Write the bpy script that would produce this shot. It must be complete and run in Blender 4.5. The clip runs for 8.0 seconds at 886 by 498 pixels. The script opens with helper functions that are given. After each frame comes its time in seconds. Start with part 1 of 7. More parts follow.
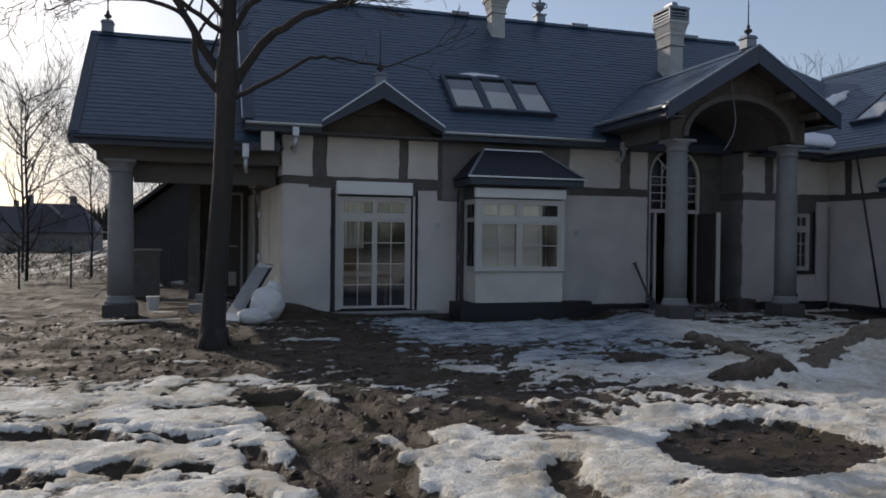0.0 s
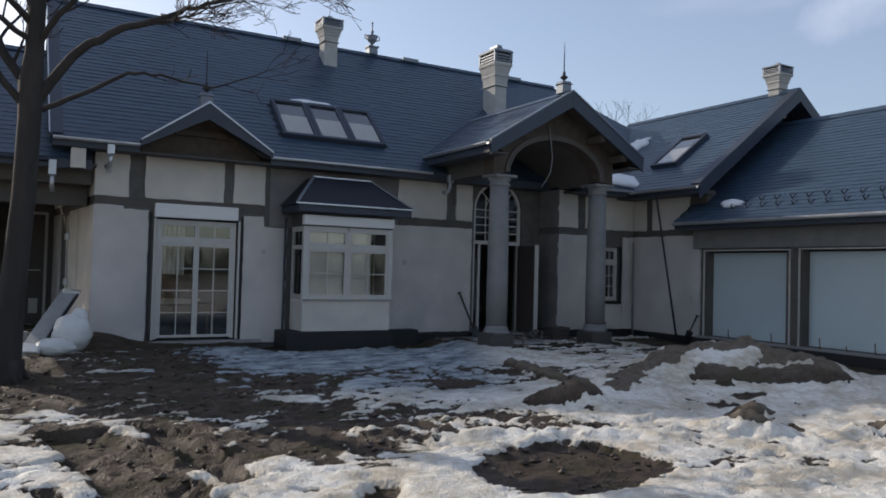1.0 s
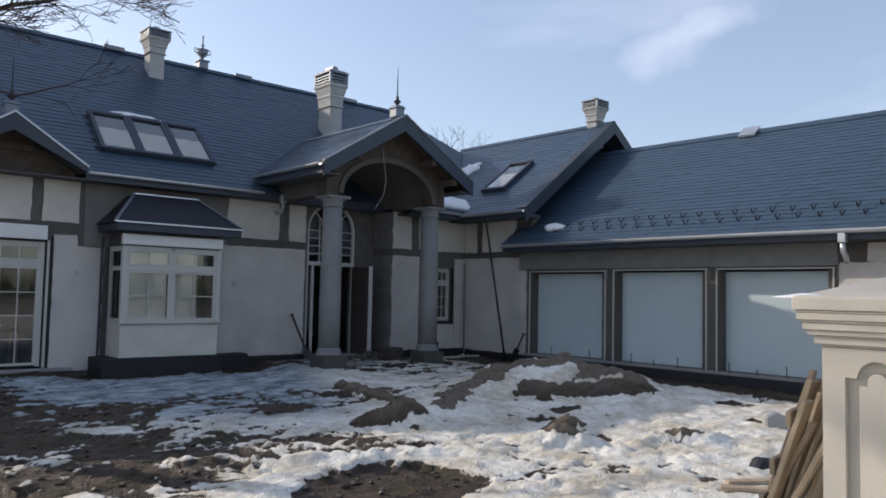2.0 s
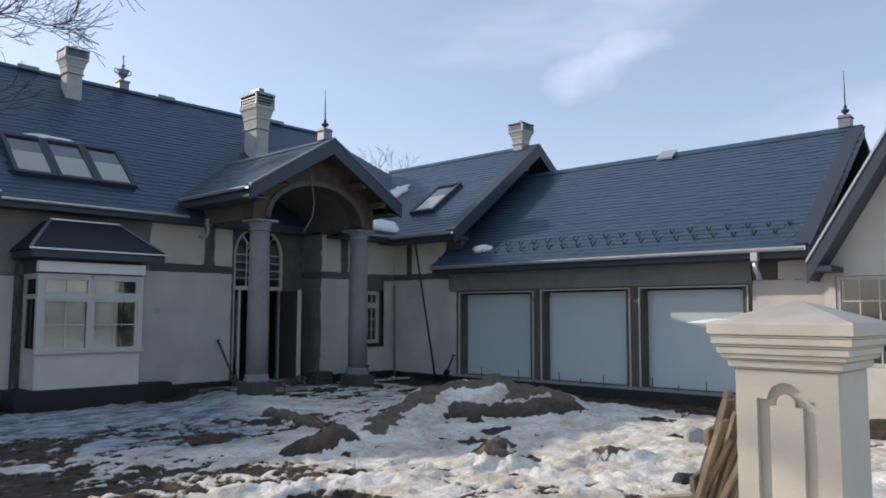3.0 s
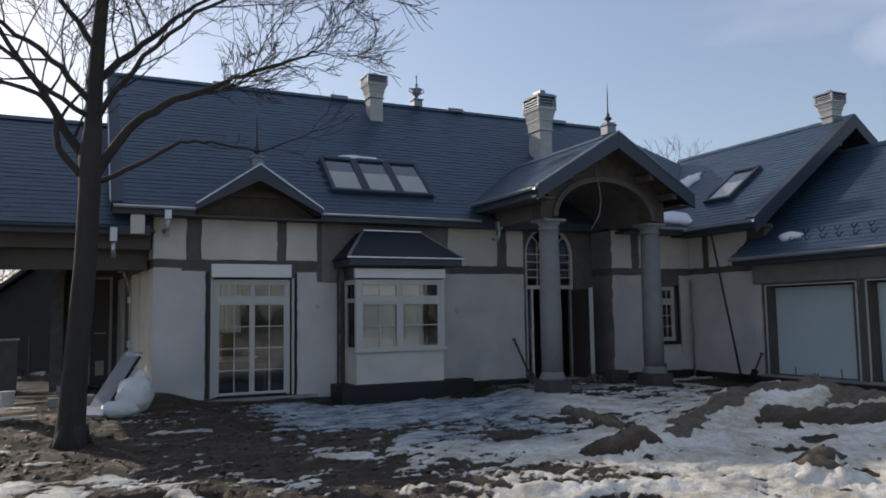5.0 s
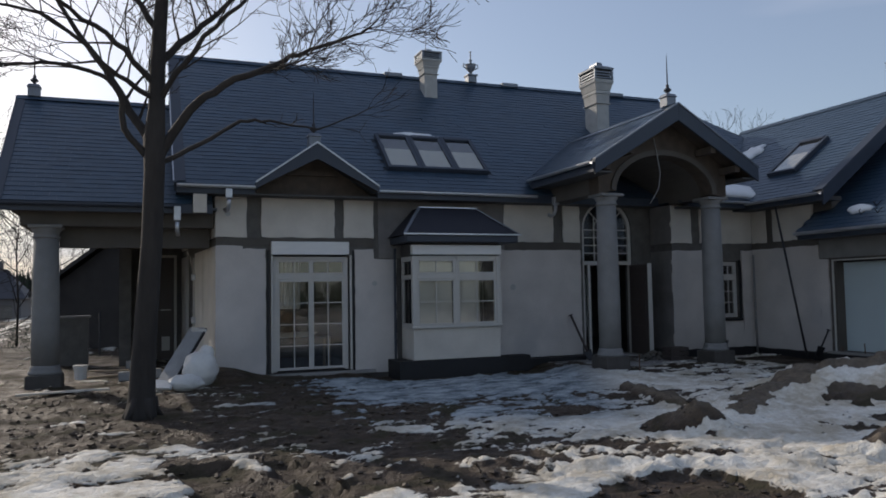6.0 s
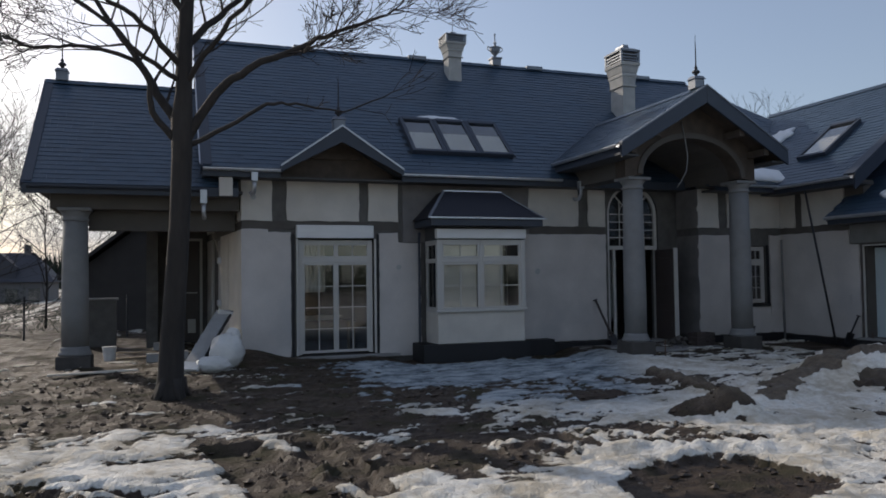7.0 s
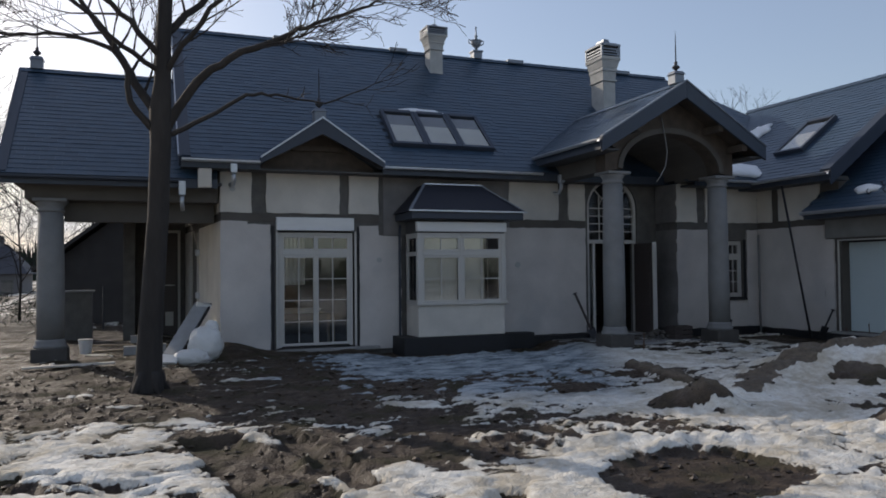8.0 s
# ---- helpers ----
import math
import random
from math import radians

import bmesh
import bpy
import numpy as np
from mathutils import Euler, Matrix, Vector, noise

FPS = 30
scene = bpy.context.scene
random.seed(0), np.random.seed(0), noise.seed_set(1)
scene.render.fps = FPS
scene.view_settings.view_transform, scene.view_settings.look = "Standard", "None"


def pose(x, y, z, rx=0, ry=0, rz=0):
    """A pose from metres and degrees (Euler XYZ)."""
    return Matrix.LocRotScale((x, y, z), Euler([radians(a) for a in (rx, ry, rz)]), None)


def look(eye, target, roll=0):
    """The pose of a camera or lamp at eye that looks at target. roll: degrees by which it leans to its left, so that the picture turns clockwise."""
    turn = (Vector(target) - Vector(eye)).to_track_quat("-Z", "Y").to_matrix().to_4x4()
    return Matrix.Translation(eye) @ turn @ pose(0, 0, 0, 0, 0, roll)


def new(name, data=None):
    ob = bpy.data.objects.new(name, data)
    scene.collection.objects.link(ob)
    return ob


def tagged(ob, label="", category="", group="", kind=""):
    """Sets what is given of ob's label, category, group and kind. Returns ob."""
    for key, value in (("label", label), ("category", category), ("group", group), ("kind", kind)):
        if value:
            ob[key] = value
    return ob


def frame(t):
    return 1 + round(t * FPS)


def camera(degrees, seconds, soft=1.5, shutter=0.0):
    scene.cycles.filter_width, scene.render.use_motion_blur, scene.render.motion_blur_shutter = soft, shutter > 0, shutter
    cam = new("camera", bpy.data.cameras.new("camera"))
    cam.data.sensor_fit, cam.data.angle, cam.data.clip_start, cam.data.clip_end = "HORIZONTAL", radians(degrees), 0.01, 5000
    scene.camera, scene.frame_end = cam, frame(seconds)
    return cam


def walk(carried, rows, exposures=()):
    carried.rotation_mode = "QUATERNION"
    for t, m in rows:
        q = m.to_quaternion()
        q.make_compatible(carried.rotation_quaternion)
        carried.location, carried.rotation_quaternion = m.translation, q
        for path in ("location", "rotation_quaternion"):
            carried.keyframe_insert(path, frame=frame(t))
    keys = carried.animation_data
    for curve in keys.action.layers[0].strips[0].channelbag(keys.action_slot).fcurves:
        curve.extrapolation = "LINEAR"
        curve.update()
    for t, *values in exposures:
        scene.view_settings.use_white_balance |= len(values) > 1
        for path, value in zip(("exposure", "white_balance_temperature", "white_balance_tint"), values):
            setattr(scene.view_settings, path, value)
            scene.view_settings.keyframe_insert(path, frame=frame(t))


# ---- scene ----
cam = camera(60.3, 8.0, soft=1.75)
PATH = [
    (0, (-2.819, -0.061, 1.811), (-2.227, 1.849, 1.783), 0.6),
    (0.5, (-2.816, -0.104, 1.807), (-2.064, 1.749, 1.813), 1.0),
    (1, (-2.774, -0.137, 1.816), (-1.78, 1.598, 1.87), 1.5),
    (1.5, (-2.716, -0.207, 1.816), (-1.517, 1.391, 1.902), 1.7),
    (2, (-2.651, -0.278, 1.832), (-1.323, 1.213, 1.95), 1.2),
    (2.2, (-2.639, -0.298, 1.844), (-1.264, 1.149, 1.969), 1.0),
    (2.9, (-2.69, -0.335, 1.902), (-1.23, 1.022, 2.071), 0.2),
    (3.3, (-2.742, -0.32, 1.914), (-1.332, 1.086, 2.096), -0.2),
    (3.5, (-2.741, -0.302, 1.917), (-1.401, 1.171, 2.101), -0.3),
    (4, (-2.701, -0.254, 1.923), (-1.556, 1.375, 2.111), -0.4),
    (4.5, (-2.662, -0.22, 1.919), (-1.682, 1.514, 2.104), -0.7),
    (5, (-2.652, -0.209, 1.912), (-1.793, 1.588, 2.081), -0.9),
    (5.2, (-2.657, -0.203, 1.908), (-1.83, 1.611, 2.066), -0.9),
    (6.5, (-2.729, -0.149, 1.857), (-2.034, 1.724, 1.949), -1.0),
    (7, (-2.762, -0.111, 1.846), (-2.082, 1.768, 1.922), -0.8),
    (7.5, (-2.788, -0.105, 1.841), (-2.09, 1.768, 1.905), -0.5),
    (8, (-2.791, -0.09, 1.839), (-2.06, 1.77, 1.897), -0.6),
]
walk(cam, [(t, look(eye, target, roll)) for t, eye, target, roll in PATH],
     exposures=[(0.0, -0.08, 6580, 12), (0.5, 0.07, 6580, 12), (1.0, 0.27, 6580, 12), (2.0, 0.54, 6580, 12), (3.5, 0.57, 6580, 12), (4.0, 0.43, 6580, 12), (4.5, 0.27, 6580, 12), (5.2, 0.11, 6580, 12), (6.5, -0.07, 6580, 12), (7.3, -0.03, 6580, 12), (8.0, 0.07, 6580, 12)])

# ---- sky, sun ----
SUN_AZ, SUN_EL = -27.0, 26.3          # degrees from +y towards +x, and above the horizon
world = bpy.data.worlds.new("world")
scene.world = world
world.use_nodes = True
wn, wl = world.node_tree.nodes, world.node_tree.links
wn.clear()
sky = wn.new("ShaderNodeTexSky")
sky.sky_type = 'NISHITA'
sky.sun_disc = False
sky.sun_elevation, sky.sun_rotation = radians(SUN_EL), radians(SUN_AZ)
sky.air_density, sky.dust_density, sky.ozone_density = 1.0, 1.35, 1.5
coord = wn.new("ShaderNodeTexCoord")
stretch = wn.new("ShaderNodeMapping")
stretch.inputs["Scale"].default_value = (1.2, 1.2, 4.0)
stretch.inputs["Rotation"].default_value = (0.35, 0.25, 0.3)
cloud = wn.new("ShaderNodeTexNoise")
cloud.inputs["Scale"].default_value, cloud.inputs["Detail"].default_value, cloud.inputs["Roughness"].default_value = 1.7, 4.0, 0.5
veil = wn.new("ShaderNodeMapRange")
veil.inputs["From Min"].default_value, veil.inputs["From Max"].default_value = 0.5, 0.8
veil.inputs["To Min"].default_value, veil.inputs["To Max"].default_value = 0.22, 0.9
mixed = wn.new("ShaderNodeMix")
mixed.data_type = 'RGBA'
mixed.inputs["B"].default_value = (4.2, 4.7, 5.9, 1)
back = wn.new("ShaderNodeBackground")
back.inputs["Strength"].default_value = 0.125
wout = wn.new("ShaderNodeOutputWorld")
wl.new(coord.outputs["Generated"], stretch.inputs["Vector"])
wl.new(stretch.outputs["Vector"], cloud.inputs["Vector"])
wl.new(cloud.outputs["Fac"], veil.inputs["Value"])
# one long wisp of cloud over the garage
WISP_AT, WISP_ALONG = Vector((0.818, 0.476, 0.318)).normalized(), Vector((0.084, -0.181, 0.052)).normalized()
WISP_OVER = WISP_AT.cross(WISP_ALONG).normalized()


def world_math(operation, a, b=None):
    n = wn.new("ShaderNodeVectorMath" if operation == 'DOT_PRODUCT' else "ShaderNodeMath")
    n.operation = operation
    for slot, v in ((0, a), (1, b)):
        if v is None:
            continue
        if isinstance(v, bpy.types.NodeSocket):
            wl.new(v, n.inputs[slot])
        else:
            n.inputs[slot].default_value = v
    return n.outputs["Value"] if operation == 'DOT_PRODUCT' else n.outputs[0]


curl = wn.new("ShaderNodeTexNoise")
curl.inputs["Scale"].default_value, curl.inputs["Detail"].default_value = 7.0, 6.0
wl.new(coord.outputs["Generated"], curl.inputs["Vector"])
along = world_math('DIVIDE', world_math('DOT_PRODUCT', coord.outputs["Generated"], WISP_ALONG), 0.17)
over = world_math('DIVIDE', world_math('DOT_PRODUCT', coord.outputs["Generated"], WISP_OVER), 0.032)
round_ = world_math('SQRT', world_math('ADD', world_math('MULTIPLY', along, along), world_math('MULTIPLY', over, over)))
front = world_math('DOT_PRODUCT', coord.outputs["Generated"], WISP_AT)
ragged = world_math('ADD', round_, world_math('MULTIPLY', curl.outputs["Fac"], 4.0))
wisp = wn.new("ShaderNodeMapRange")
wisp.interpolation_type = 'SMOOTHSTEP'
wisp.inputs["From Min"].default_value, wisp.inputs["From Max"].default_value = 3.4, 1.5
wisp.inputs["To Max"].default_value = 0.8
wl.new(ragged, wisp.inputs["Value"])
ahead = world_math('GREATER_THAN', front, 0.0)
cover_of_sky = world_math('MAXIMUM', veil.outputs["Result"], world_math('MULTIPLY', wisp.outputs["Result"], ahead))
wl.new(cover_of_sky, mixed.inputs["Factor"])
wl.new(sky.outputs["Color"], mixed.inputs["A"])
wl.new(mixed.outputs["Result"], back.inputs["Color"])
wl.new(back.outputs["Background"], wout.inputs["Surface"])

to_sun = Vector((math.sin(radians(SUN_AZ)) * math.cos(radians(SUN_EL)), math.cos(radians(SUN_AZ)) * math.cos(radians(SUN_EL)), math.sin(radians(SUN_EL))))
lamp = bpy.data.lights.new("sun", 'SUN')
lamp.energy, lamp.angle, lamp.color = 2.5, radians(0.6), (1.0, 0.90, 0.76)
sun = new("sun", lamp)
sun.matrix_world = look(to_sun * 60, (0, 0, 0))


# ---- materials ----
def material(name, base, rough=0.7, metal=0.0, var=0.15, scale=3.0, bump=0.15, fine=40.0, stain=None, stain_at=0.62, per="", spec=0.5, stretch_z=1.0):
    """A surface with broad mottling, fine grain, relief and optional stains, all in metres."""
    mat = bpy.data.materials.new(name)
    mat.use_nodes = True
    nodes, links = mat.node_tree.nodes, mat.node_tree.links
    bsdf = nodes["Principled BSDF"]
    tex = nodes.new("ShaderNodeTexCoord")
    mapping = nodes.new("ShaderNodeMapping")
    mapping.inputs["Scale"].default_value = (1, 1, stretch_z)
    links.new(tex.outputs["Object"], mapping.inputs["Vector"])
    broad = nodes.new("ShaderNodeTexNoise")
    broad.inputs["Scale"].default_value, broad.inputs["Detail"].default_value = scale, 6.0
    grain = nodes.new("ShaderNodeTexNoise")
    grain.inputs["Scale"].default_value, grain.inputs["Detail"].default_value = fine, 3.0
    for n in (broad, grain):
        links.new(mapping.outputs["Vector"], n.inputs["Vector"])
    total = nodes.new("ShaderNodeMath")
    total.operation = 'MULTIPLY_ADD'
    links.new(grain.outputs["Fac"], total.inputs[0])
    total.inputs[1].default_value = 0.4
    links.new(broad.outputs["Fac"], total.inputs[2])
    last = total.outputs[0]
    if per:
        if per == "object":
            rnd = nodes.new("ShaderNodeObjectInfo").outputs["Random"]
        else:
            rnd = nodes.new("ShaderNodeNewGeometry").outputs["Random Per Island"]
        add = nodes.new("ShaderNodeMath")
        add.operation = 'MULTIPLY_ADD'
        links.new(rnd, add.inputs[0])
        add.inputs[1].default_value = 0.5
        links.new(last, add.inputs[2])
        shift = nodes.new("ShaderNodeMath")
        shift.operation = 'SUBTRACT'
        links.new(add.outputs[0], shift.inputs[0])
        shift.inputs[1].default_value = 0.25
        last = shift.outputs[0]
    ramp = nodes.new("ShaderNodeMapRange")
    ramp.inputs["From Min"].default_value, ramp.inputs["From Max"].default_value = 0.35, 1.05
    ramp.inputs["To Min"].default_value, ramp.inputs["To Max"].default_value = 1 - var, 1 + var
    links.new(last, ramp.inputs["Value"])
    shade = nodes.new("ShaderNodeMix")
    shade.data_type, shade.blend_type = 'RGBA', 'MULTIPLY'
    shade.inputs["Factor"].default_value = 1.0
    shade.inputs["A"].default_value = (*base, 1)
    links.new(ramp.outputs["Result"], shade.inputs["B"])
    colour = shade.outputs["Result"]
    if stain:
        spots = nodes.new("ShaderNodeTexNoise")
        spots.inputs["Scale"].default_value, spots.inputs["Detail"].default_value = scale * 0.6, 8.0
        links.new(mapping.outputs["Vector"], spots.inputs["Vector"])
        edge = nodes.new("ShaderNodeMapRange")
        edge.inputs["From Min"].default_value, edge.inputs["From Max"].default_value = stain_at, stain_at + 0.15
        edge.inputs["To Max"].default_value = 0.75
        links.new(spots.outputs["Fac"], edge.inputs["Value"])
        over = nodes.new("ShaderNodeMix")
        over.data_type = 'RGBA'
        links.new(edge.outputs["Result"], over.inputs["Factor"])
        links.new(colour, over.inputs["A"])
        over.inputs["B"].default_value = (*stain, 1)
        colour = over.outputs["Result"]
    links.new(colour, bsdf.inputs["Base Color"])
    gloss = nodes.new("ShaderNodeMapRange")
    gloss.inputs["To Min"].default_value, gloss.inputs["To Max"].default_value = max(0.03, rough - 0.1), min(1, rough + 0.1)
    links.new(broad.outputs["Fac"], gloss.inputs["Value"])
    links.new(gloss.outputs["Result"], bsdf.inputs["Roughness"])
    bsdf.inputs["Metallic"].default_value = metal
    bsdf.inputs["Specular IOR Level"].default_value = spec
    if bump:
        relief = nodes.new("ShaderNodeBump")
        relief.inputs["Strength"].default_value, relief.inputs["Distance"].default_value = bump, 0.02
        links.new(total.outputs[0], relief.inputs["Height"])
        links.new(relief.outputs["Normal"], bsdf.inputs["Normal"])
    return mat


def glass_material(name, tint=(0.93, 0.94, 0.93)):
    mat = bpy.data.materials.new(name)
    mat.use_nodes = True
    nodes, links = mat.node_tree.nodes, mat.node_tree.links
    nodes.remove(nodes["Principled BSDF"])
    clear = nodes.new("ShaderNodeBsdfTransparent")
    clear.inputs["Color"].default_value = (*tint, 1)
    gloss = nodes.new("ShaderNodeBsdfGlossy")
    gloss.inputs["Roughness"].default_value = 0.03
    facing = nodes.new("ShaderNodeLayerWeight")
    facing.inputs["Blend"].default_value = 0.5
    steep = nodes.new("ShaderNodeMath")
    steep.operation = 'POWER'
    steep.inputs[1].default_value = 3.0
    links.new(facing.outputs["Facing"], steep.inputs[0])
    fresnel = nodes.new("ShaderNodeMath")
    fresnel.operation = 'MULTIPLY_ADD'
    fresnel.inputs[1].default_value, fresnel.inputs[2].default_value = 0.75, 0.08
    links.new(steep.outputs[0], fresnel.inputs[0])
    wave = nodes.new("ShaderNodeTexNoise")
    wave.inputs["Scale"].default_value = 1.3
    bump = nodes.new("ShaderNodeBump")
    bump.inputs["Strength"].default_value, bump.inputs["Distance"].default_value = 0.06, 0.05
    links.new(wave.outputs["Fac"], bump.inputs["Height"])
    links.new(bump.outputs["Normal"], gloss.inputs["Normal"])
    mix = nodes.new("ShaderNodeMixShader")
    links.new(fresnel.outputs[0], mix.inputs[0])
    links.new(clear.outputs[0], mix.inputs[1])
    links.new(gloss.outputs[0], mix.inputs[2])
    links.new(mix.outputs[0], nodes["Material Output"].inputs["Surface"])
    return mat


PLASTER = material("grey_base_coat", (0.545, 0.508, 0.478), 0.85, var=0.2, scale=1.1, bump=0.25, fine=55, stain=(0.44, 0.425, 0.415), stain_at=0.55)
PANEL = material("pale_render_board", (0.60, 0.56, 0.50), 0.85, var=0.18, scale=1.4, bump=0.2, fine=60, stain=(0.50, 0.48, 0.45), stain_at=0.58)
RAW = material("raw_brown_grey_masonry", (0.12, 0.113, 0.105), 0.9, var=0.35, scale=4, bump=0.5, fine=30)
# Brown lowered to hold the shade under the gables.
BRICKISH = material("shade_darkened_brown", (0.085, 0.066, 0.052), 0.85, var=0.4, scale=5, bump=0.4, fine=35)
SLATE_ONE = material("slate_tile", (0.036, 0.064, 0.100), 0.38, var=0.15, scale=1.5, bump=0.25, fine=45, per="object")
SLATE = material("slate_courses", (0.036, 0.064, 0.100), 0.38, var=0.15, scale=1.5, bump=0.25, fine=45, per="island")
BAYROOF = material("dark_membrane_roof", (0.012, 0.013, 0.022), 0.6, var=0.25, scale=2, bump=0.15)
DECK = material("roof_underlay", (0.045, 0.055, 0.07), 0.7, var=0.2)
DARKGREY = material("darker_grey_masonry", (0.19, 0.178, 0.172), 0.9, var=0.3, scale=2.5, bump=0.4)
FASCIA = material("dark_blue_fascia", (0.034, 0.044, 0.064), 0.5, var=0.15, bump=0.1)
SOFFIT = material("dark_soffit_boards", (0.07, 0.068, 0.068), 0.7, var=0.25, scale=6)
GUTTER = material("galvanised_gutter", (0.52, 0.54, 0.57), 0.38, metal=0.75, var=0.15, scale=5, bump=0.05)
LEAD = material("lead_flashing", (0.20, 0.22, 0.25), 0.5, metal=0.5, var=0.2, scale=5, bump=0.1)
PVC = material("white_window_frame", (0.51, 0.49, 0.455), 0.45, var=0.05, bump=0.03)
SHUTTER = material("white_shutter_box", (0.74, 0.73, 0.71), 0.55, var=0.06, bump=0.05, stretch_z=6)
BLIND = material("white_blind_cloth", (0.62, 0.565, 0.49), 0.8, var=0.12, scale=2, bump=0.1)
GLASS = glass_material("window_glass")
COLUMN = material("cast_stone_column", (0.215, 0.213, 0.21), 0.85, var=0.18, scale=3, bump=0.3, fine=50, stain=(0.185, 0.19, 0.19))
PORCH = material("porch_cement_render", (0.105, 0.094, 0.083), 0.9, var=0.22, scale=2, bump=0.35)
BITUMEN = material("black_bitumen_plinth", (0.014, 0.014, 0.016), 0.65, var=0.4, scale=3, bump=0.4, fine=25)
GARAGE = material("pale_blue_grey_garage_panel", (0.49, 0.57, 0.59), 0.42, var=0.07, scale=0.8, bump=0.05)
CHIMNEY = material("chimney_render", (0.40, 0.40, 0.385), 0.85, var=0.2, scale=4, bump=0.3, stain=(0.28, 0.27, 0.26))
STONE = material("cream_cast_stone", (0.54, 0.49, 0.41), 0.8, var=0.10, scale=2.5, bump=0.18, fine=70, stain=(0.46, 0.41, 0.33), stain_at=0.6)
CONCRETE = material("concrete", (0.27, 0.26, 0.25), 0.9, var=0.25, scale=2, bump=0.4)
IRON = material("dark_forged_iron", (0.05, 0.05, 0.055), 0.5, metal=0.6, var=0.3, scale=12)
BARK = material("grey_brown_bark", (0.036, 0.031, 0.028), 0.95, var=0.5, scale=5, bump=0.9, fine=18, stretch_z=0.25)
TWIG = material("twig_bark", (0.034, 0.028, 0.026), 0.9, var=0.3, scale=6)
WOOD = material("weathered_plank", (0.33, 0.26, 0.18), 0.85, var=0.4, scale=3, bump=0.4, fine=30, stretch_z=0.15)
WOODDARK = material("dark_door_wood", (0.075, 0.06, 0.055), 0.5, var=0.25, scale=3, bump=0.15, stretch_z=0.2)
SNOW = material("old_snow", (0.78, 0.79, 0.80), 0.75, var=0.08, scale=3, bump=0.5, fine=25)
FOAM = material("grey_insulation_sheet", (0.33, 0.325, 0.315), 0.7, var=0.2, scale=3)
FILM = material("white_plastic_sack", (0.68, 0.67, 0.645), 0.35, var=0.12, scale=4, bump=0.4, fine=14)
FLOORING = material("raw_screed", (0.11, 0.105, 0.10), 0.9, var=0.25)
# Inner wall colour lowered so that it carries the rooms' dimness.
INNER = material("dimmed_inner_wall", (0.13, 0.125, 0.12), 0.9, var=0.2)
# Dark tone painting in the unlit rooms behind the glass.
ROOMDARK = material("unlit_room_dark", (0.07, 0.065, 0.07), 0.9, var=0.4, scale=3)
RUST = material("rusty_steel", (0.12, 0.075, 0.05), 0.8, metal=0.3, var=0.4, scale=12)
BLUE = material("blue_plastic", (0.03, 0.07, 0.32), 0.45, var=0.1)
HOUSEFAR = material("far_house_wall", (0.16, 0.15, 0.15), 0.9, var=0.2, scale=0.4)
ROOFFAR = material("far_house_roof", (0.06, 0.06, 0.07), 0.8, var=0.2, scale=0.4)
BARNWALL = material("dark_tarred_boards", (0.055, 0.050, 0.047), 0.9, var=0.3, scale=2)
CONIFER = material("dark_evergreen", (0.022, 0.032, 0.02), 0.9, var=0.5, scale=3, per="island")


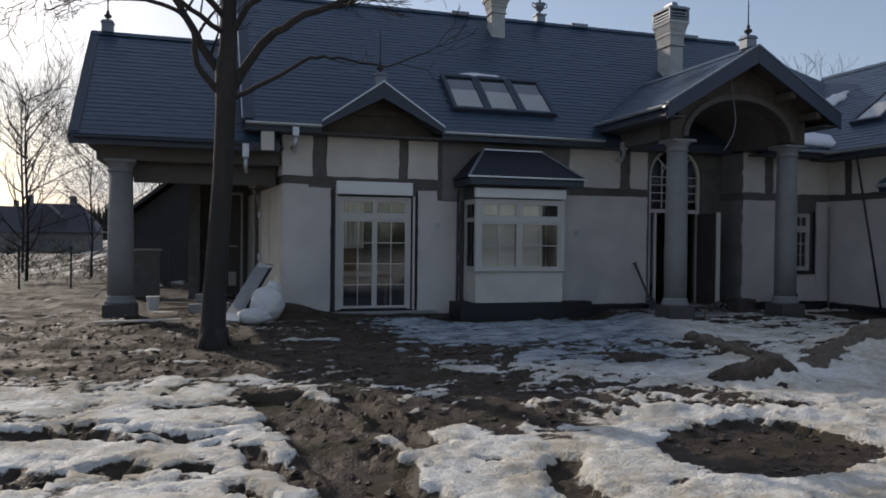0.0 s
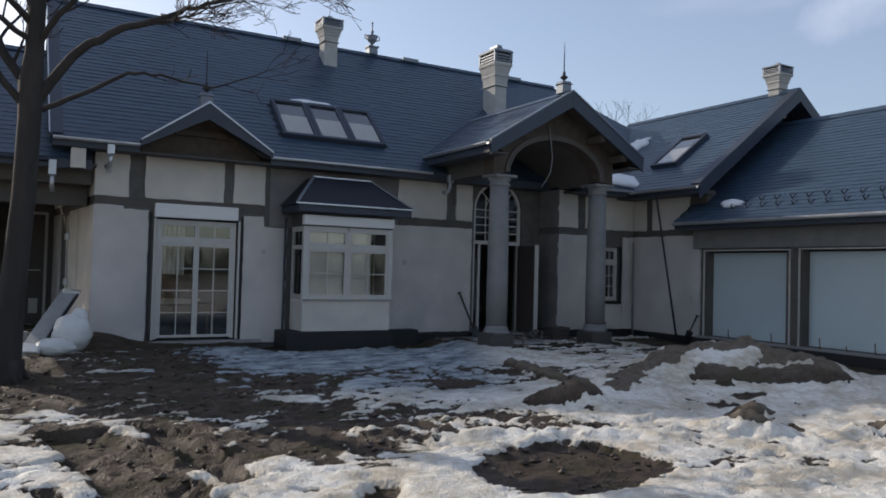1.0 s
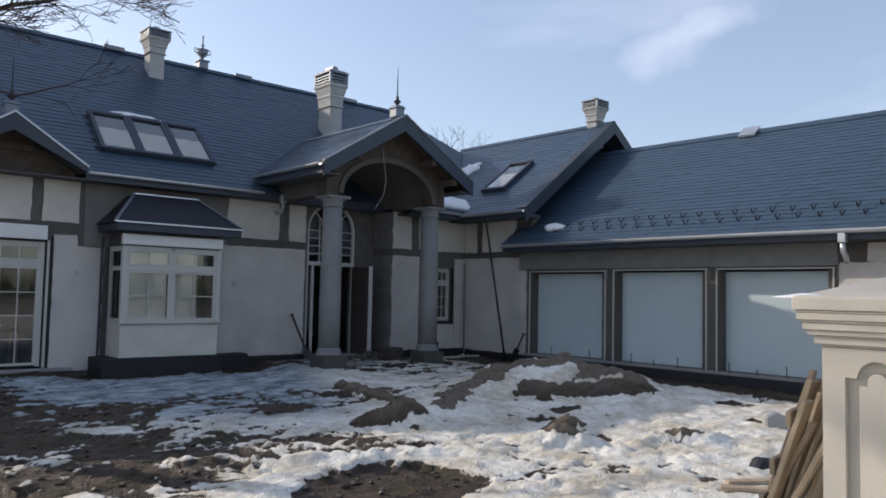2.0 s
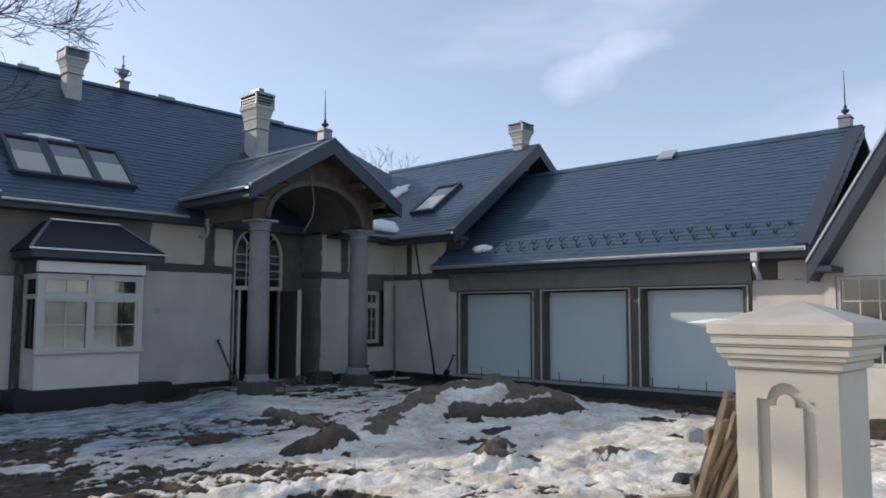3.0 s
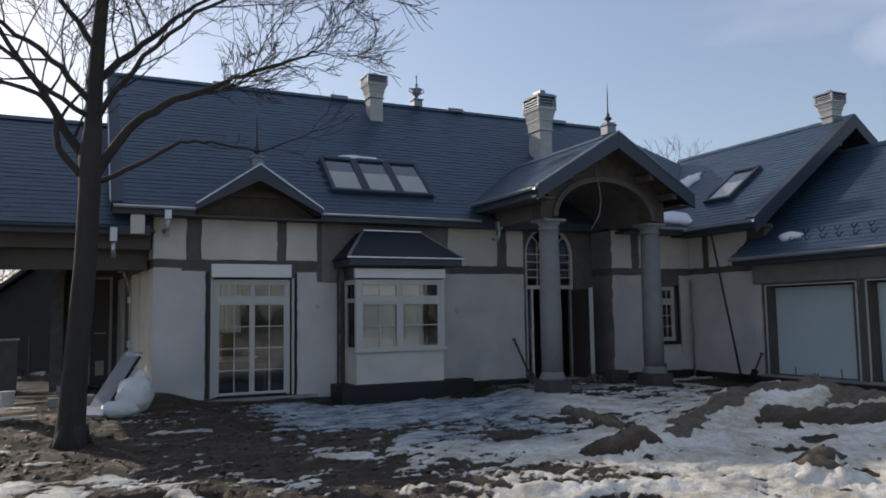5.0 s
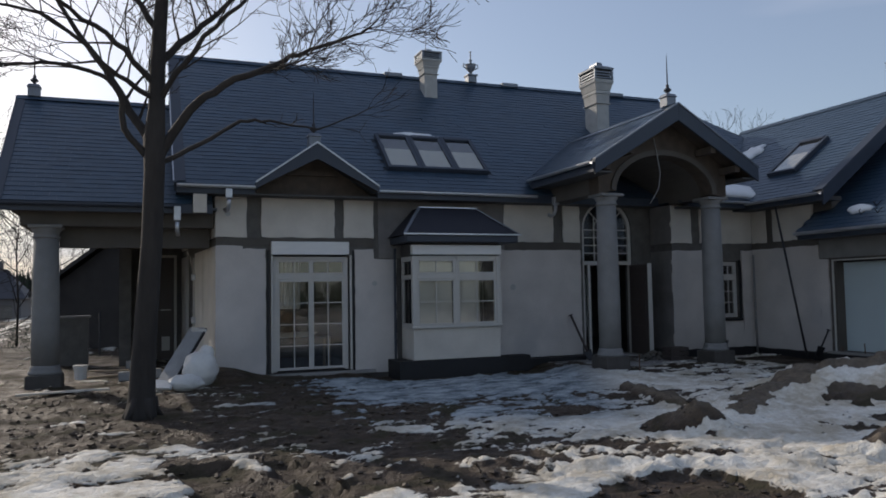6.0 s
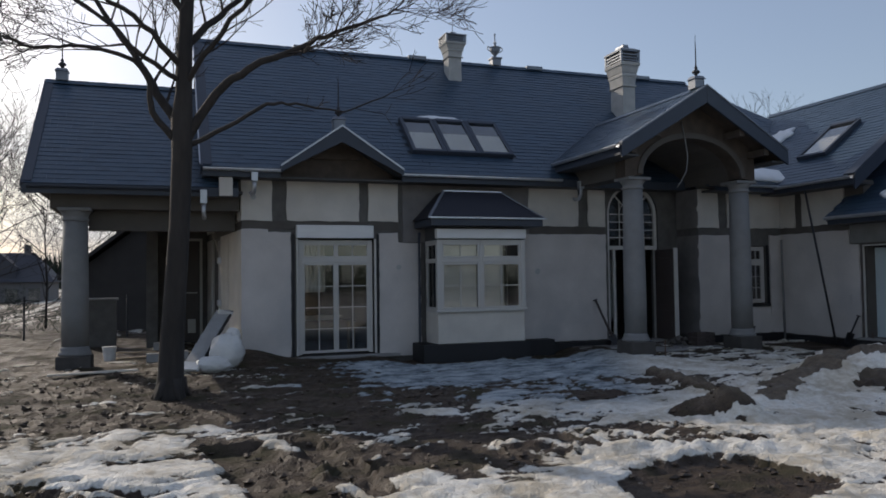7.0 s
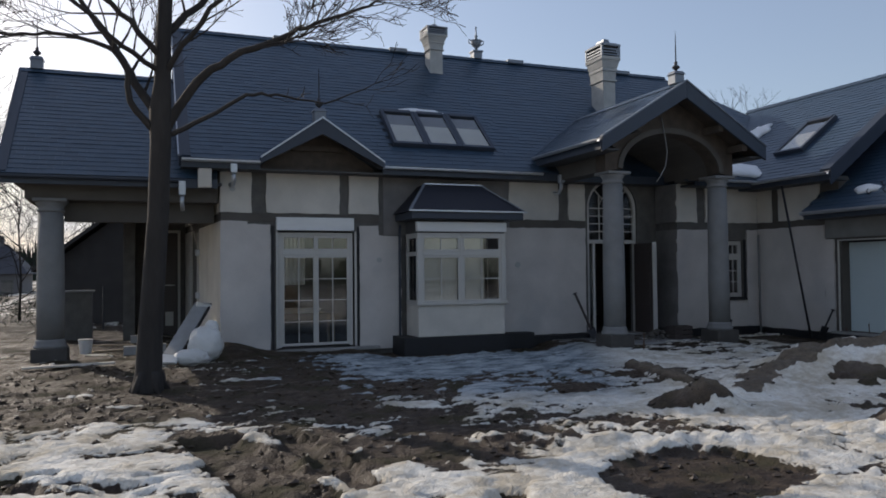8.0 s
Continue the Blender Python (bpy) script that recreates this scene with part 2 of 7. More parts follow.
# ---- builders ----
class Shape:
    """Vertices and faces in world metres, to become one mesh."""

    def __init__(self):
        self.v, self.f = [], []

    def add(self, verts, faces):
        n = len(self.v)
        self.v += [tuple(p) for p in verts]
        self.f += [tuple(i + n for i in face) for face in faces]
        return self

    def box(self, x0, x1, y0, y1, z0, z1):
        return self.add([(x, y, z) for x in (x0, x1) for y in (y0, y1) for z in (z0, z1)],
                        [(0, 1, 3, 2), (4, 6, 7, 5), (0, 4, 5, 1), (2, 3, 7, 6), (0, 2, 6, 4), (1, 5, 7, 3)])

    def slab(self, poly, push):
        """A flat polygon pushed along a vector."""
        n, push = len(poly), Vector(push)
        pts = [Vector(p) for p in poly]
        return self.add(pts + [p + push for p in pts], [tuple(range(n)), tuple(reversed(range(n, 2 * n)))] + [(i, i + n, (i + 1) % n + n, (i + 1) % n) for i in range(n)])

    def beam(self, a, b, w, h, up=(0, 0, 1)):
        """A bar from a to b with a w x h section."""
        a, b = Vector(a), Vector(b)
        d = (b - a).normalized()
        s = d.cross(Vector(up)).normalized()
        u = s.cross(d)
        ring = [s * (w / 2) * i + u * (h / 2) * j for i, j in ((-1, -1), (1, -1), (1, 1), (-1, 1))]
        return self.add([a + r for r in ring] + [b + r for r in ring], [(3, 2, 1, 0), (4, 5, 6, 7)] + [(i, (i + 1) % 4, (i + 1) % 4 + 4, i + 4) for i in range(4)])

    def tube(self, path, radii, sides=8, caps=True):
        path = [Vector(p) for p in path]
        rings, side = [], None
        for i, p in enumerate(path):
            d = (path[min(i + 1, len(path) - 1)] - path[max(i - 1, 0)]).normalized()
            if side is None:
                side = d.orthogonal().normalized()
            side = (side - d * side.dot(d)).normalized()
            other = d.cross(side)
            r = radii[i] if isinstance(radii, (list, tuple)) else radii
            rings.append([p + (side * math.cos(2 * math.pi * k / sides) + other * math.sin(2 * math.pi * k / sides)) * r for k in range(sides)])
        faces = [(i * sides + k, i * sides + (k + 1) % sides, (i + 1) * sides + (k + 1) % sides, (i + 1) * sides + k) for i in range(len(path) - 1) for k in range(sides)]
        if caps:
            faces += [tuple(reversed(range(sides))), tuple(range((len(path) - 1) * sides, len(path) * sides))]
        return self.add([p for ring in rings for p in ring], faces)

    def lathe(self, centre, profile, sides=24):
        """profile: (radius, height) from the bottom up, round an upright axis."""
        x, y, z = centre
        pts = [(x + r * math.cos(2 * math.pi * k / sides), y + r * math.sin(2 * math.pi * k / sides), z + h) for r, h in profile for k in range(sides)]
        n = len(profile)
        faces = [(i * sides + k, i * sides + (k + 1) % sides, (i + 1) * sides + (k + 1) % sides, (i + 1) * sides + k) for i in range(n - 1) for k in range(sides)]
        return self.add(pts, faces + [tuple(reversed(range(sides))), tuple(range((n - 1) * sides, n * sides))])

    def square(self, centre, profile):
        """Like lathe, with a square plan; profile: (half width, height)."""
        x, y, z = centre
        pts = [(x + r * i, y + r * j, z + h) for r, h in profile for i, j in ((-1, -1), (1, -1), (1, 1), (-1, 1))]
        n = len(profile)
        faces = [(i * 4 + k, i * 4 + (k + 1) % 4, i * 4 + 4 + (k + 1) % 4, i * 4 + 4 + k) for i in range(n - 1) for k in range(4)]
        return self.add(pts, faces + [(3, 2, 1, 0), tuple(range(n * 4 - 4, n * 4))])


def thing(name, at, label="", category="", kind="", group=""):
    ob = new(name)
    ob.empty_display_size = 0.1
    ob.location = at
    return tagged(ob, label, category, group, kind)


def root_of(ob):
    while ob.parent:
        ob = ob.parent
    return ob


def part(name, shape, mat, parent, label="", smooth=False, bevel=0.0, kind=""):
    """One mesh under a thing or a part; the shape is given in world metres."""
    mesh = bpy.data.meshes.new(name)
    at = np.array(root_of(parent).location) if parent else np.zeros(3)
    mesh.from_pydata((np.array(shape.v) - at).tolist(), [], shape.f)
    bm = bmesh.new()
    bm.from_mesh(mesh)
    bmesh.ops.recalc_face_normals(bm, faces=bm.faces)
    if bevel:
        bmesh.ops.bevel(bm, geom=list(bm.edges), offset=bevel, segments=1, profile=0.5, affect='EDGES', clamp_overlap=True)
    bm.to_mesh(mesh)
    bm.free()
    mesh.materials.append(mat)
    if smooth:
        mesh.polygons.foreach_set("use_smooth", [True] * len(mesh.polygons))
    ob = new(name, mesh)
    if parent:
        ob.parent = parent
    return tagged(ob, label, kind=kind)


def single(name, shape, mat, label, category, smooth=False, bevel=0.0, kind="", group=""):
    """A thing that is one mesh, with its origin at its base."""
    a = np.array(shape.v)
    at = Vector(((a[:, 0].min() + a[:, 0].max()) / 2, (a[:, 1].min() + a[:, 1].max()) / 2, a[:, 2].min()))
    shape.v = [tuple(Vector(p) - at) for p in shape.v]
    ob = part(name, shape, mat, None, "", smooth, bevel)
    ob.location = at
    return tagged(ob, label, category, group, kind)


def pierced(x0, x1, z0, z1, holes):
    """The rectangles that are left of one when others are cut out."""
    xs = sorted({x0, x1, *(min(max(v, x0), x1) for h in holes for v in h[:2])})
    out = []
    for a, b in zip(xs, xs[1:]):
        cuts = sorted((h[2], h[3]) for h in holes if h[0] < (a + b) / 2 < h[1])
        low = z0
        for lo, hi in cuts:
            if lo > low:
                out.append((a, b, low, lo))
            low = max(low, hi)
        if low < z1:
            out.append((a, b, low, z1))
    return out


def fbm(x, y, seed, octaves=4, gain=0.5):
    """Smooth value noise from 0 to 1, on arrays."""
    total, amp, norm = np.zeros_like(x, dtype=float), 1.0, 0.0
    for o in range(octaves):
        xi, yi = np.floor(x).astype(np.int64), np.floor(y).astype(np.int64)
        fx, fy = x - xi, y - yi
        fx, fy = fx * fx * (3 - 2 * fx), fy * fy * (3 - 2 * fy)

        def lattice(i, j):
            h = (i * 374761393 + j * 668265263 + (seed + o) * 974634777) & 0x7FFFFFFF
            h = ((h ^ (h >> 13)) * 1274126177) & 0x7FFFFFFF
            return ((h ^ (h >> 16)) & 0xFFFF) / 65535.0

        low = lattice(xi, yi) * (1 - fx) + lattice(xi + 1, yi) * fx
        high = lattice(xi, yi + 1) * (1 - fx) + lattice(xi + 1, yi + 1) * fx
        total += amp * (low * (1 - fy) + high * fy)
        norm += amp
        amp *= gain
        x, y = x * 2.03 + 17.3, y * 2.03 - 9.1
    return total / norm


def smoothstep(a, b, v):
    t = np.clip((v - a) / (b - a), 0, 1)
    return t * t * (3 - 2 * t)


# ---- ground ----
def axis(fine, lo, hi):
    """Coordinates, close together inside the fine stretches and ever wider outside."""
    out = []
    for a, b, step in fine:
        out += list(np.arange(a, b, step))
    step, v = fine[-1][2], fine[-1][1]
    while v < hi:
        out.append(v)
        step *= 1.16
        v += step
    step, v = fine[0][2], fine[0][0]
    while v > lo:
        step *= 1.16
        v -= step
        out.insert(0, v)
    return np.array(out)


def segment_distance(x, y, a, b):
    ax, ay = a
    dx, dy = b[0] - ax, b[1] - ay
    t = np.clip(((x - ax) * dx + (y - ay) * dy) / (dx * dx + dy * dy), 0, 1)
    return np.hypot(x - ax - t * dx, y - ay - t * dy)


def ellipse(x, y, cx, cy, rx, ry, turn=0.0):
    c, s = math.cos(radians(turn)), math.sin(radians(turn))
    u, v = (x - cx) * c + (y - cy) * s, -(x - cx) * s + (y - cy) * c
    return np.sqrt((u / rx) ** 2 + (v / ry) ** 2)


TRACKS = (((-2.15, 9.0), (-1.95, 8.2), 0.34), ((-1.95, 8.2), (-1.66, 6.2), 0.36), ((-1.66, 6.2), (-1.55, 3.6), 0.34), ((-0.02, 5.75), (-0.35, 4.2), 0.17), ((-1.2, 8.6), (-0.95, 6.6), 0.22))
# bare patches in the near snow: centre, half sizes, turn
PATCHES = ((-4.10, 7.50, 0.62, 0.26, -18), (-3.75, 7.85, 0.30, 0.10, -10), (-3.15, 7.42, 0.34, 0.10, -35), (-3.36, 7.18, 0.20, 0.11, -40), (-3.50, 6.28, 0.36, 0.17, 10),
           (-2.32, 6.28, 0.52, 0.14, -62), (-2.90, 6.17, 0.18, 0.09, -30), (-2.62, 5.42, 0.22, 0.11, -50), (-4.25, 6.05, 0.30, 0.30, 0), (-0.62, 5.72, 0.10, 0.06, 0), (-3.0, 8.5, 0.5, 0.10, 5))
HEAP = (8.75, 9.15)                              # top of the long sand heap
ARM = ((5.40, 8.65), (6.45, 9.44), (7.32, 9.69), (7.95, 9.68), (8.35, 9.45), (8.9, 9.05), (9.3, 8.4), (9.35, 7.9))
BELT = ((7.45, 8.75), (7.88, 8.28), (8.25, 7.95), (8.75, 7.70), (9.2, 7.6))   # bare band across its face


def ground_at(x, y):
    """Height of the ground, its snow (over 0.5: covered), how far that is slush tinted with house shade, and how sandy
    the earth.
    """
    warp = (fbm(x * 0.9, y * 0.9, 3) - 0.5) * 1.2
    wx, wy = x + warp, y + (fbm(x * 0.9, y * 0.9, 8) - 0.5) * 1.2
    jx, jy = x + (fbm(x * 2.6, y * 2.6, 13, 4, 0.6) - 0.5) * 0.55, y + (fbm(x * 2.6, y * 2.6, 17, 4, 0.6) - 0.5) * 0.55
    n_big, n_mid = fbm(x * 0.35, y * 0.45, 11), fbm(wx * 1.9, wy * 3.8, 21, 5, 0.62)
    n_fine = fbm(wx * 5.0, wy * 8.0, 31, 4, 0.6)
    n_tiny = fbm(wx * 13.0, wy * 19.0, 37, 3, 0.6)

    def blob(cx, cy, rx, ry, turn=0.0, soft=0.25):
        return smoothstep(1 + soft, 1 - soft, ellipse(jx, jy, cx, cy, rx, ry, turn))

    # chances of snow, region by region
    field = smoothstep(9.7, 8.7, jy) * smoothstep(-1.3, -2.2, jx)                       # sunny field before the tree
    thin = smoothstep(10.9, 10.0, jy) * smoothstep(-1.6, -2.6, jx)
    right_near = smoothstep(-1.45, -0.95, jx) * smoothstep(7.15, 6.65, jy + 0.10 * np.maximum(jx, 0))
    verge = smoothstep(0.3, 1.3, jx) * smoothstep(7.35, 6.95, jy + 0.22 * jx - 0.2)
    yard = smoothstep(0.0, 1.2, jx - 0.30 * (13 - y)) * smoothstep(8.35, 9.0, jy + 0.30 * x - 0.2)
    ice = smoothstep(0.3, 1.8, jx - 0.30 * (15 - y)) * smoothstep(16.6, 16.0, y) * smoothstep(8.8, 9.6, jy)
    drift = smoothstep(3.1, 3.9, jx + 0.55 * (y - 7.2)) * smoothstep(10.6, 9.6, jy)
    bias = -0.19 + 0.085 * smoothstep(10.6, 9.6, y) * smoothstep(4, 3, x) + 0.30 * field + 0.20 * thin * (1 - field) + 0.40 * np.maximum(right_near, verge)
    bias = np.maximum(bias, -0.20 + 0.25 * yard)
    bias = np.maximum(bias, -0.20 + 0.25 * ice)
    bias = np.maximum(bias, -0.20 + 0.52 * drift)
    sheet = smoothstep(12.4, 13.4, y + 0.1 * x) * smoothstep(16.4, 15.7, y) * smoothstep(0.3, 2.0, x) * smoothstep(8, 6.8, x)
    bias = bias + 0.25 * sheet
    left_earth = smoothstep(0.6, -0.6, x - 0.12 * (y - 11)) * smoothstep(9.4, 10.6, y)
    bias = bias - 0.13 * left_earth
    far = smoothstep(22, 40, np.hypot(x, y - 8))
    bias = bias * (1 - far) - 0.04 * far
    calm = np.clip(field + right_near + drift + verge, 0, 1)                            # unbroken snow
    snow = 0.5 + bias + (n_mid - 0.5) * (1.0 - 0.2 * calm) + (n_fine - 0.5) * (0.85 - 0.15 * calm) + (n_big - 0.5) * 0.2 + (n_tiny - 0.5) * 0.35 * smoothstep(13, 10, y)
    # mud: wheel tracks, patches, the flat pan, the churned middle
    mud = np.zeros_like(x)
    for a, b, w in TRACKS:
        mud = np.maximum(mud, smoothstep(w * 1.25, w * 0.7, segment_distance(jx, jy, a, b)))
    for cx, cy, rx, ry, turn in PATCHES:
        mud = np.maximum(mud, blob(cx, cy, rx, ry, turn))
    pan = smoothstep(1.2, 0.8, ellipse(jx, jy, 1.95, 5.55, 1.0, 0.82, 32))
    pan = np.maximum(pan, smoothstep(1.15, 0.85, ellipse(jx, jy, 2.40, 5.90, 0.55, 0.36, 20)))
    churned = blob(-0.6, 7.75, 1.5, 0.75, 0, 0.5)
    spots = np.maximum(blob(3.4, 10.4, 0.55, 0.45), np.maximum(blob(1.5, 11.6, 0.7, 0.6), blob(5.2, 11.3, 0.16, 0.5)))
    # sand heaps
    heap = np.exp(-ellipse(x, y, *HEAP, 2.1, 1.5, -45) ** 2 * 1.35)
    arm_far = np.full_like(x, 9.0)
    for a, b in zip(ARM, ARM[1:]):
        arm_far = np.minimum(arm_far, segment_distance(jx, jy, a, b))
    ridge = np.exp(-(arm_far / 0.42) ** 2)
    heap2 = np.exp(-ellipse(x, y, 4.05, 8.15, 0.55, 0.40, -40) ** 2 * 1.6)
    heap3 = np.exp(-ellipse(x, y, 5.0, 5.98, 0.34, 0.24, -40) ** 2 * 1.5)
    heap3b = np.exp(-ellipse(x, y, 5.65, 6.40, 0.36, 0.20, -40) ** 2 * 1.5)
    heap5 = np.exp(-ellipse(x, y, 6.35, 5.0, 0.55, 0.22, -48) ** 2 * 1.4)
    streak_far = np.minimum(segment_distance(jx, jy, (5.85, 12.1), (5.5, 10.5)), segment_distance(jx, jy, (5.5, 10.5), (5.05, 9.35)))
    heap4 = np.exp(-(streak_far / 0.15) ** 2)
    belt_far = np.full_like(x, 9.0)
    for a, b in zip(BELT, BELT[1:]):
        belt_far = np.minimum(belt_far, segment_distance(jx, jy, a, b))
    bare = np.maximum(smoothstep(0.30, 0.18, arm_far), smoothstep(0.34, 0.22, belt_far))
    bare = np.maximum(bare, np.maximum(blob(7.32, 8.28, 0.22, 0.26, -40), blob(8.75, 8.75, 0.75, 0.5, -45)))
    cap = blob(8.22, 8.80, 0.56, 0.19, -36)
    bare = bare * (1 - cap)
    snow = snow + 0.3 * cap
    snow = snow - 0.62 * mud - 0.75 * pan - 0.07 * churned - 0.34 * spots - 0.9 * bare - 0.95 * smoothstep(0.25, 0.5, heap2) - 0.9 * smoothstep(0.3, 0.55, heap3) - 0.6 * smoothstep(0.4, 0.6, heap3b) - 0.55 * smoothstep(0.5, 0.8, heap5) - 0.8 * smoothstep(0.35, 0.7, heap4)
    crumbs = smoothstep(0.70, 0.78, fbm(x * 1.3 + 5.0, y * 1.7, 57, 3)) * drift
    snow = snow - 0.5 * crumbs
    patch = np.maximum(blob(-3.85, 12.65, 0.42, 0.20, 30), np.maximum(blob(-1.05, 13.4, 0.6, 0.16, 10), blob(-2.9, 11.6, 0.7, 0.08, 5)))
    snow = snow + 0.42 * patch
    foot = smoothstep(15.9, 16.5, y) * (x > -1.5) * (x < 13.3) + 0.45 * smoothstep(13.9, 14.8, y) * smoothstep(6.6, 7.2, x) * smoothstep(11.6, 10.9, x)
    snow = snow - 0.45 * foot * (y < 30)
    apron = smoothstep(11.35, 11.85, x + 0.22 * (8 - y) * (y < 8) + warp * 0.25) * (y > 1) * (y < 15.5)
    snow = snow - 0.75 * apron
    cover = smoothstep(0.46, 0.56, snow)
    # heights
    near = smoothstep(9.0, 7.0, y + warp)
    z = (n_big - 0.5) * 0.12 + (n_mid - 0.5) * 0.10 + (n_fine - 0.5) * 0.05
    rough = fbm(x * 9, y * 9, 41, 3) - 0.5
    z = z + rough * (0.05 * smoothstep(14, 9, y) + 0.035 * left_earth * smoothstep(19, 16, y)) * (1 - cover) * (1 - 0.75 * pan) + (fbm(x * 3.2, y * 3.2, 51, 3) - 0.5) * 0.09 * (1 - cover) * near * (1 - pan)
    lumps = fbm(x * 3.0, y * 4.2, 61, 4, 0.55)
    z = z + cover * (0.02 + 0.05 * (lumps - 0.38) * near + 0.018 * rough)
    z = z - 0.09 * mud * (y < 9) - 0.05 * pan
    knobs = fbm(x * 2.4, y * 2.4, 71, 4, 0.6) - 0.5
    z = z + 0.55 * heap * (1 + 0.5 * knobs) + 0.15 * ridge * (1 + knobs) + 0.42 * heap2 * (1 + 1.1 * knobs) + 0.27 * heap3 * (1 + knobs) + 0.24 * heap3b + 0.15 * heap4 + 0.18 * heap5 * (1 + 1.4 * knobs) + 0.05 * drift * (lumps - 0.4)
    bank = smoothstep(0.55, 0.0, np.abs(jy - (7.15 - 0.42 * (jx - 1.5)))) * (x > 0.6) * (x < 6)
    z = z + bank * 0.13 * (lumps - 0.15)
    z = z + 0.24 * smoothstep(1.3, 0.1, np.abs(y - 17.3)) * smoothstep(-2.0, -1.25, x) * smoothstep(0.05, -1.1, x)
    z = z + 0.05 * smoothstep(12, 17, y) * (x > -9) * (x < 14) * (1 - smoothstep(30, 40, y))
    z = z - 0.16 * smoothstep(14.5, 16, y) * smoothstep(1.6, 2.6, x) * smoothstep(7.0, 6.2, x) * (y < 18)
    house = ((x > -0.9) & (x < 20) & (y > 17.9) & (y < 26)) | ((x > 13.4) & (x < 19) & (y > 2) & (y < 18))
    z = np.where(house, -0.25, z)
    z = z * (1 - far) + far * (fbm(x * 0.02, y * 0.02, 91, 3) - 0.5) * 1.2
    # Yard slush, over the stretch that lies in the house's shade.
    shaded_slush = smoothstep(9.6, 11.2, y + 0.25 * x + warp) * smoothstep(5.2, 3.6, x - 0.5 * (y - 10)) * smoothstep(8.6, 7.6, x) * smoothstep(-2, 0, x) * (y < 18)
    sand = np.maximum(np.maximum(heap, ridge), np.maximum(heap3, np.maximum(heap2, np.maximum(heap5, np.maximum(heap4, heap3b))) * 0.8))
    return z, snow, shaded_slush, sand


def ground_material():
    mat = bpy.data.materials.new("mud_and_melting_snow")
    mat.use_nodes = True
    nodes, links = mat.node_tree.nodes, mat.node_tree.links
    bsdf = nodes["Principled BSDF"]
    attr = nodes.new("ShaderNodeAttribute")
    attr.attribute_name = "snow"
    tex = nodes.new("ShaderNodeTexCoord")

    def noise_node(scale, detail=5.0, rough=0.55):
        n = nodes.new("ShaderNodeTexNoise")
        n.inputs["Scale"].default_value, n.inputs["Detail"].default_value, n.inputs["Roughness"].default_value = scale, detail, rough
        links.new(tex.outputs["Object"], n.inputs["Vector"])
        return n.outputs["Fac"]

    def ranged(value, a, b, c=0.0, d=1.0):
        n = nodes.new("ShaderNodeMapRange")
        n.inputs["From Min"].default_value, n.inputs["From Max"].default_value = a, b
        n.inputs["To Min"].default_value, n.inputs["To Max"].default_value = c, d
        links.new(value, n.inputs["Value"])
        return n.outputs["Result"]

    def blend(fac, a, b):
        n = nodes.new("ShaderNodeMix")
        n.data_type = 'RGBA'
        links.new(fac, n.inputs["Factor"])
        for key, c in (("A", a), ("B", b)):
            if isinstance(c, tuple):
                n.inputs[key].default_value = (*c, 1)
            else:
                links.new(c, n.inputs[key])
        return n.outputs["Result"]

    def plus(a, b, k):
        n = nodes.new("ShaderNodeMath")
        n.operation = 'MULTIPLY_ADD'
        links.new(a, n.inputs[0])
        n.inputs[1].default_value = k
        links.new(b, n.inputs[2])
        return n.outputs[0]

    fine, mid, wide = noise_node(38, 4), noise_node(9, 6), noise_node(1.3, 5)
    flat = nodes.new("ShaderNodeMapping")
    flat.inputs["Scale"].default_value = (0.45, 1.3, 1)
    links.new(tex.outputs["Object"], flat.inputs["Vector"])
    streak_node = nodes.new("ShaderNodeTexNoise")
    streak_node.inputs["Scale"].default_value, streak_node.inputs["Detail"].default_value, streak_node.inputs["Roughness"].default_value = 3.2, 8.0, 0.65
    links.new(flat.outputs["Vector"], streak_node.inputs["Vector"])
    streak = streak_node.outputs["Fac"]
    heaped = nodes.new("ShaderNodeAttribute")
    heaped.attribute_name = "sand"
    edge = plus(fine, plus(mid, plus(streak, attr.outputs["Fac"], 0.62), 0.30), 0.20)
    cover = ranged(edge, 1.02, 1.09)
    mud = blend(ranged(mid, 0.35, 0.7), (0.029, 0.0185, 0.0125), (0.070, 0.048, 0.031))
    mud = blend(ranged(streak, 0.50, 0.64), mud, (0.076, 0.054, 0.036))
    mud = blend(ranged(wide, 0.5, 0.68), mud, (0.046, 0.042, 0.020))
    mud = blend(ranged(heaped.outputs["Fac"], 0.25, 0.7), mud, blend(ranged(mid, 0.35, 0.7), (0.115, 0.090, 0.066), (0.185, 0.150, 0.112)))
    mud = blend(ranged(fine, 0.55, 0.72, 0, 0.45), mud, (0.013, 0.009, 0.007))
    mud = blend(ranged(fine, 0.40, 0.30, 0, 0.5), mud, (0.095, 0.073, 0.047))
    snow = blend(ranged(plus(mid, wide, 0.6), 0.66, 0.95), (0.82, 0.80, 0.735), (0.52, 0.465, 0.37))
    # Grey slush; its bluish darkening also paints the house's shade.
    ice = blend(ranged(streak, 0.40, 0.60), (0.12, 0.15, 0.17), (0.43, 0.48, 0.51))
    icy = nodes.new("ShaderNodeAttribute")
    icy.attribute_name = "shaded_slush"
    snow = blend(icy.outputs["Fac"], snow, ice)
    snow = blend(ranged(fine, 0.60, 0.76, 0, 0.6), snow, (0.34, 0.28, 0.20))
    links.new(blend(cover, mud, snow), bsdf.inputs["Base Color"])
    wet = ranged(wide, 0.42, 0.62, 0.52, 0.85)
    links.new(plus(cover, wet, 0.15), bsdf.inputs["Roughness"])
    bsdf.inputs["Specular IOR Level"].default_value = 0.3
    bump = nodes.new("ShaderNodeBump")
    bump.inputs["Strength"].default_value, bump.inputs["Distance"].default_value = 0.75, 0.035
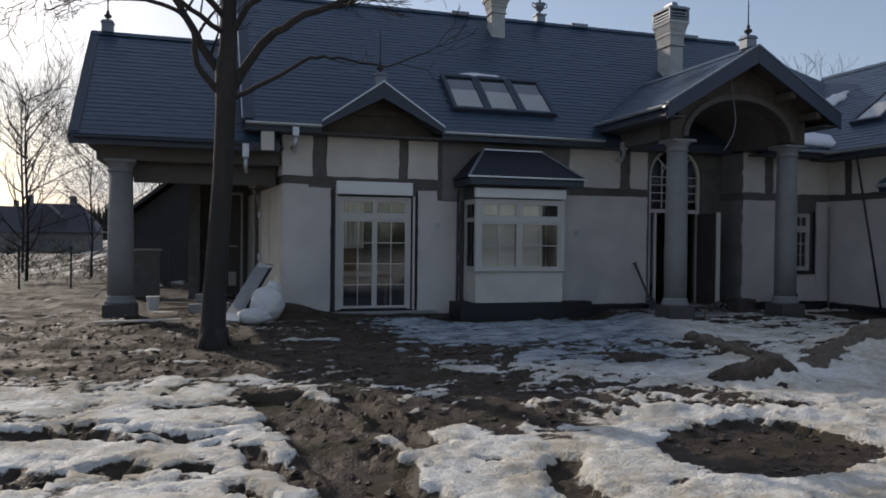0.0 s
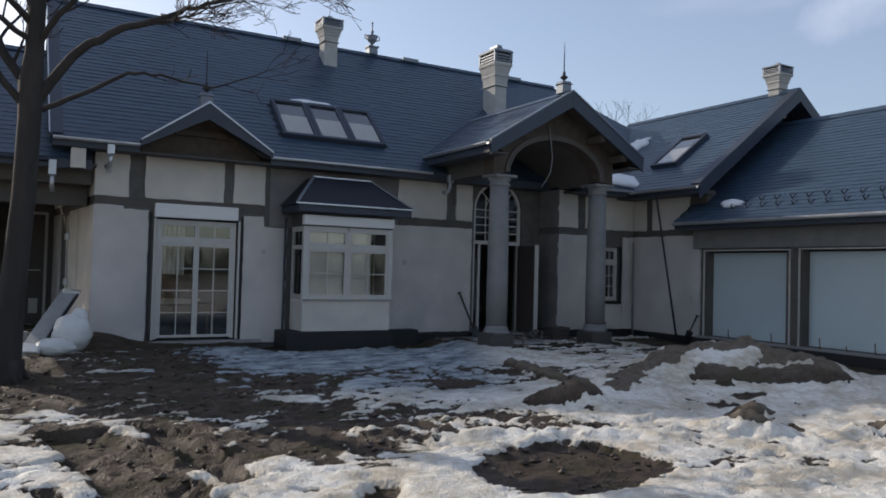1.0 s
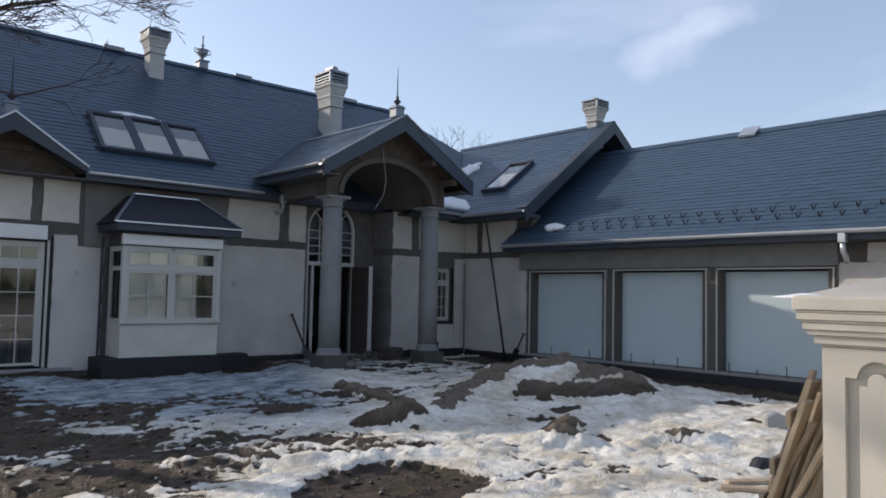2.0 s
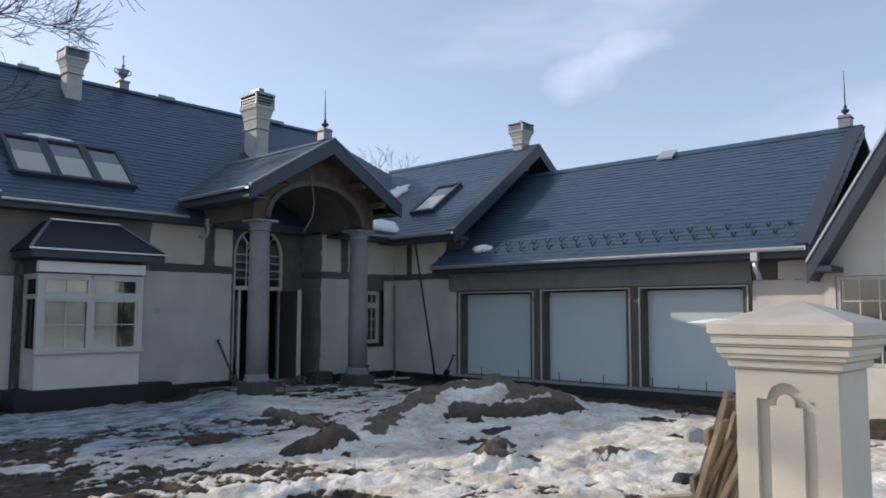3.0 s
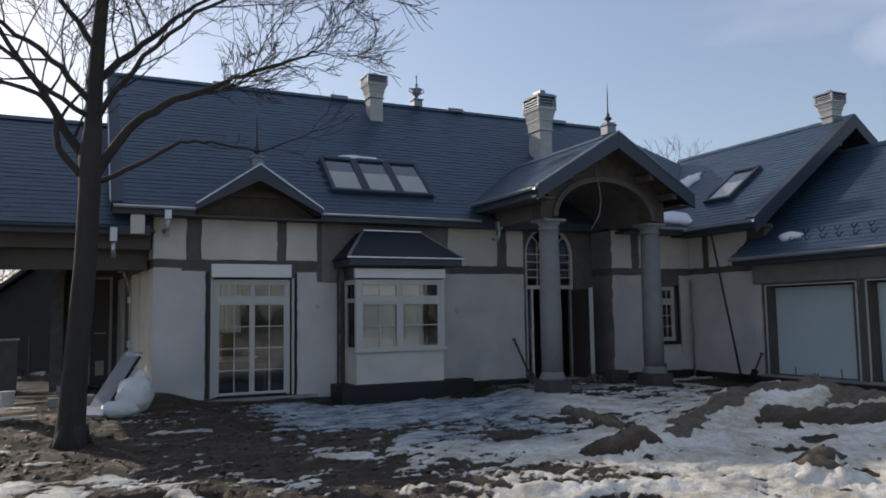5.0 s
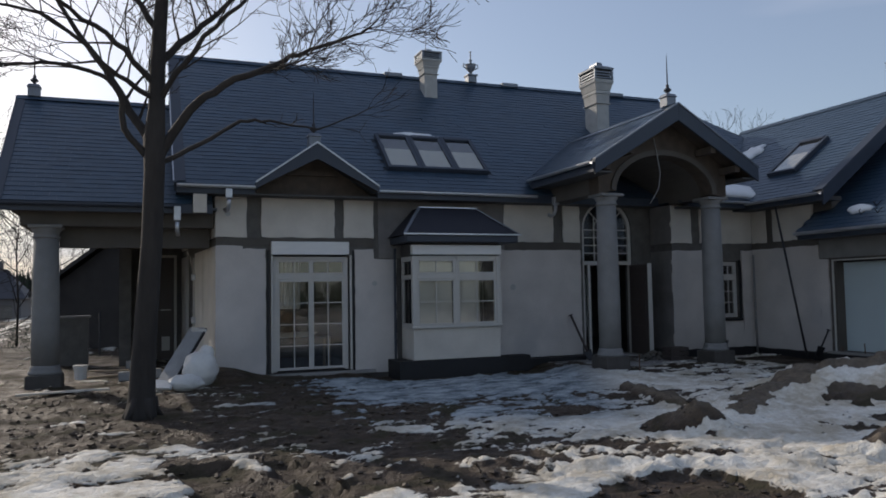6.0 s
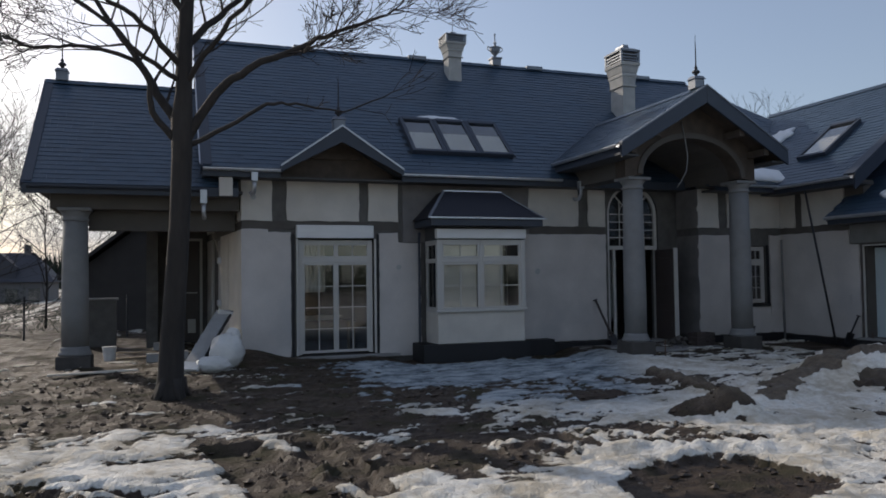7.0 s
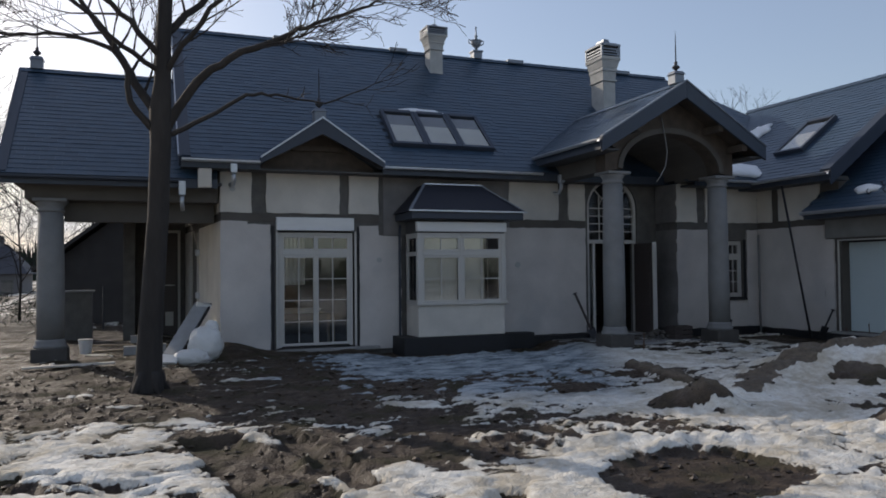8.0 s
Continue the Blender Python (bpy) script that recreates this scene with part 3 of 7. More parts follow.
    links.new(plus(streak, plus(mid, plus(cover, fine, 0.7), 1.4), 1.5), bump.inputs["Height"])
    links.new(bump.outputs["Normal"], bsdf.inputs["Normal"])
    return mat


def make_ground():
    xs = axis(((-12, -7.5, 0.11), (-7.5, 8.0, 0.05), (8.0, 13.5, 0.08)), -1500, 1500)
    ys = axis(((2.0, 10.0, 0.045), (10.0, 18.0, 0.07)), -900, 2500)
    X, Y = np.meshgrid(xs, ys)
    Z, S, I, D = ground_at(X, Y)
    nx, ny = len(xs), len(ys)
    verts = np.stack([X.ravel(), Y.ravel(), Z.ravel()], 1)
    idx = np.arange(nx * ny).reshape(ny, nx)
    faces = np.stack([idx[:-1, :-1].ravel(), idx[:-1, 1:].ravel(), idx[1:, 1:].ravel(), idx[1:, :-1].ravel()], 1)
    mesh = bpy.data.meshes.new("ground")
    mesh.from_pydata(verts.tolist(), [], faces.tolist())
    layer = mesh.attributes.new("snow", 'FLOAT', 'POINT')
    layer.data.foreach_set("value", S.ravel().astype(np.float32))
    layer = mesh.attributes.new("shaded_slush", 'FLOAT', 'POINT')
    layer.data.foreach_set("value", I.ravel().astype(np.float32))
    layer = mesh.attributes.new("sand", 'FLOAT', 'POINT')
    layer.data.foreach_set("value", D.ravel().astype(np.float32))
    mesh.polygons.foreach_set("use_smooth", [True] * len(mesh.polygons))
    mesh.materials.append(GROUND)
    return tagged(new("ground", mesh), "muddy rutted yard half covered with melting snow", "ground", kind="structure")


def height(x, y):
    z, _, _, _ = ground_at(np.array([float(x)]), np.array([float(y)]))
    return float(z[0])


GROUND = ground_material()
make_ground()


# ---- roofs ----
PITCH = 0.886                                   # rise per metre of the main roof
EAVE_Y, EAVE_Z, RIDGE_Y = 16.85, 4.30, 21.48
RIDGE_Z = EAVE_Z + PITCH * (RIDGE_Y - EAVE_Y)
WING_X, WING_Z, WING_TOP_X, WPITCH = 12.5, 4.15, 16.46, 0.758
GAR_Z = 3.22


def tile_mesh(w, e):
    s = Shape()
    a, b = 0.0015, w - 0.0015
    s.add([(a, -0.02, 0.017), (b, -0.02, 0.017), (b, e, 0.008), (a, e, 0.008), (a, -0.02, 0.006), (b, -0.02, 0.006), (b, e, -0.002), (a, e, -0.002)],
          [(0, 1, 2, 3), (0, 4, 5, 1), (1, 5, 6, 2), (3, 7, 4, 0)])
    return s


def lay_tiles(roof, origin, u, up, length, rise, inside, w=0.29, e=0.165, singles=0, near=None, name="slate"):
    """Courses of slates on one slope. inside(u, v): whether a slate lies there; near(u, v): whether it is one of those built singly."""
    origin, u, up = Vector(origin), Vector(u).normalized(), Vector(up).normalized()
    n = u.cross(up)
    turn = Matrix((u, up, n)).transposed().to_4x4()
    rest, s = Shape(), tile_mesh(w, e)
    mesh = bpy.data.meshes.new(name)
    mesh.from_pydata(s.v, [], s.f)
    mesh.materials.append(SLATE_ONE)
    count = 0
    base = root_of(roof).location
    rng = random.Random(5)
    for row in range(int(rise / e)):
        shift = (row % 2) * w / 2
        for col in range(-1, int(length / w) + 1):
            a, b = col * w + shift, row * e
            if not inside(a + w / 2, b + e / 2):
                continue
            at = origin + u * a + up * b + n * (0.012 + rng.uniform(-0.002, 0.002))
            tilt = Matrix.Rotation(rng.uniform(-0.012, 0.012), 4, 'Z') @ Matrix.Rotation(rng.uniform(-0.012, 0.012), 4, 'Y')
            m = Matrix.Translation(at) @ turn @ tilt
            if near and count < singles and near(a, b):
                ob = new(name, mesh)
                ob.parent = roof
                ob.matrix_basis = Matrix.Translation(-base) @ m
                count += 1
            else:
                rest.add([m @ Vector(p) for p in s.v], s.f)
    if rest.v:
        r = part("slate_courses", rest, SLATE, roof, kind="stuff")
    return count


def gutter_run(name, a, b, label, r=0.052, mat=None):
    """A half-round gutter with a rolled lip from a to b."""
    a, b = Vector(a), Vector(b)
    d = (b - a).normalized()
    side = d.cross(Vector((0, 0, 1)))
    s = Shape()
    prof = [(-r, 0.03), (-r, 0)] + [(-r * math.cos(t), -r * math.sin(t)) for t in np.linspace(0.2, math.pi - 0.2, 6)] + [(r, 0), (r, 0.012)]
    inner = [(p[0] * 0.93, p[1] * 0.93 + 0.004) for p in reversed(prof)]
    ring = prof + inner
    n = len(ring)
    s.add([a + side * p + Vector((0, 0, q)) for p, q in ring] + [b + side * p + Vector((0, 0, q)) for p, q in ring],
          [(i, (i + 1) % n, (i + 1) % n + n, i + n) for i in range(n)])
    g = single(name, s, mat or GUTTER, label, "gutter", kind="structure")
    return g


def slope(y):
    return EAVE_Z + PITCH * (y - EAVE_Y)


HIP_X, HIP_EAVE_X, LEFT_X = 13.93, 20.1, -2.05
GABLE = (-0.42, 0.94, 2.38, 5.25)               # small eyebrow gable: foot, apex, foot, height


def main_roof():
    roof = thing("main_roof", (6, EAVE_Y, EAVE_Z), "steep blue-grey slate roof of the main house", "roof", "structure")
    top = EAVE_Y + (GABLE[3] - EAVE_Z) / PITCH
    poly = [(LEFT_X, EAVE_Y, EAVE_Z), (GABLE[0], EAVE_Y, EAVE_Z), (GABLE[1], top, GABLE[3]), (GABLE[2], EAVE_Y, EAVE_Z), (HIP_EAVE_X, EAVE_Y, EAVE_Z),
            (HIP_X, RIDGE_Y, RIDGE_Z), (LEFT_X, RIDGE_Y, RIDGE_Z)]
    part("front_deck", Shape().slab(poly, (0, 0.09, -0.10)), DECK, roof)
    yb = 2 * RIDGE_Y - EAVE_Y
    part("back_deck", Shape().slab([(LEFT_X, yb, EAVE_Z), (HIP_EAVE_X, yb, EAVE_Z), (HIP_X, RIDGE_Y, RIDGE_Z), (LEFT_X, RIDGE_Y, RIDGE_Z)], (0, -0.09, -0.10)), DECK, roof)
    part("hip_deck", Shape().slab([(HIP_EAVE_X, EAVE_Y, EAVE_Z), (HIP_EAVE_X, yb, EAVE_Z), (HIP_X, RIDGE_Y, RIDGE_Z)], (-0.07, 0, -0.10)), DECK, roof)
    long = math.hypot(1, PITCH)
    up = Vector((0, 1, PITCH)) / long
    rise = (RIDGE_Y - EAVE_Y) * long

    def inside(a, b):
        x, y = LEFT_X + a, EAVE_Y + b / long
        if x < LEFT_X + 0.05 or x > HIP_X + (HIP_EAVE_X - HIP_X) * (RIDGE_Y - y) / (RIDGE_Y - EAVE_Y) - 0.1:
            return False
        if y < top and GABLE[0] + (GABLE[1] - GABLE[0]) * (y - EAVE_Y) / (top - EAVE_Y) < x < GABLE[2] + (GABLE[1] - GABLE[2]) * (y - EAVE_Y) / (top - EAVE_Y):
            return False
        return not (2.80 < x < 5.58 and 17.46 < y < 18.63)

    lay_tiles(roof, (LEFT_X, EAVE_Y, EAVE_Z), (1, 0, 0), up, HIP_EAVE_X - LEFT_X, rise, inside, singles=300, near=lambda a, b: b < 1.2 and a < 9.2)
    for x0 in np.arange(LEFT_X, HIP_X - 0.1, 0.45):
        x1 = min(x0 + 0.47, HIP_X)
        part("ridge_cap", Shape().slab([(x0, RIDGE_Y - 0.15, RIDGE_Z - 0.06), (x0, RIDGE_Y - 0.05, RIDGE_Z + 0.055), (x0, RIDGE_Y + 0.05, RIDGE_Z + 0.055), (x0, RIDGE_Y + 0.15, RIDGE_Z - 0.06)], (x1 - x0, 0, 0.006)), SLATE_ONE, roof)
    for x0 in (0.6, 4.0, 7.9, 11.9):
        part("ridge_vent", Shape().box(x0, x0 + 0.55, RIDGE_Y - 0.16, RIDGE_Y + 0.16, RIDGE_Z - 0.02, RIDGE_Z + 0.10), LEAD, roof, "raised metal ridge vent", bevel=0.015)
    part("verge_board", Shape().beam((LEFT_X - 0.02, EAVE_Y - 0.02, EAVE_Z - 0.08), (LEFT_X - 0.02, RIDGE_Y, RIDGE_Z - 0.06), 0.05, 0.24), FASCIA, roof)
    part("verge_trim", Shape().beam((LEFT_X - 0.035, EAVE_Y - 0.02, EAVE_Z + 0.05), (LEFT_X - 0.035, RIDGE_Y, RIDGE_Z + 0.07), 0.07, 0.03), GUTTER, roof)
    part("verge_cap", Shape().beam((LEFT_X + 0.09, EAVE_Y - 0.02, EAVE_Z + 0.045), (LEFT_X + 0.09, RIDGE_Y, RIDGE_Z + 0.045), 0.20, 0.02), FASCIA, roof)
    part("fascia", Shape().box(LEFT_X, GABLE[0], EAVE_Y - 0.02, EAVE_Y + 0.02, EAVE_Z - 0.20, EAVE_Z - 0.01).box(GABLE[2], 6.4, EAVE_Y - 0.02, EAVE_Y + 0.02, EAVE_Z - 0.20, EAVE_Z - 0.01).box(6.4, HIP_EAVE_X, EAVE_Y - 0.02, EAVE_Y + 0.02, EAVE_Z - 0.2, EAVE_Z - 0.01), FASCIA, roof)
    part("soffit", Shape().box(LEFT_X, HIP_EAVE_X, EAVE_Y + 0.03, 17.38, EAVE_Z - 0.20, EAVE_Z - 0.165), SOFFIT, roof)
    gutter_run("gutter", (LEFT_X, EAVE_Y - 0.09, EAVE_Z - 0.04), (GABLE[0], EAVE_Y - 0.09, EAVE_Z - 0.04), "galvanised half-round gutter along the main eave")
    gutter_run("gutter", (GABLE[2], EAVE_Y - 0.09, EAVE_Z - 0.04), (6.55, EAVE_Y - 0.09, EAVE_Z - 0.04), "galvanised half-round gutter along the main eave")


def eyebrow_gable():
    g = thing("eyebrow_gable", (GABLE[1], 16.7, EAVE_Z), "small slate gable lifting the eave above the french door", "gable", "structure")
    yf, top = 16.66, EAVE_Y + (GABLE[3] - EAVE_Z) / PITCH
    for foot, name in ((GABLE[0], "west_slope"), (GABLE[2], "east_slope")):
        part(name, Shape().slab([(foot, yf, EAVE_Z), (GABLE[1], yf, GABLE[3]), (GABLE[1], top + 0.1, GABLE[3]), (foot, EAVE_Y + 0.1, EAVE_Z)], (0, 0, 0.05)), DECK, g)
        a, b = Vector((foot, yf - 0.01, EAVE_Z - 0.08)), Vector((GABLE[1], yf - 0.01, GABLE[3] - 0.08))
        part("bargeboard", Shape().slab([a, b - Vector((0, 0, 0.24)), b + Vector((0, 0, 0.13)), a + Vector((0, 0, 0.13))], (0, 0.04, 0)), FASCIA, g)
        part("metal_trim", Shape().slab([a + Vector((0, -0.02, 0.115)), b + Vector((0, -0.02, 0.115)), b + Vector((0, -0.02, 0.155)), a + Vector((0, -0.02, 0.155))], (0, 0.06, 0)), GUTTER, g)
    # Infill colour is mostly the gable's shade, with some brown.
    part("tympanum", Shape().slab([(GABLE[0] + 0.1, 17.30, 4.12), (GABLE[2] - 0.1, 17.30, 4.12), (GABLE[2] - 0.1, 17.30, 4.28), (GABLE[1], 17.30, 5.16), (GABLE[0] + 0.1, 17.30, 4.28)], (0, 0.07, 0)), BRICKISH, g, "brown timber gable infill with eave shade in its colour")
    part("gable_soffit", Shape().slab([(GABLE[0] + 0.02, 16.72, EAVE_Z - 0.06), (GABLE[1], 16.72, GABLE[3] - 0.07), (GABLE[1], 17.4, GABLE[3] - 0.07), (GABLE[0] + 0.02, 17.4, EAVE_Z - 0.06)], (0, 0, 0.03))
         .slab([(GABLE[2] - 0.02, 16.72, EAVE_Z - 0.06), (GABLE[1], 16.72, GABLE[3] - 0.07), (GABLE[1], 17.4, GABLE[3] - 0.07), (GABLE[2] - 0.02, 17.4, EAVE_Z - 0.06)], (0, 0, 0.03)), SOFFIT, g)
    part("tie_beam", Shape().box(0.35, 1.55, 17.2, 17.28, 4.62, 4.74), BRICKISH, g)
    part("ridge_flashing", Shape().slab([(GABLE[1] - 0.22, 16.75, GABLE[3] - 0.1), (GABLE[1], 16.75, GABLE[3] + 0.07), (GABLE[1] + 0.22, 16.75, GABLE[3] - 0.1)], (0, 1.25, 0.02)), LEAD, g)


def finial(at, spike, label, urn=False):
    x, y, z = at
    f = thing("finial", at, label, "finial")
    if urn:
        part("base", Shape().square((x, y, z), [(0.14, 0), (0.14, 0.2), (0.17, 0.2), (0.17, 0.25)]), LEAD, f, bevel=0.006)
        part("urn", Shape().lathe((x, y, z + 0.25), [(0.05, 0), (0.04, 0.08), (0.12, 0.16), (0.17, 0.27), (0.15, 0.31), (0.19, 0.33), (0.05, 0.37), (0.03, 0.43), (0.06, 0.47), (0.02, 0.52), (0.018, 0.72), (0.035, 0.74), (0.01, 0.78)], 12), LEAD, f, smooth=True)
        for s in (-1, 1):
            part("handle", Shape().tube([(x + s * 0.15, y, z + 0.45), (x + s * 0.25, y, z + 0.50), (x + s * 0.24, y, z + 0.60), (x + s * 0.17, y, z + 0.58)], 0.018, 6), LEAD, f)
    else:
        part("base", Shape().square((x, y, z), [(0.13, 0), (0.13, 0.22), (0.16, 0.22), (0.11, 0.30)]), LEAD, f, bevel=0.006)
        part("knob", Shape().lathe((x, y, z + 0.29), [(0.04, 0), (0.03, 0.05), (0.09, 0.10), (0.09, 0.13), (0.03, 0.18), (0.045, 0.22), (0.02, 0.26)], 12), IRON, f, smooth=True)
        part("spike", Shape().lathe((x, y, z + 0.53), [(0.018, 0), (0.014, spike * 0.5), (0.004, spike)], 6), IRON, f)


def chimney(x, y, base, top, w, d, label):
    """Rendered shaft, flaring moulded neck, louvred vent box and a small hipped lid."""
    c = thing("chimney", (x, y, base), label, "chimney")
    h = 1.30 if w > 0.4 else 0.80                # from the neck to the lid
    k = h / 1.30
    neck = top - h

    def ring(g, z):
        return [(x + sx * (w / 2 + g), y + sy * (d / 2 + g), z) for sx, sy in ((-1, -1), (1, -1), (1, 1), (-1, 1))]

    def flare(name, steps, mat, text=""):
        sh = Shape()
        pts = [p for g, z in steps for p in ring(g, neck + z * k)]
        n = len(steps)
        sh.add(pts, [(3, 2, 1, 0), tuple(range(n * 4 - 4, n * 4))] + [(i * 4 + q, i * 4 + (q + 1) % 4, i * 4 + 4 + (q + 1) % 4, i * 4 + 4 + q) for i in range(n - 1) for q in range(4)])
        part(name, sh, mat, c, text, bevel=0.006)

    part("shaft", Shape().box(x - w / 2, x + w / 2, y - d / 2, y + d / 2, base, neck), CHIMNEY, c, bevel=0.012)
    flare("moulding", ((0.035, 0.0), (0.045, 0.03), (0.03, 0.05)), CHIMNEY)
    flare("moulding", ((0.005, 0.051), (0.02, 0.22), (0.03, 0.30)), CHIMNEY)
    flare("moulding", ((0.045, 0.301), (0.05, 0.36), (0.04, 0.40)), CHIMNEY)
    flare("moulding", ((0.045, 0.401), (0.085, 0.58), (0.10, 0.62)), CHIMNEY)
    flare("moulding", ((0.115, 0.621), (0.12, 0.70), (0.105, 0.73)), CHIMNEY)
    flare("vent_core", ((0.05, 0.731), (0.055, 1.03)), IRON)
    for sx in (-1, 1):
        for sy in (-1, 1):
            px, py = x + sx * (w / 2 + 0.085), y + sy * (d / 2 + 0.085)
            part("vent_post", Shape().box(px - 0.03, px + 0.03, py - 0.03, py + 0.03, neck + 0.731 * k, neck + 1.03 * k), LEAD, c)
    for q in range(3):
        z = neck + (0.76 + 0.085 * q) * k
        part("louvre", Shape().box(x - w / 2 - 0.10, x + w / 2 + 0.10, y - d / 2 - 0.105, y - d / 2 - 0.06, z, z + 0.035 * k).box(x - w / 2 - 0.105, x - w / 2 - 0.06, y - d / 2 - 0.058, y + d / 2 + 0.1, z, z + 0.035 * k), LEAD, c)
    flare("lid", ((0.125, 1.031), (0.13, 1.09), (0.03, 1.15), (-0.10, 1.19), (-0.13, 1.30)), LEAD, "grey metal lid")


def skylight(corner, across, up, w, h, n, label, group=""):
    """A roof window lying n above the slope, its lower left corner given."""
    s = thing("skylight", corner, label, "skylight", "", group)
    o, a, u = Vector(corner), Vector(across).normalized(), Vector(up).normalized()
    nn = a.cross(u)

    def bar(p, q, r, t, name, mat, lift=0.115):
        base = o + a * p + u * q
        part(name, Shape().slab([base, base + a * r, base + a * r + u * t, base + u * t], nn * lift), mat, s)

    bar(0, 0, 0.09, h, "frame_side", FASCIA)
    bar(w - 0.09, 0, 0.09, h, "frame_side", FASCIA)
    bar(0.09, 0, w - 0.18, 0.09, "frame_bottom", FASCIA)
    bar(0.09, h - 0.12, w - 0.18, 0.12, "frame_top", FASCIA, 0.14)
    base = o + a * 0.09 + u * 0.09 + nn * 0.085
    pane = part("pane", Shape().slab([base, base + a * (w - 0.18), base + a * (w - 0.18) + u * (h - 0.21), base + u * (h - 0.21)], nn * 0.006), GLASS, s)
    base = o + a * 0.09 + u * 0.09 + nn * 0.06
    # White sheet under the glass paints the sky's reflection on the lower pane.
    part("blind", Shape().slab([base, base + a * (w - 0.18), base + a * (w - 0.18) + u * (h - 0.21) * 0.62, base + u * (h - 0.21) * 0.62], nn * 0.004), BLIND, s, "white blind carrying the sky's reflection in its colour")
    # Dark backing paints the unlit shaft behind the glass.
    part("well", Shape().slab([base - nn * 0.02, base + a * (w - 0.18) - nn * 0.02, base + a * (w - 0.18) + u * (h - 0.21) - nn * 0.02, base + u * (h - 0.21) - nn * 0.02], nn * 0.005), ROOMDARK, s)


def snow_pad(at, rx, ry, thick, up, label, seed=1):
    """A lump of old snow lying on a slope that rises along up."""
    up = Vector(up).normalized()
    across = Vector((0, 0, 1)).cross(up).normalized()
    n = across.cross(up)
    n = n if n.z > 0 else -n
    s, rng = Shape(), random.Random(seed)
    sides = 18
    wob = [rng.uniform(0.7, 1.15) for _ in range(sides)]
    at = Vector(at)
    pts = []
    for f, h in ((1.0, 0.0), (0.97, 0.55), (0.8, 0.9), (0.45, 1.0)):
        for k in range(sides):
            t = 2 * math.pi * k / sides
            pts.append(at + across * (rx * f * wob[k] * math.cos(t)) + up * (ry * f * wob[k] * math.sin(t)) + n * (thick * h * rng.uniform(0.9, 1.1) + 0.02))
    faces = [(i * sides + k, i * sides + (k + 1) % sides, (i + 1) * sides + (k + 1) % sides, (i + 1) * sides + k) for i in range(3) for k in range(sides)]
    s.add(pts, faces + [tuple(range(3 * sides, 4 * sides)), tuple(reversed(range(sides)))])
    return single("snow_patch", s, SNOW, label, "snow", smooth=True)


main_roof()
eyebrow_gable()
finial((GABLE[1], 17.05, GABLE[3] + 0.02), 0.75, "spiked metal finial on the small gable")
finial((6.87, RIDGE_Y, RIDGE_Z + 0.03), 0, "dark iron urn finial on the main ridge", urn=True)
chimney(5.17, 20.75, slope(20.75) - 0.25, 9.10, 0.40, 0.42, "rendered chimney with stepped cap near the main ridge")
chimney(10.08, 19.35, slope(19.35) - 0.35, 8.72, 0.42, 0.66, "tall rendered chimney with moulded cap on the front slope")
S_UP = Vector((0, 1, PITCH)).normalized()
for k in range(3):
    skylight((2.84 + 0.90 * k, 17.46, slope(17.46) + 0.03), (1, 0, 0), S_UP, 0.89, 1.58, 0.1, "dark framed roof window, white blind standing for sky reflection", "row of three roof windows")
snow_pad((3.95, 18.71, slope(18.71) + 0.06), 0.65, 0.10, 0.07, S_UP, "thin strip of snow above the roof windows", 3)


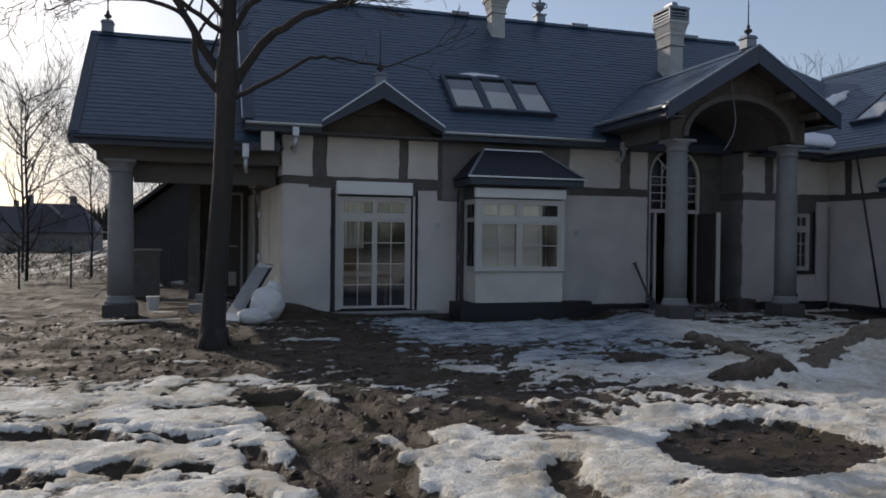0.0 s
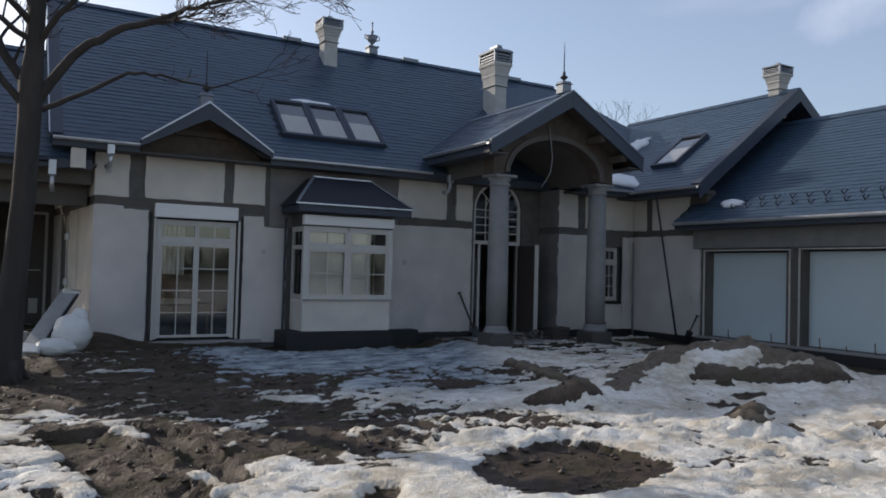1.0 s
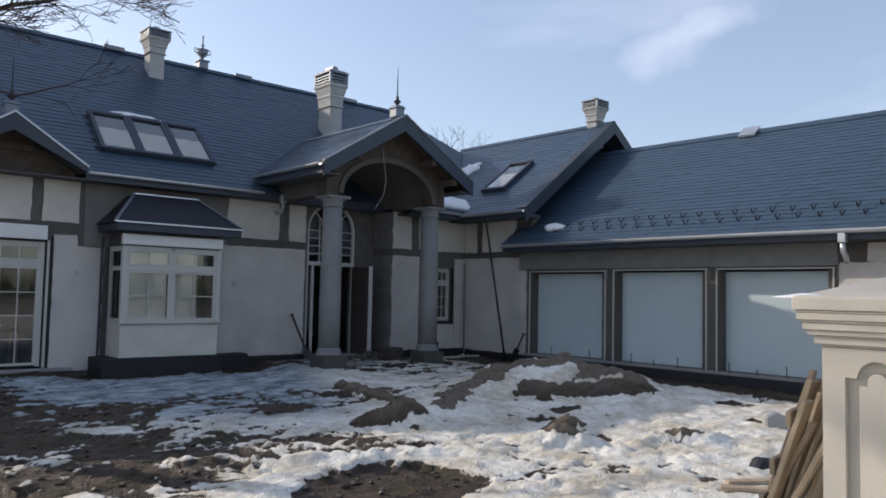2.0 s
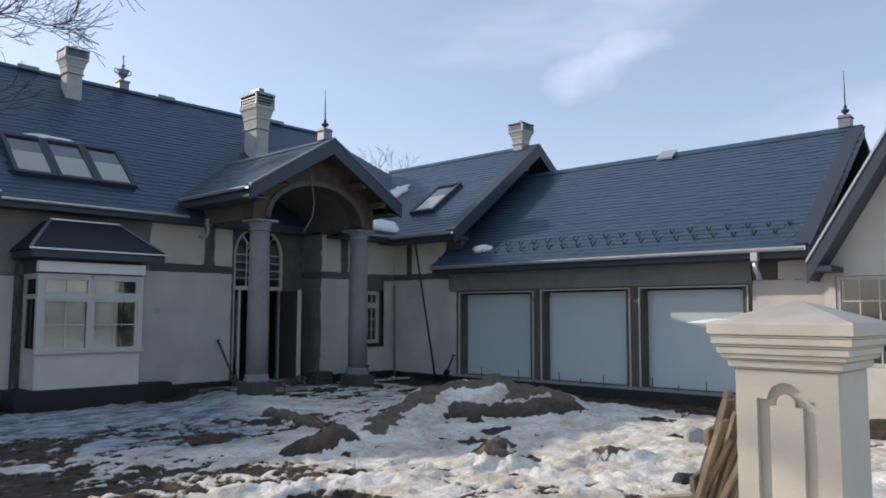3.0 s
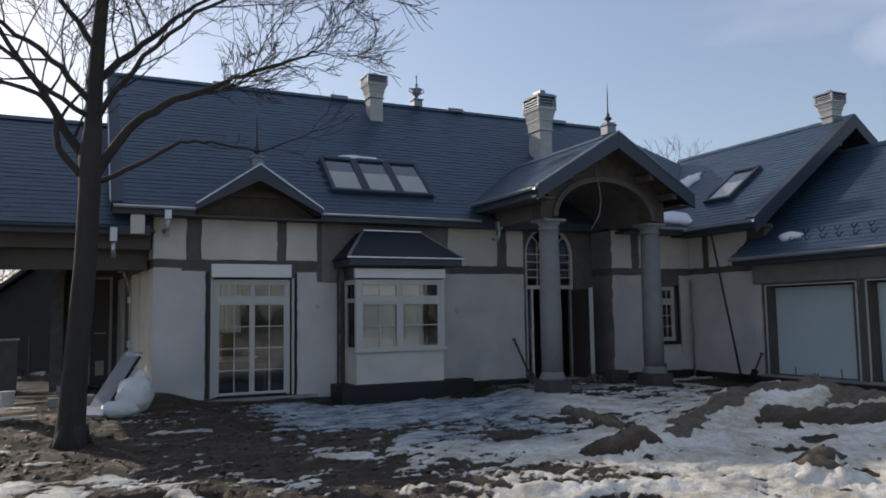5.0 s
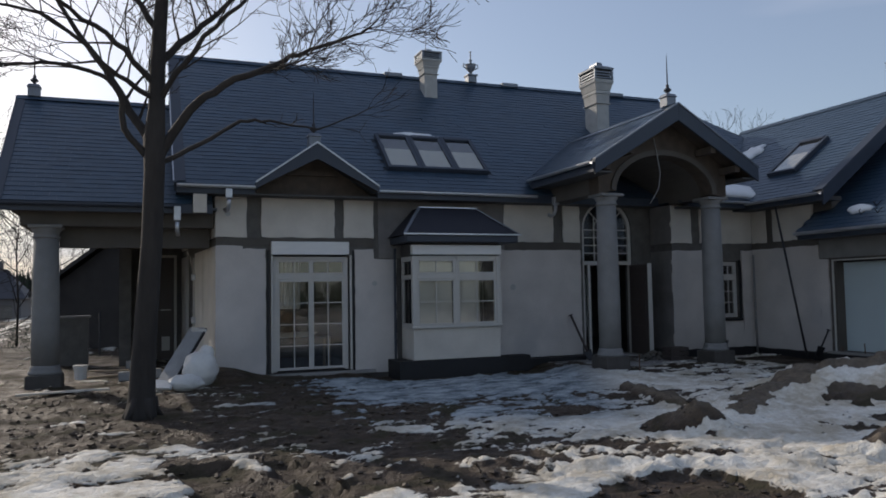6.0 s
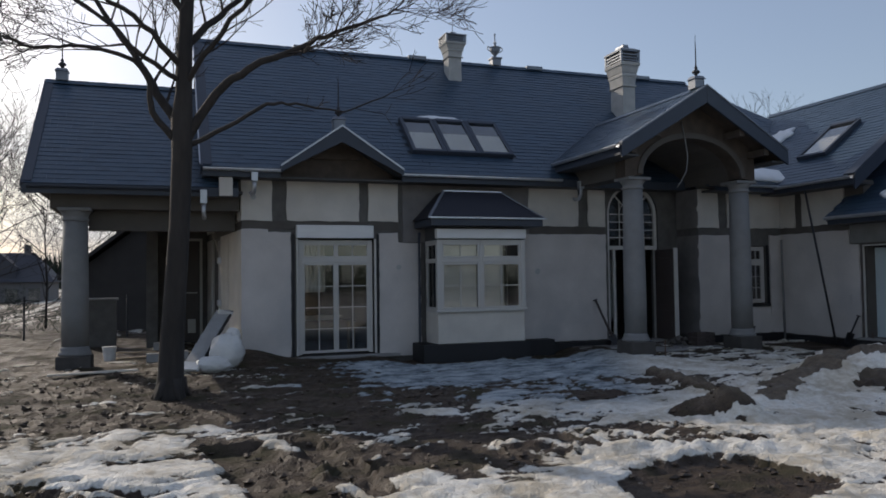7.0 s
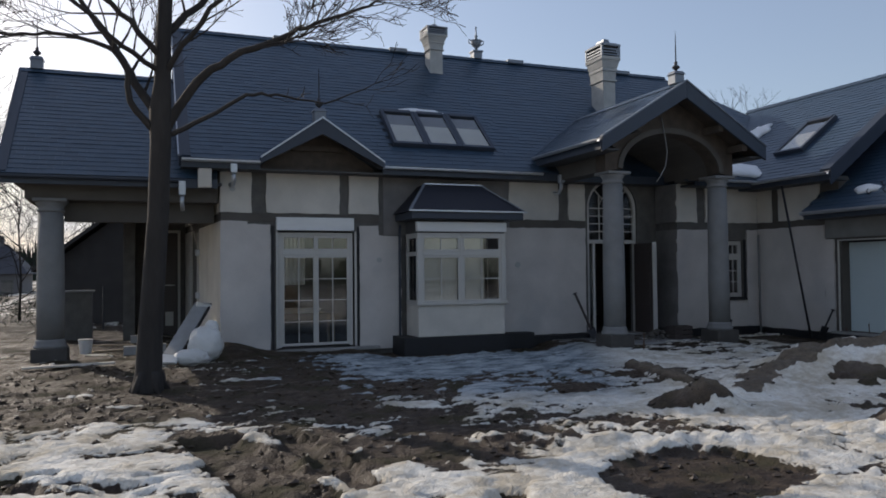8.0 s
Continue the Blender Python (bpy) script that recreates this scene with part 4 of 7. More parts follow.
# ---- wing roof and garage roof ----
def wing_roofs():
    zt = WING_Z + WPITCH * (WING_TOP_X - WING_X)
    long = math.hypot(1, WPITCH)
    up = Vector((1, 0, WPITCH)) / long
    xe = 2 * WING_TOP_X - WING_X
    y0, y1 = 13.45, 20.0
    w = thing("wing_roof", (WING_X, 16, WING_Z), "slate roof of the side wing with a raking gable end", "roof", "structure")
    part("west_deck", Shape().slab([(WING_X, y0, WING_Z), (WING_TOP_X, y0, zt), (WING_TOP_X, y1, zt), (WING_X, y1 - 3.3, WING_Z)], (0, 0, -0.12)), DECK, w)
    part("east_deck", Shape().slab([(xe, y0, WING_Z), (WING_TOP_X, y0, zt), (WING_TOP_X, y1, zt), (xe, y1 - 3.3, WING_Z)], (0, 0, -0.12)), DECK, w)

    def wing_in(a, b):
        y, x = y1 - a, WING_X + b / long
        return y > y0 + 0.06 and slope(y) < WING_Z + WPITCH * (x - WING_X) + 0.25
    lay_tiles(w, (WING_X, y1, WING_Z), (0, -1, 0), up, y1 - y0, (WING_TOP_X - WING_X) * long, wing_in, singles=160, near=lambda a, b: b < 1.6)
    for y in np.arange(y0, y1, 0.45):
        part("ridge_cap", Shape().slab([(WING_TOP_X - 0.15, y, zt - 0.06), (WING_TOP_X - 0.05, y, zt + 0.05), (WING_TOP_X + 0.05, y, zt + 0.05), (WING_TOP_X + 0.15, y, zt - 0.06)], (0, 0.46, 0.005)), SLATE_ONE, w)
    for foot in (WING_X, xe):
        a, b = Vector((foot, y0 - 0.03, WING_Z)), Vector((WING_TOP_X, y0 - 0.03, zt))
        part("bargeboard", Shape().slab([a + Vector((0, 0, -0.34)), b + Vector((0, 0, -0.34)), b + Vector((0, 0, 0.03)), a + Vector((0, 0, 0.03))], (0, 0.05, 0)), FASCIA, w)
        part("rake_soffit", Shape().slab([a + Vector((0, 0.05, -0.22)), b + Vector((0, 0.05, -0.22)), b + Vector((0, 0.95, -0.22)), a + Vector((0, 0.95, -0.22))], (0, 0, 0.04)), FASCIA, w)
    part("verge_cap", Shape().beam((WING_X - 0.02, y0 + 0.13, WING_Z + 0.04), (WING_TOP_X, y0 + 0.13, zt + 0.04), 0.30, 0.03), FASCIA, w)
    part("fascia", Shape().box(WING_X - 0.02, WING_X + 0.02, y0, 16.5, WING_Z - 0.2, WING_Z - 0.01), FASCIA, w)
    part("soffit", Shape().box(WING_X + 0.03, 13.16, y0 + 0.03, 16.5, WING_Z - 0.2, WING_Z - 0.16), SOFFIT, w)
    part("gable_wall", Shape().slab([(13.2, 14.35, 2.6), (19.7, 14.35, 2.6), (19.7, 14.35, 4.5), (WING_TOP_X, 14.35, zt - 0.15), (13.2, 14.35, 4.5)], (0, 0.2, 0)), FASCIA, w, "dark gable wall above the garage roof")
    gutter_run("gutter", (WING_X - 0.09, 15.95, WING_Z - 0.04), (WING_X - 0.09, y0, WING_Z - 0.04), "galvanised gutter along the wing eave")

    zg = GAR_Z + WPITCH * (WING_TOP_X - WING_X)
    ga, gb = 14.3, 4.38
    g = thing("garage_roof", (WING_X, 9, GAR_Z), "slate garage roof with rows of snow guard hooks", "roof", "structure")
    part("west_deck", Shape().slab([(WING_X, gb, GAR_Z), (WING_TOP_X, gb, zg), (WING_TOP_X, ga, zg), (WING_X, ga, GAR_Z)], (0, 0, -0.12)), DECK, g)
    part("east_deck", Shape().slab([(xe, gb, GAR_Z), (WING_TOP_X, gb, zg), (WING_TOP_X, ga, zg), (xe, ga, GAR_Z)], (0, 0, -0.12)), DECK, g)
    rise = (WING_TOP_X - WING_X) * long
    lay_tiles(g, (WING_X, ga, GAR_Z), (0, -1, 0), up, ga - gb, rise, lambda a, b: 0.02 < a < ga - gb - 0.05, singles=300, near=lambda a, b: a > 2.6 and b < 2.9)
    for y in np.arange(gb, ga - 0.2, 0.45):
        part("ridge_cap", Shape().slab([(WING_TOP_X - 0.17, y, zg - 0.08), (WING_TOP_X - 0.06, y, zg + 0.05), (WING_TOP_X + 0.06, y, zg + 0.05), (WING_TOP_X + 0.17, y, zg - 0.08)], (0, 0.46, 0.005)), SLATE_ONE, g)
    part("verge_board", Shape().beam((WING_X - 0.02, gb - 0.02, GAR_Z - 0.08), (WING_TOP_X, gb - 0.02, zg - 0.08), 0.05, 0.22), FASCIA, g)
    part("verge_cap", Shape().beam((WING_X - 0.02, gb + 0.12, GAR_Z + 0.04), (WING_TOP_X, gb + 0.12, zg + 0.04), 0.30, 0.03), FASCIA, g)
    n = Vector((-WPITCH, 0, 1)).normalized()
    for row, b in enumerate((0.45, 0.75)):
        for k in range(19):
            y = ga - 1.6 - 0.42 * k - 0.21 * row
            if y < gb + 0.2:
                continue
            p = Vector((WING_X, y, GAR_Z)) + up * b + n * 0.03
            s = Shape().tube([p + up * 0.2, p, p + n * 0.11 - up * 0.01, p + n * 0.10 + up * 0.06], 0.014, 5)
            part("snow_guard", s, IRON, g)
    part("fascia", Shape().box(WING_X - 0.02, WING_X + 0.02, gb, ga - 0.05, GAR_Z - 0.2, GAR_Z - 0.01), FASCIA, g)
    part("soffit", Shape().box(WING_X + 0.03, 13.16, gb, ga - 0.05, GAR_Z - 0.2, GAR_Z - 0.16), SOFFIT, g)
    gutter_run("gutter", (WING_X - 0.10, 14.25, GAR_Z - 0.03), (WING_X - 0.10, 4.45, GAR_Z - 0.03), "wide galvanised gutter along the garage eave", r=0.068)
    part("ridge_vent", Shape().slab([(WING_TOP_X - 0.30, 8.9, zg - 0.16), (WING_TOP_X + 0.02, 8.9, zg + 0.10), (WING_TOP_X + 0.02, 9.35, zg + 0.10), (WING_TOP_X - 0.30, 9.35, zg - 0.16)], (-0.02, 0, 0.05)), GUTTER, g, "pale metal roof vent at the ridge")
    skylight(Vector((13.46, 16.08, WING_Z + WPITCH * 0.96)) + n * 0.03, (0, -1, 0), up, 0.97, 1.60, 0.1, "single dark framed roof window in the wing roof")
    chimney(16.5, 14.2, zt - 0.7, zt + 0.92, 0.36, 0.36, "pale rendered chimney behind the wing ridge")
    finial((WING_TOP_X, 4.72, zg + 0.03), 0.85, "spiked metal finial at the garage ridge end")
    snow_pad((13.02, 12.88, GAR_Z + WPITCH * 0.52), 0.34, 0.17, 0.10, up, "small leftover snow lump on the garage roof", 5)


wing_roofs()


def cross_gable():
    """The gabled block beyond the garage, of which one corner shows."""
    g = thing("end_block", (13, 2.3, 0), "steep gabled end block beyond the garage with dark blue eaves", "house wing", "structure")
    x0, foot, low, mid, rise = 12.2, 4.36, 2.84, 2.3, 1.6
    apex = low + rise * (foot - mid)
    part("wall", Shape().box(12.9, 13.16, 0.3, 0.9, -0.2, 2.9).box(12.9, 13.16, 2.0, 2.95, -0.2, 2.9).box(12.9, 13.16, 4.08, 4.28, -0.2, 2.9).box(12.9, 13.16, 2.95, 4.08, -0.2, 0.95).box(12.9, 13.16, 2.95, 4.08, 2.64, 2.9).box(12.9, 13.16, 0.9, 2.0, -0.2, 2.9)
         .box(13.17, 18.0, 4.0, 4.28, -0.2, 2.9).box(13.17, 18.0, 0.3, 0.5, -0.2, 2.9).box(17.7, 18.0, 0.51, 3.99, -0.2, 2.9), PANEL, g)
    part("upper_wall", Shape().slab([(12.9, 0.3, 2.902), (12.9, 4.28, 2.902), (12.9, mid, apex - 0.25)], (0.2, 0, 0)), PANEL, g)
    for end, name in ((foot, "north_slope"), (2 * mid - foot, "south_slope")):
        part(name, Shape().slab([(x0, end, low), (x0, mid, apex), (18.2, mid, apex), (18.2, end, low)], (0, 0, -0.12)), DECK, g)
        a, b = Vector((x0 - 0.03, end, low)), Vector((x0 - 0.03, mid, apex))
        part("bargeboard", Shape().slab([a + Vector((0, 0, -0.36)), b + Vector((0, 0, -0.36)), b + Vector((0, 0, 0.02)), a + Vector((0, 0, 0.02))], (0.05, 0, 0)), FASCIA, g, bevel=0.006)
        part("rake_trim", Shape().slab([a + Vector((-0.02, 0, 0.02)), b + Vector((-0.02, 0, 0.02)), b + Vector((-0.02, 0, 0.09)), a + Vector((-0.02, 0, 0.09))], (0.10, 0, 0)), GUTTER, g, "pale metal rake trim")
        part("rake_soffit", Shape().slab([a + Vector((0.05, 0, -0.30)), b + Vector((0.05, 0, -0.30)), b + Vector((0.72, 0, -0.30)), a + Vector((0.72, 0, -0.30))], (0, 0, 0.04)), FASCIA, g)
    part("eave_return", Shape().box(x0 - 0.02, 12.89, 3.92, foot - 0.01, low - 0.14, low - 0.03), FASCIA, g, "boxed dark blue eave return", bevel=0.01)
    win = part("window_frame", Shape().box(12.92, 13.0, 2.96, 3.03, 0.96, 2.63).box(12.92, 13.0, 4.0, 4.07, 0.96, 2.63).box(12.92, 13.0, 3.03, 4.0, 0.96, 1.03).box(12.92, 13.0, 3.03, 4.0, 2.56, 2.63), PVC, g, "white window with glazing bars", bevel=0.006)
    for z in (1.41, 1.79, 2.17):
        part("glazing_bar", Shape().box(12.94, 12.97, 3.03, 4.0, z - 0.013, z + 0.013), PVC, win)
    for y in (3.35, 3.68):
        part("glazing_bar", Shape().box(12.942, 12.968, y - 0.013, y + 0.013, 1.03, 2.56), PVC, win)
    part("pane", Shape().box(12.953, 12.958, 3.03, 4.0, 1.03, 2.56), GLASS, win)


cross_gable()


# ---- walls of the main house ----
WALL_Y = 17.40
DOOR_HOLE = (0.02, 1.83, 0.08, 2.80)
ARCH = (8.22, 9.80, 0.10, 2.62, 3.49)            # left, right, sill, transom, springing


def ragged(a, b, lo, hi, rng, rough=0.014):
    """Outline of a board whose edges are cut unevenly, in two coordinates."""
    out = []
    for (p, q), (r, t) in (((a, lo), (b, lo)), ((b, lo), (b, hi)), ((b, hi), (a, hi)), ((a, hi), (a, lo))):
        n = max(1, int(math.hypot(r - p, t - q) / 0.16))
        for k in range(n):
            out.append((p + (r - p) * k / n + rng.uniform(-rough, rough), q + (t - q) * k / n + rng.uniform(-rough, rough)))
    return out


BOARD_RNG = random.Random(31)


def boards(wall, rects, y=None, x=None, mat=None, depth=0.045, name="render_board", rough=0.014):
    """Render boards set proud of a wall that faces -y (y given) or -x (x given)."""
    for a, b, lo, hi in rects:
        edge = ragged(a, b, lo, hi, BOARD_RNG, rough)
        if y is not None:
            s = Shape().slab([(p, y - depth, q) for p, q in edge], (0, depth - 0.001, 0))
        else:
            s = Shape().slab([(x - depth, p, q) for p, q in edge], (depth - 0.001, 0, 0))
        part(name, s, mat or PLASTER, wall)


def main_walls():
    w = thing("wall_front", (4, WALL_Y, 0), "raw masonry front wall with grey render boards", "wall", "structure")
    holes = [DOOR_HOLE, (3.1, 5.25, 1.0, 2.75), (ARCH[0], ARCH[1], ARCH[2], 4.28)]
    s = Shape()
    for a, b, lo, hi in pierced(-1.17, 10.43, -0.25, 4.28, holes):
        s.box(a, b, WALL_Y, WALL_Y + 0.35, lo, hi)
    cx, r, sp = (ARCH[0] + ARCH[1]) / 2, (ARCH[1] - ARCH[0]) / 2, ARCH[4]
    for side in (-1, 1):
        pts = [(cx + side * r, WALL_Y, 4.28)] + [(cx + side * r * math.cos(t), WALL_Y, sp + r * math.sin(t)) for t in np.linspace(0, math.pi / 2, 9)]
        s.slab(pts, (0, 0.35, 0))
    part("masonry", s, RAW, w)
    # lower boards, then the band, then the upper panels between raw strips
    boards(w, [(-1.21, -0.62, -0.2, 3.0), (1.96, 2.42, 0.02, 2.93), (5.42, 8.13, 0.18, 2.93)], y=WALL_Y)
    boards(w, [(-0.66, -0.12, -0.2, 2.94), (2.38, 2.98, 0.02, 2.70)], y=WALL_Y, depth=0.041)
    boards(w, [(-1.21, -0.53, 3.20, 4.12), (-0.21, 1.48, 3.20, 4.12), (1.70, 2.43, 3.20, 4.12), (5.9, 7.33, 3.14, 4.12), (7.63, 8.13, 3.14, 4.12)], y=WALL_Y, mat=PANEL)
    part("cement_band", Shape().box(-1.2, 2.43, WALL_Y - 0.02, WALL_Y - 0.002, 3.0, 3.19).box(5.42, 8.13, WALL_Y - 0.02, WALL_Y - 0.002, 2.95, 3.13), PORCH, w, "brown-grey cement band")
    # Darker grey rectangle on the wall round the bay roof.
    part("dark_wall_area", Shape().box(2.55, 5.9, WALL_Y - 0.025, WALL_Y - 0.002, 2.72, 4.12), DARKGREY, w, "darker grey wall area round the bay roof")
    for x, z, r in ((2.43, 2.12, 0.06), (6.11, 1.98, 0.075), (-0.95, 3.72, 0.06)):
        part("vent_cover", Shape().tube([(x, WALL_Y - 0.05, z), (x, WALL_Y - 0.062, z)], r, 14), CHIMNEY, w, "round grey vent cover")
    part("plinth", Shape().box(5.35, 6.35, 16.95, WALL_Y - 0.03, -0.25, 0.28).box(6.35, 8.1, 17.15, WALL_Y - 0.03, -0.25, 0.16), BITUMEN, w, "black bitumen coated plinth")

    side = thing("wall_side", (-1.3, 20.5, 0), "pale rendered side wall with a cement band", "wall", "structure")

    def skew(y0, y1, z0, z1, out, thick):
        xa, xb = -1.17 - 0.075 * (y0 - WALL_Y), -1.17 - 0.075 * (y1 - WALL_Y)
        return Shape().slab([(xa - out, y0, z0), (xb - out, y1, z0), (xb - out, y1, z1), (xa - out, y0, z1)], (thick, 0, 0))
    part("masonry", skew(WALL_Y + 0.36, 24.0, -0.25, 5.0, 0.0, 0.3), RAW, side)
    for y0, y1, z0, z1 in ((WALL_Y - 0.04, 19.2, -0.2, 3.0), (19.3, 20.6, -0.2, 3.0), (22.0, 23.3, -0.2, 3.0), (WALL_Y - 0.04, 17.8, 3.2, 4.1), (17.95, 19.3, 3.2, 4.1), (19.45, 23.3, 3.2, 4.1)):
        part("render_board", skew(y0, y1, z0, z1, 0.045, 0.044), PANEL, side, bevel=0.008)
    part("cement_band", skew(WALL_Y, 23.3, 3.0, 3.19, 0.02, 0.018), PORCH, side)
    for y0 in (20.66, 21.9):
        part("guide_rail", skew(y0, y0 + 0.07, 0.1, 2.9, 0.08, 0.06), PVC, side, "white shutter guide rail")
    for z in (1.2, 2.3):
        part("bracket", skew(20.4, 20.6, z, z + 0.16, 0.14, 0.09), GUTTER, side, "small metal bracket", bevel=0.01)
    part("upper_gable", Shape().slab([(-1.1, WALL_Y + 0.2, 4.1), (-1.1, RIDGE_Y, RIDGE_Z - 0.25), (-1.1, 2 * RIDGE_Y - WALL_Y, 4.1)], (0.2, 0, 0)), SOFFIT, side)

    step = thing("wall_step", (11.8, 16.5, 0), "rendered wall stepping forward beside the entrance", "wall", "structure")
    hole = [(12.06, 12.64, 1.02, 2.60)]
    s = Shape()
    for a, b, lo, hi in pierced(10.43, 13.17, -0.25, 4.1, hole):
        s.box(a, b, 16.5, 16.85, lo, hi)
    s.box(10.43, 10.75, 16.86, 17.75, -0.25, 4.1)
    part("masonry", s, RAW, step)
    boards(step, [(10.39, 11.95, 0.25, 2.88), (12.74, 13.12, 0.25, 2.88), (11.95, 12.74, 0.25, 0.98)], y=16.5)
    boards(step, [(10.39, 11.05, 3.08, 4.1), (11.35, 13.12, 3.08, 4.1)], y=16.5, mat=PANEL)
    boards(step, [(16.46, 17.36, 0.25, 2.88)], x=10.43, mat=DARKGREY, rough=0.003)
    boards(step, [(16.46, 17.36, 3.08, 4.1)], x=10.43, mat=DARKGREY, rough=0.003)
    part("plinth", Shape().box(10.36, 13.1, 16.40, 16.49, -0.25, 0.24), BITUMEN, step)

    wing = thing("wall_wing", (13.17, 12, 0), "long garage wall of raw grey masonry with three openings", "wall", "structure")
    s = Shape()
    for a, b, lo, hi in pierced(4.3, 16.5, -0.25, 3.05, [(5.85, 8.30, 0.27, 2.50), (8.58, 11.05, 0.27, 2.50), (11.33, 13.82, 0.27, 2.48)]):
        s.box(13.17, 13.50, a, b, lo, hi)
    s.box(13.17, 13.5, 13.8, 16.49, 3.05, 4.1)
    part("masonry", s, PORCH, wing)
    boards(wing, [(14.22, 16.45, 0.22, 2.90), (13.95, 14.218, 0.22, 2.54), (4.3, 5.72, 0.3, 2.62), (4.3, 5.2, 2.62, 2.98)], x=13.17)
    boards(wing, [(14.35, 15.7, 3.08, 4.1), (15.95, 16.45, 3.08, 4.1)], x=13.17, mat=PANEL)
    part("lintel_beam", Shape().box(13.125, 13.168, 5.75, 14.2, 2.56, 3.04), COLUMN, wing, "grey cement lintel band above the garage doors", bevel=0.006)
    part("plinth", Shape().box(12.86, 13.16, 4.3, 13.9, -0.25, 0.22).box(13.05, 13.16, 13.9, 16.4, -0.25, 0.2), BITUMEN, wing, "black bitumen coated plinth below the garage")
    part("threshold", Shape().box(12.92, 13.3, 5.7, 13.9, 0.222, 0.268), CONCRETE, wing, "bare concrete threshold ledge")
    for y in [13.5 - 0.62 * k for k in range(12)]:
        part("rebar", Shape().tube([(12.97, y, 0.24), (12.98 + 0.01 * math.sin(9 * y), y + 0.02, 0.45 + 0.06 * math.sin(5 * y))], 0.012, 5), RUST, wing, "short rusty rebar stub")
    inside = thing("house_interior", (5, 20, 0.05), "unfinished inside of the house, dimness put into wall colour", "room", "structure")
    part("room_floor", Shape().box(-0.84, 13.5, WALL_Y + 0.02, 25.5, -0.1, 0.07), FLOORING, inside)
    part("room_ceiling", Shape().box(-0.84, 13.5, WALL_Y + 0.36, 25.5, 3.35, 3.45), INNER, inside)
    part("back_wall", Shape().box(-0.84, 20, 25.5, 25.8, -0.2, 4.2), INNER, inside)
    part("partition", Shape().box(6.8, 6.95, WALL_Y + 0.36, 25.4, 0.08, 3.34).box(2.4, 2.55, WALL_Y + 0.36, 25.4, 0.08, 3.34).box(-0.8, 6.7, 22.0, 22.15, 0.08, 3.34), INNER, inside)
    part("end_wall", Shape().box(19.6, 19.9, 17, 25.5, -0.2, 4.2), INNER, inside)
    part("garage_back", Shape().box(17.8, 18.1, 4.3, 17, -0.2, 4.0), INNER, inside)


def glazing(win, x0, x1, z0, z1, y, cols, rows, frame=0.06, bar=0.022, rail_at=None):
    """A sash in a wall facing -y: frame, glazing bars and a pane."""
    f = part("sash", Shape().box(x0, x0 + frame, y, y + 0.06, z0, z1).box(x1 - frame, x1, y, y + 0.06, z0, z1)
             .box(x0 + frame, x1 - frame, y, y + 0.06, z0, z0 + frame).box(x0 + frame, x1 - frame, y, y + 0.06, z1 - frame, z1), PVC, win, bevel=0.006)
    xs, zs = np.linspace(x0 + frame, x1 - frame, cols + 1), np.linspace(z0 + frame, z1 - frame, rows + 1)
    for x in xs[1:-1]:
        part("glazing_bar", Shape().box(x - bar / 2, x + bar / 2, y + 0.012, y + 0.04, z0 + frame, z1 - frame), PVC, f)
    for z in zs[1:-1]:
        part("glazing_bar", Shape().box(x0 + frame, x1 - frame, y + 0.014, y + 0.038, z - bar / 2, z + bar / 2), PVC, f)
    for a, b in zip(xs, xs[1:]):
        for c, d in zip(zs, zs[1:]):
            p = part("pane", Shape().box(a, b, y + 0.024, y + 0.030, c, d), GLASS, f)
            p.visible_shadow = False
    return f


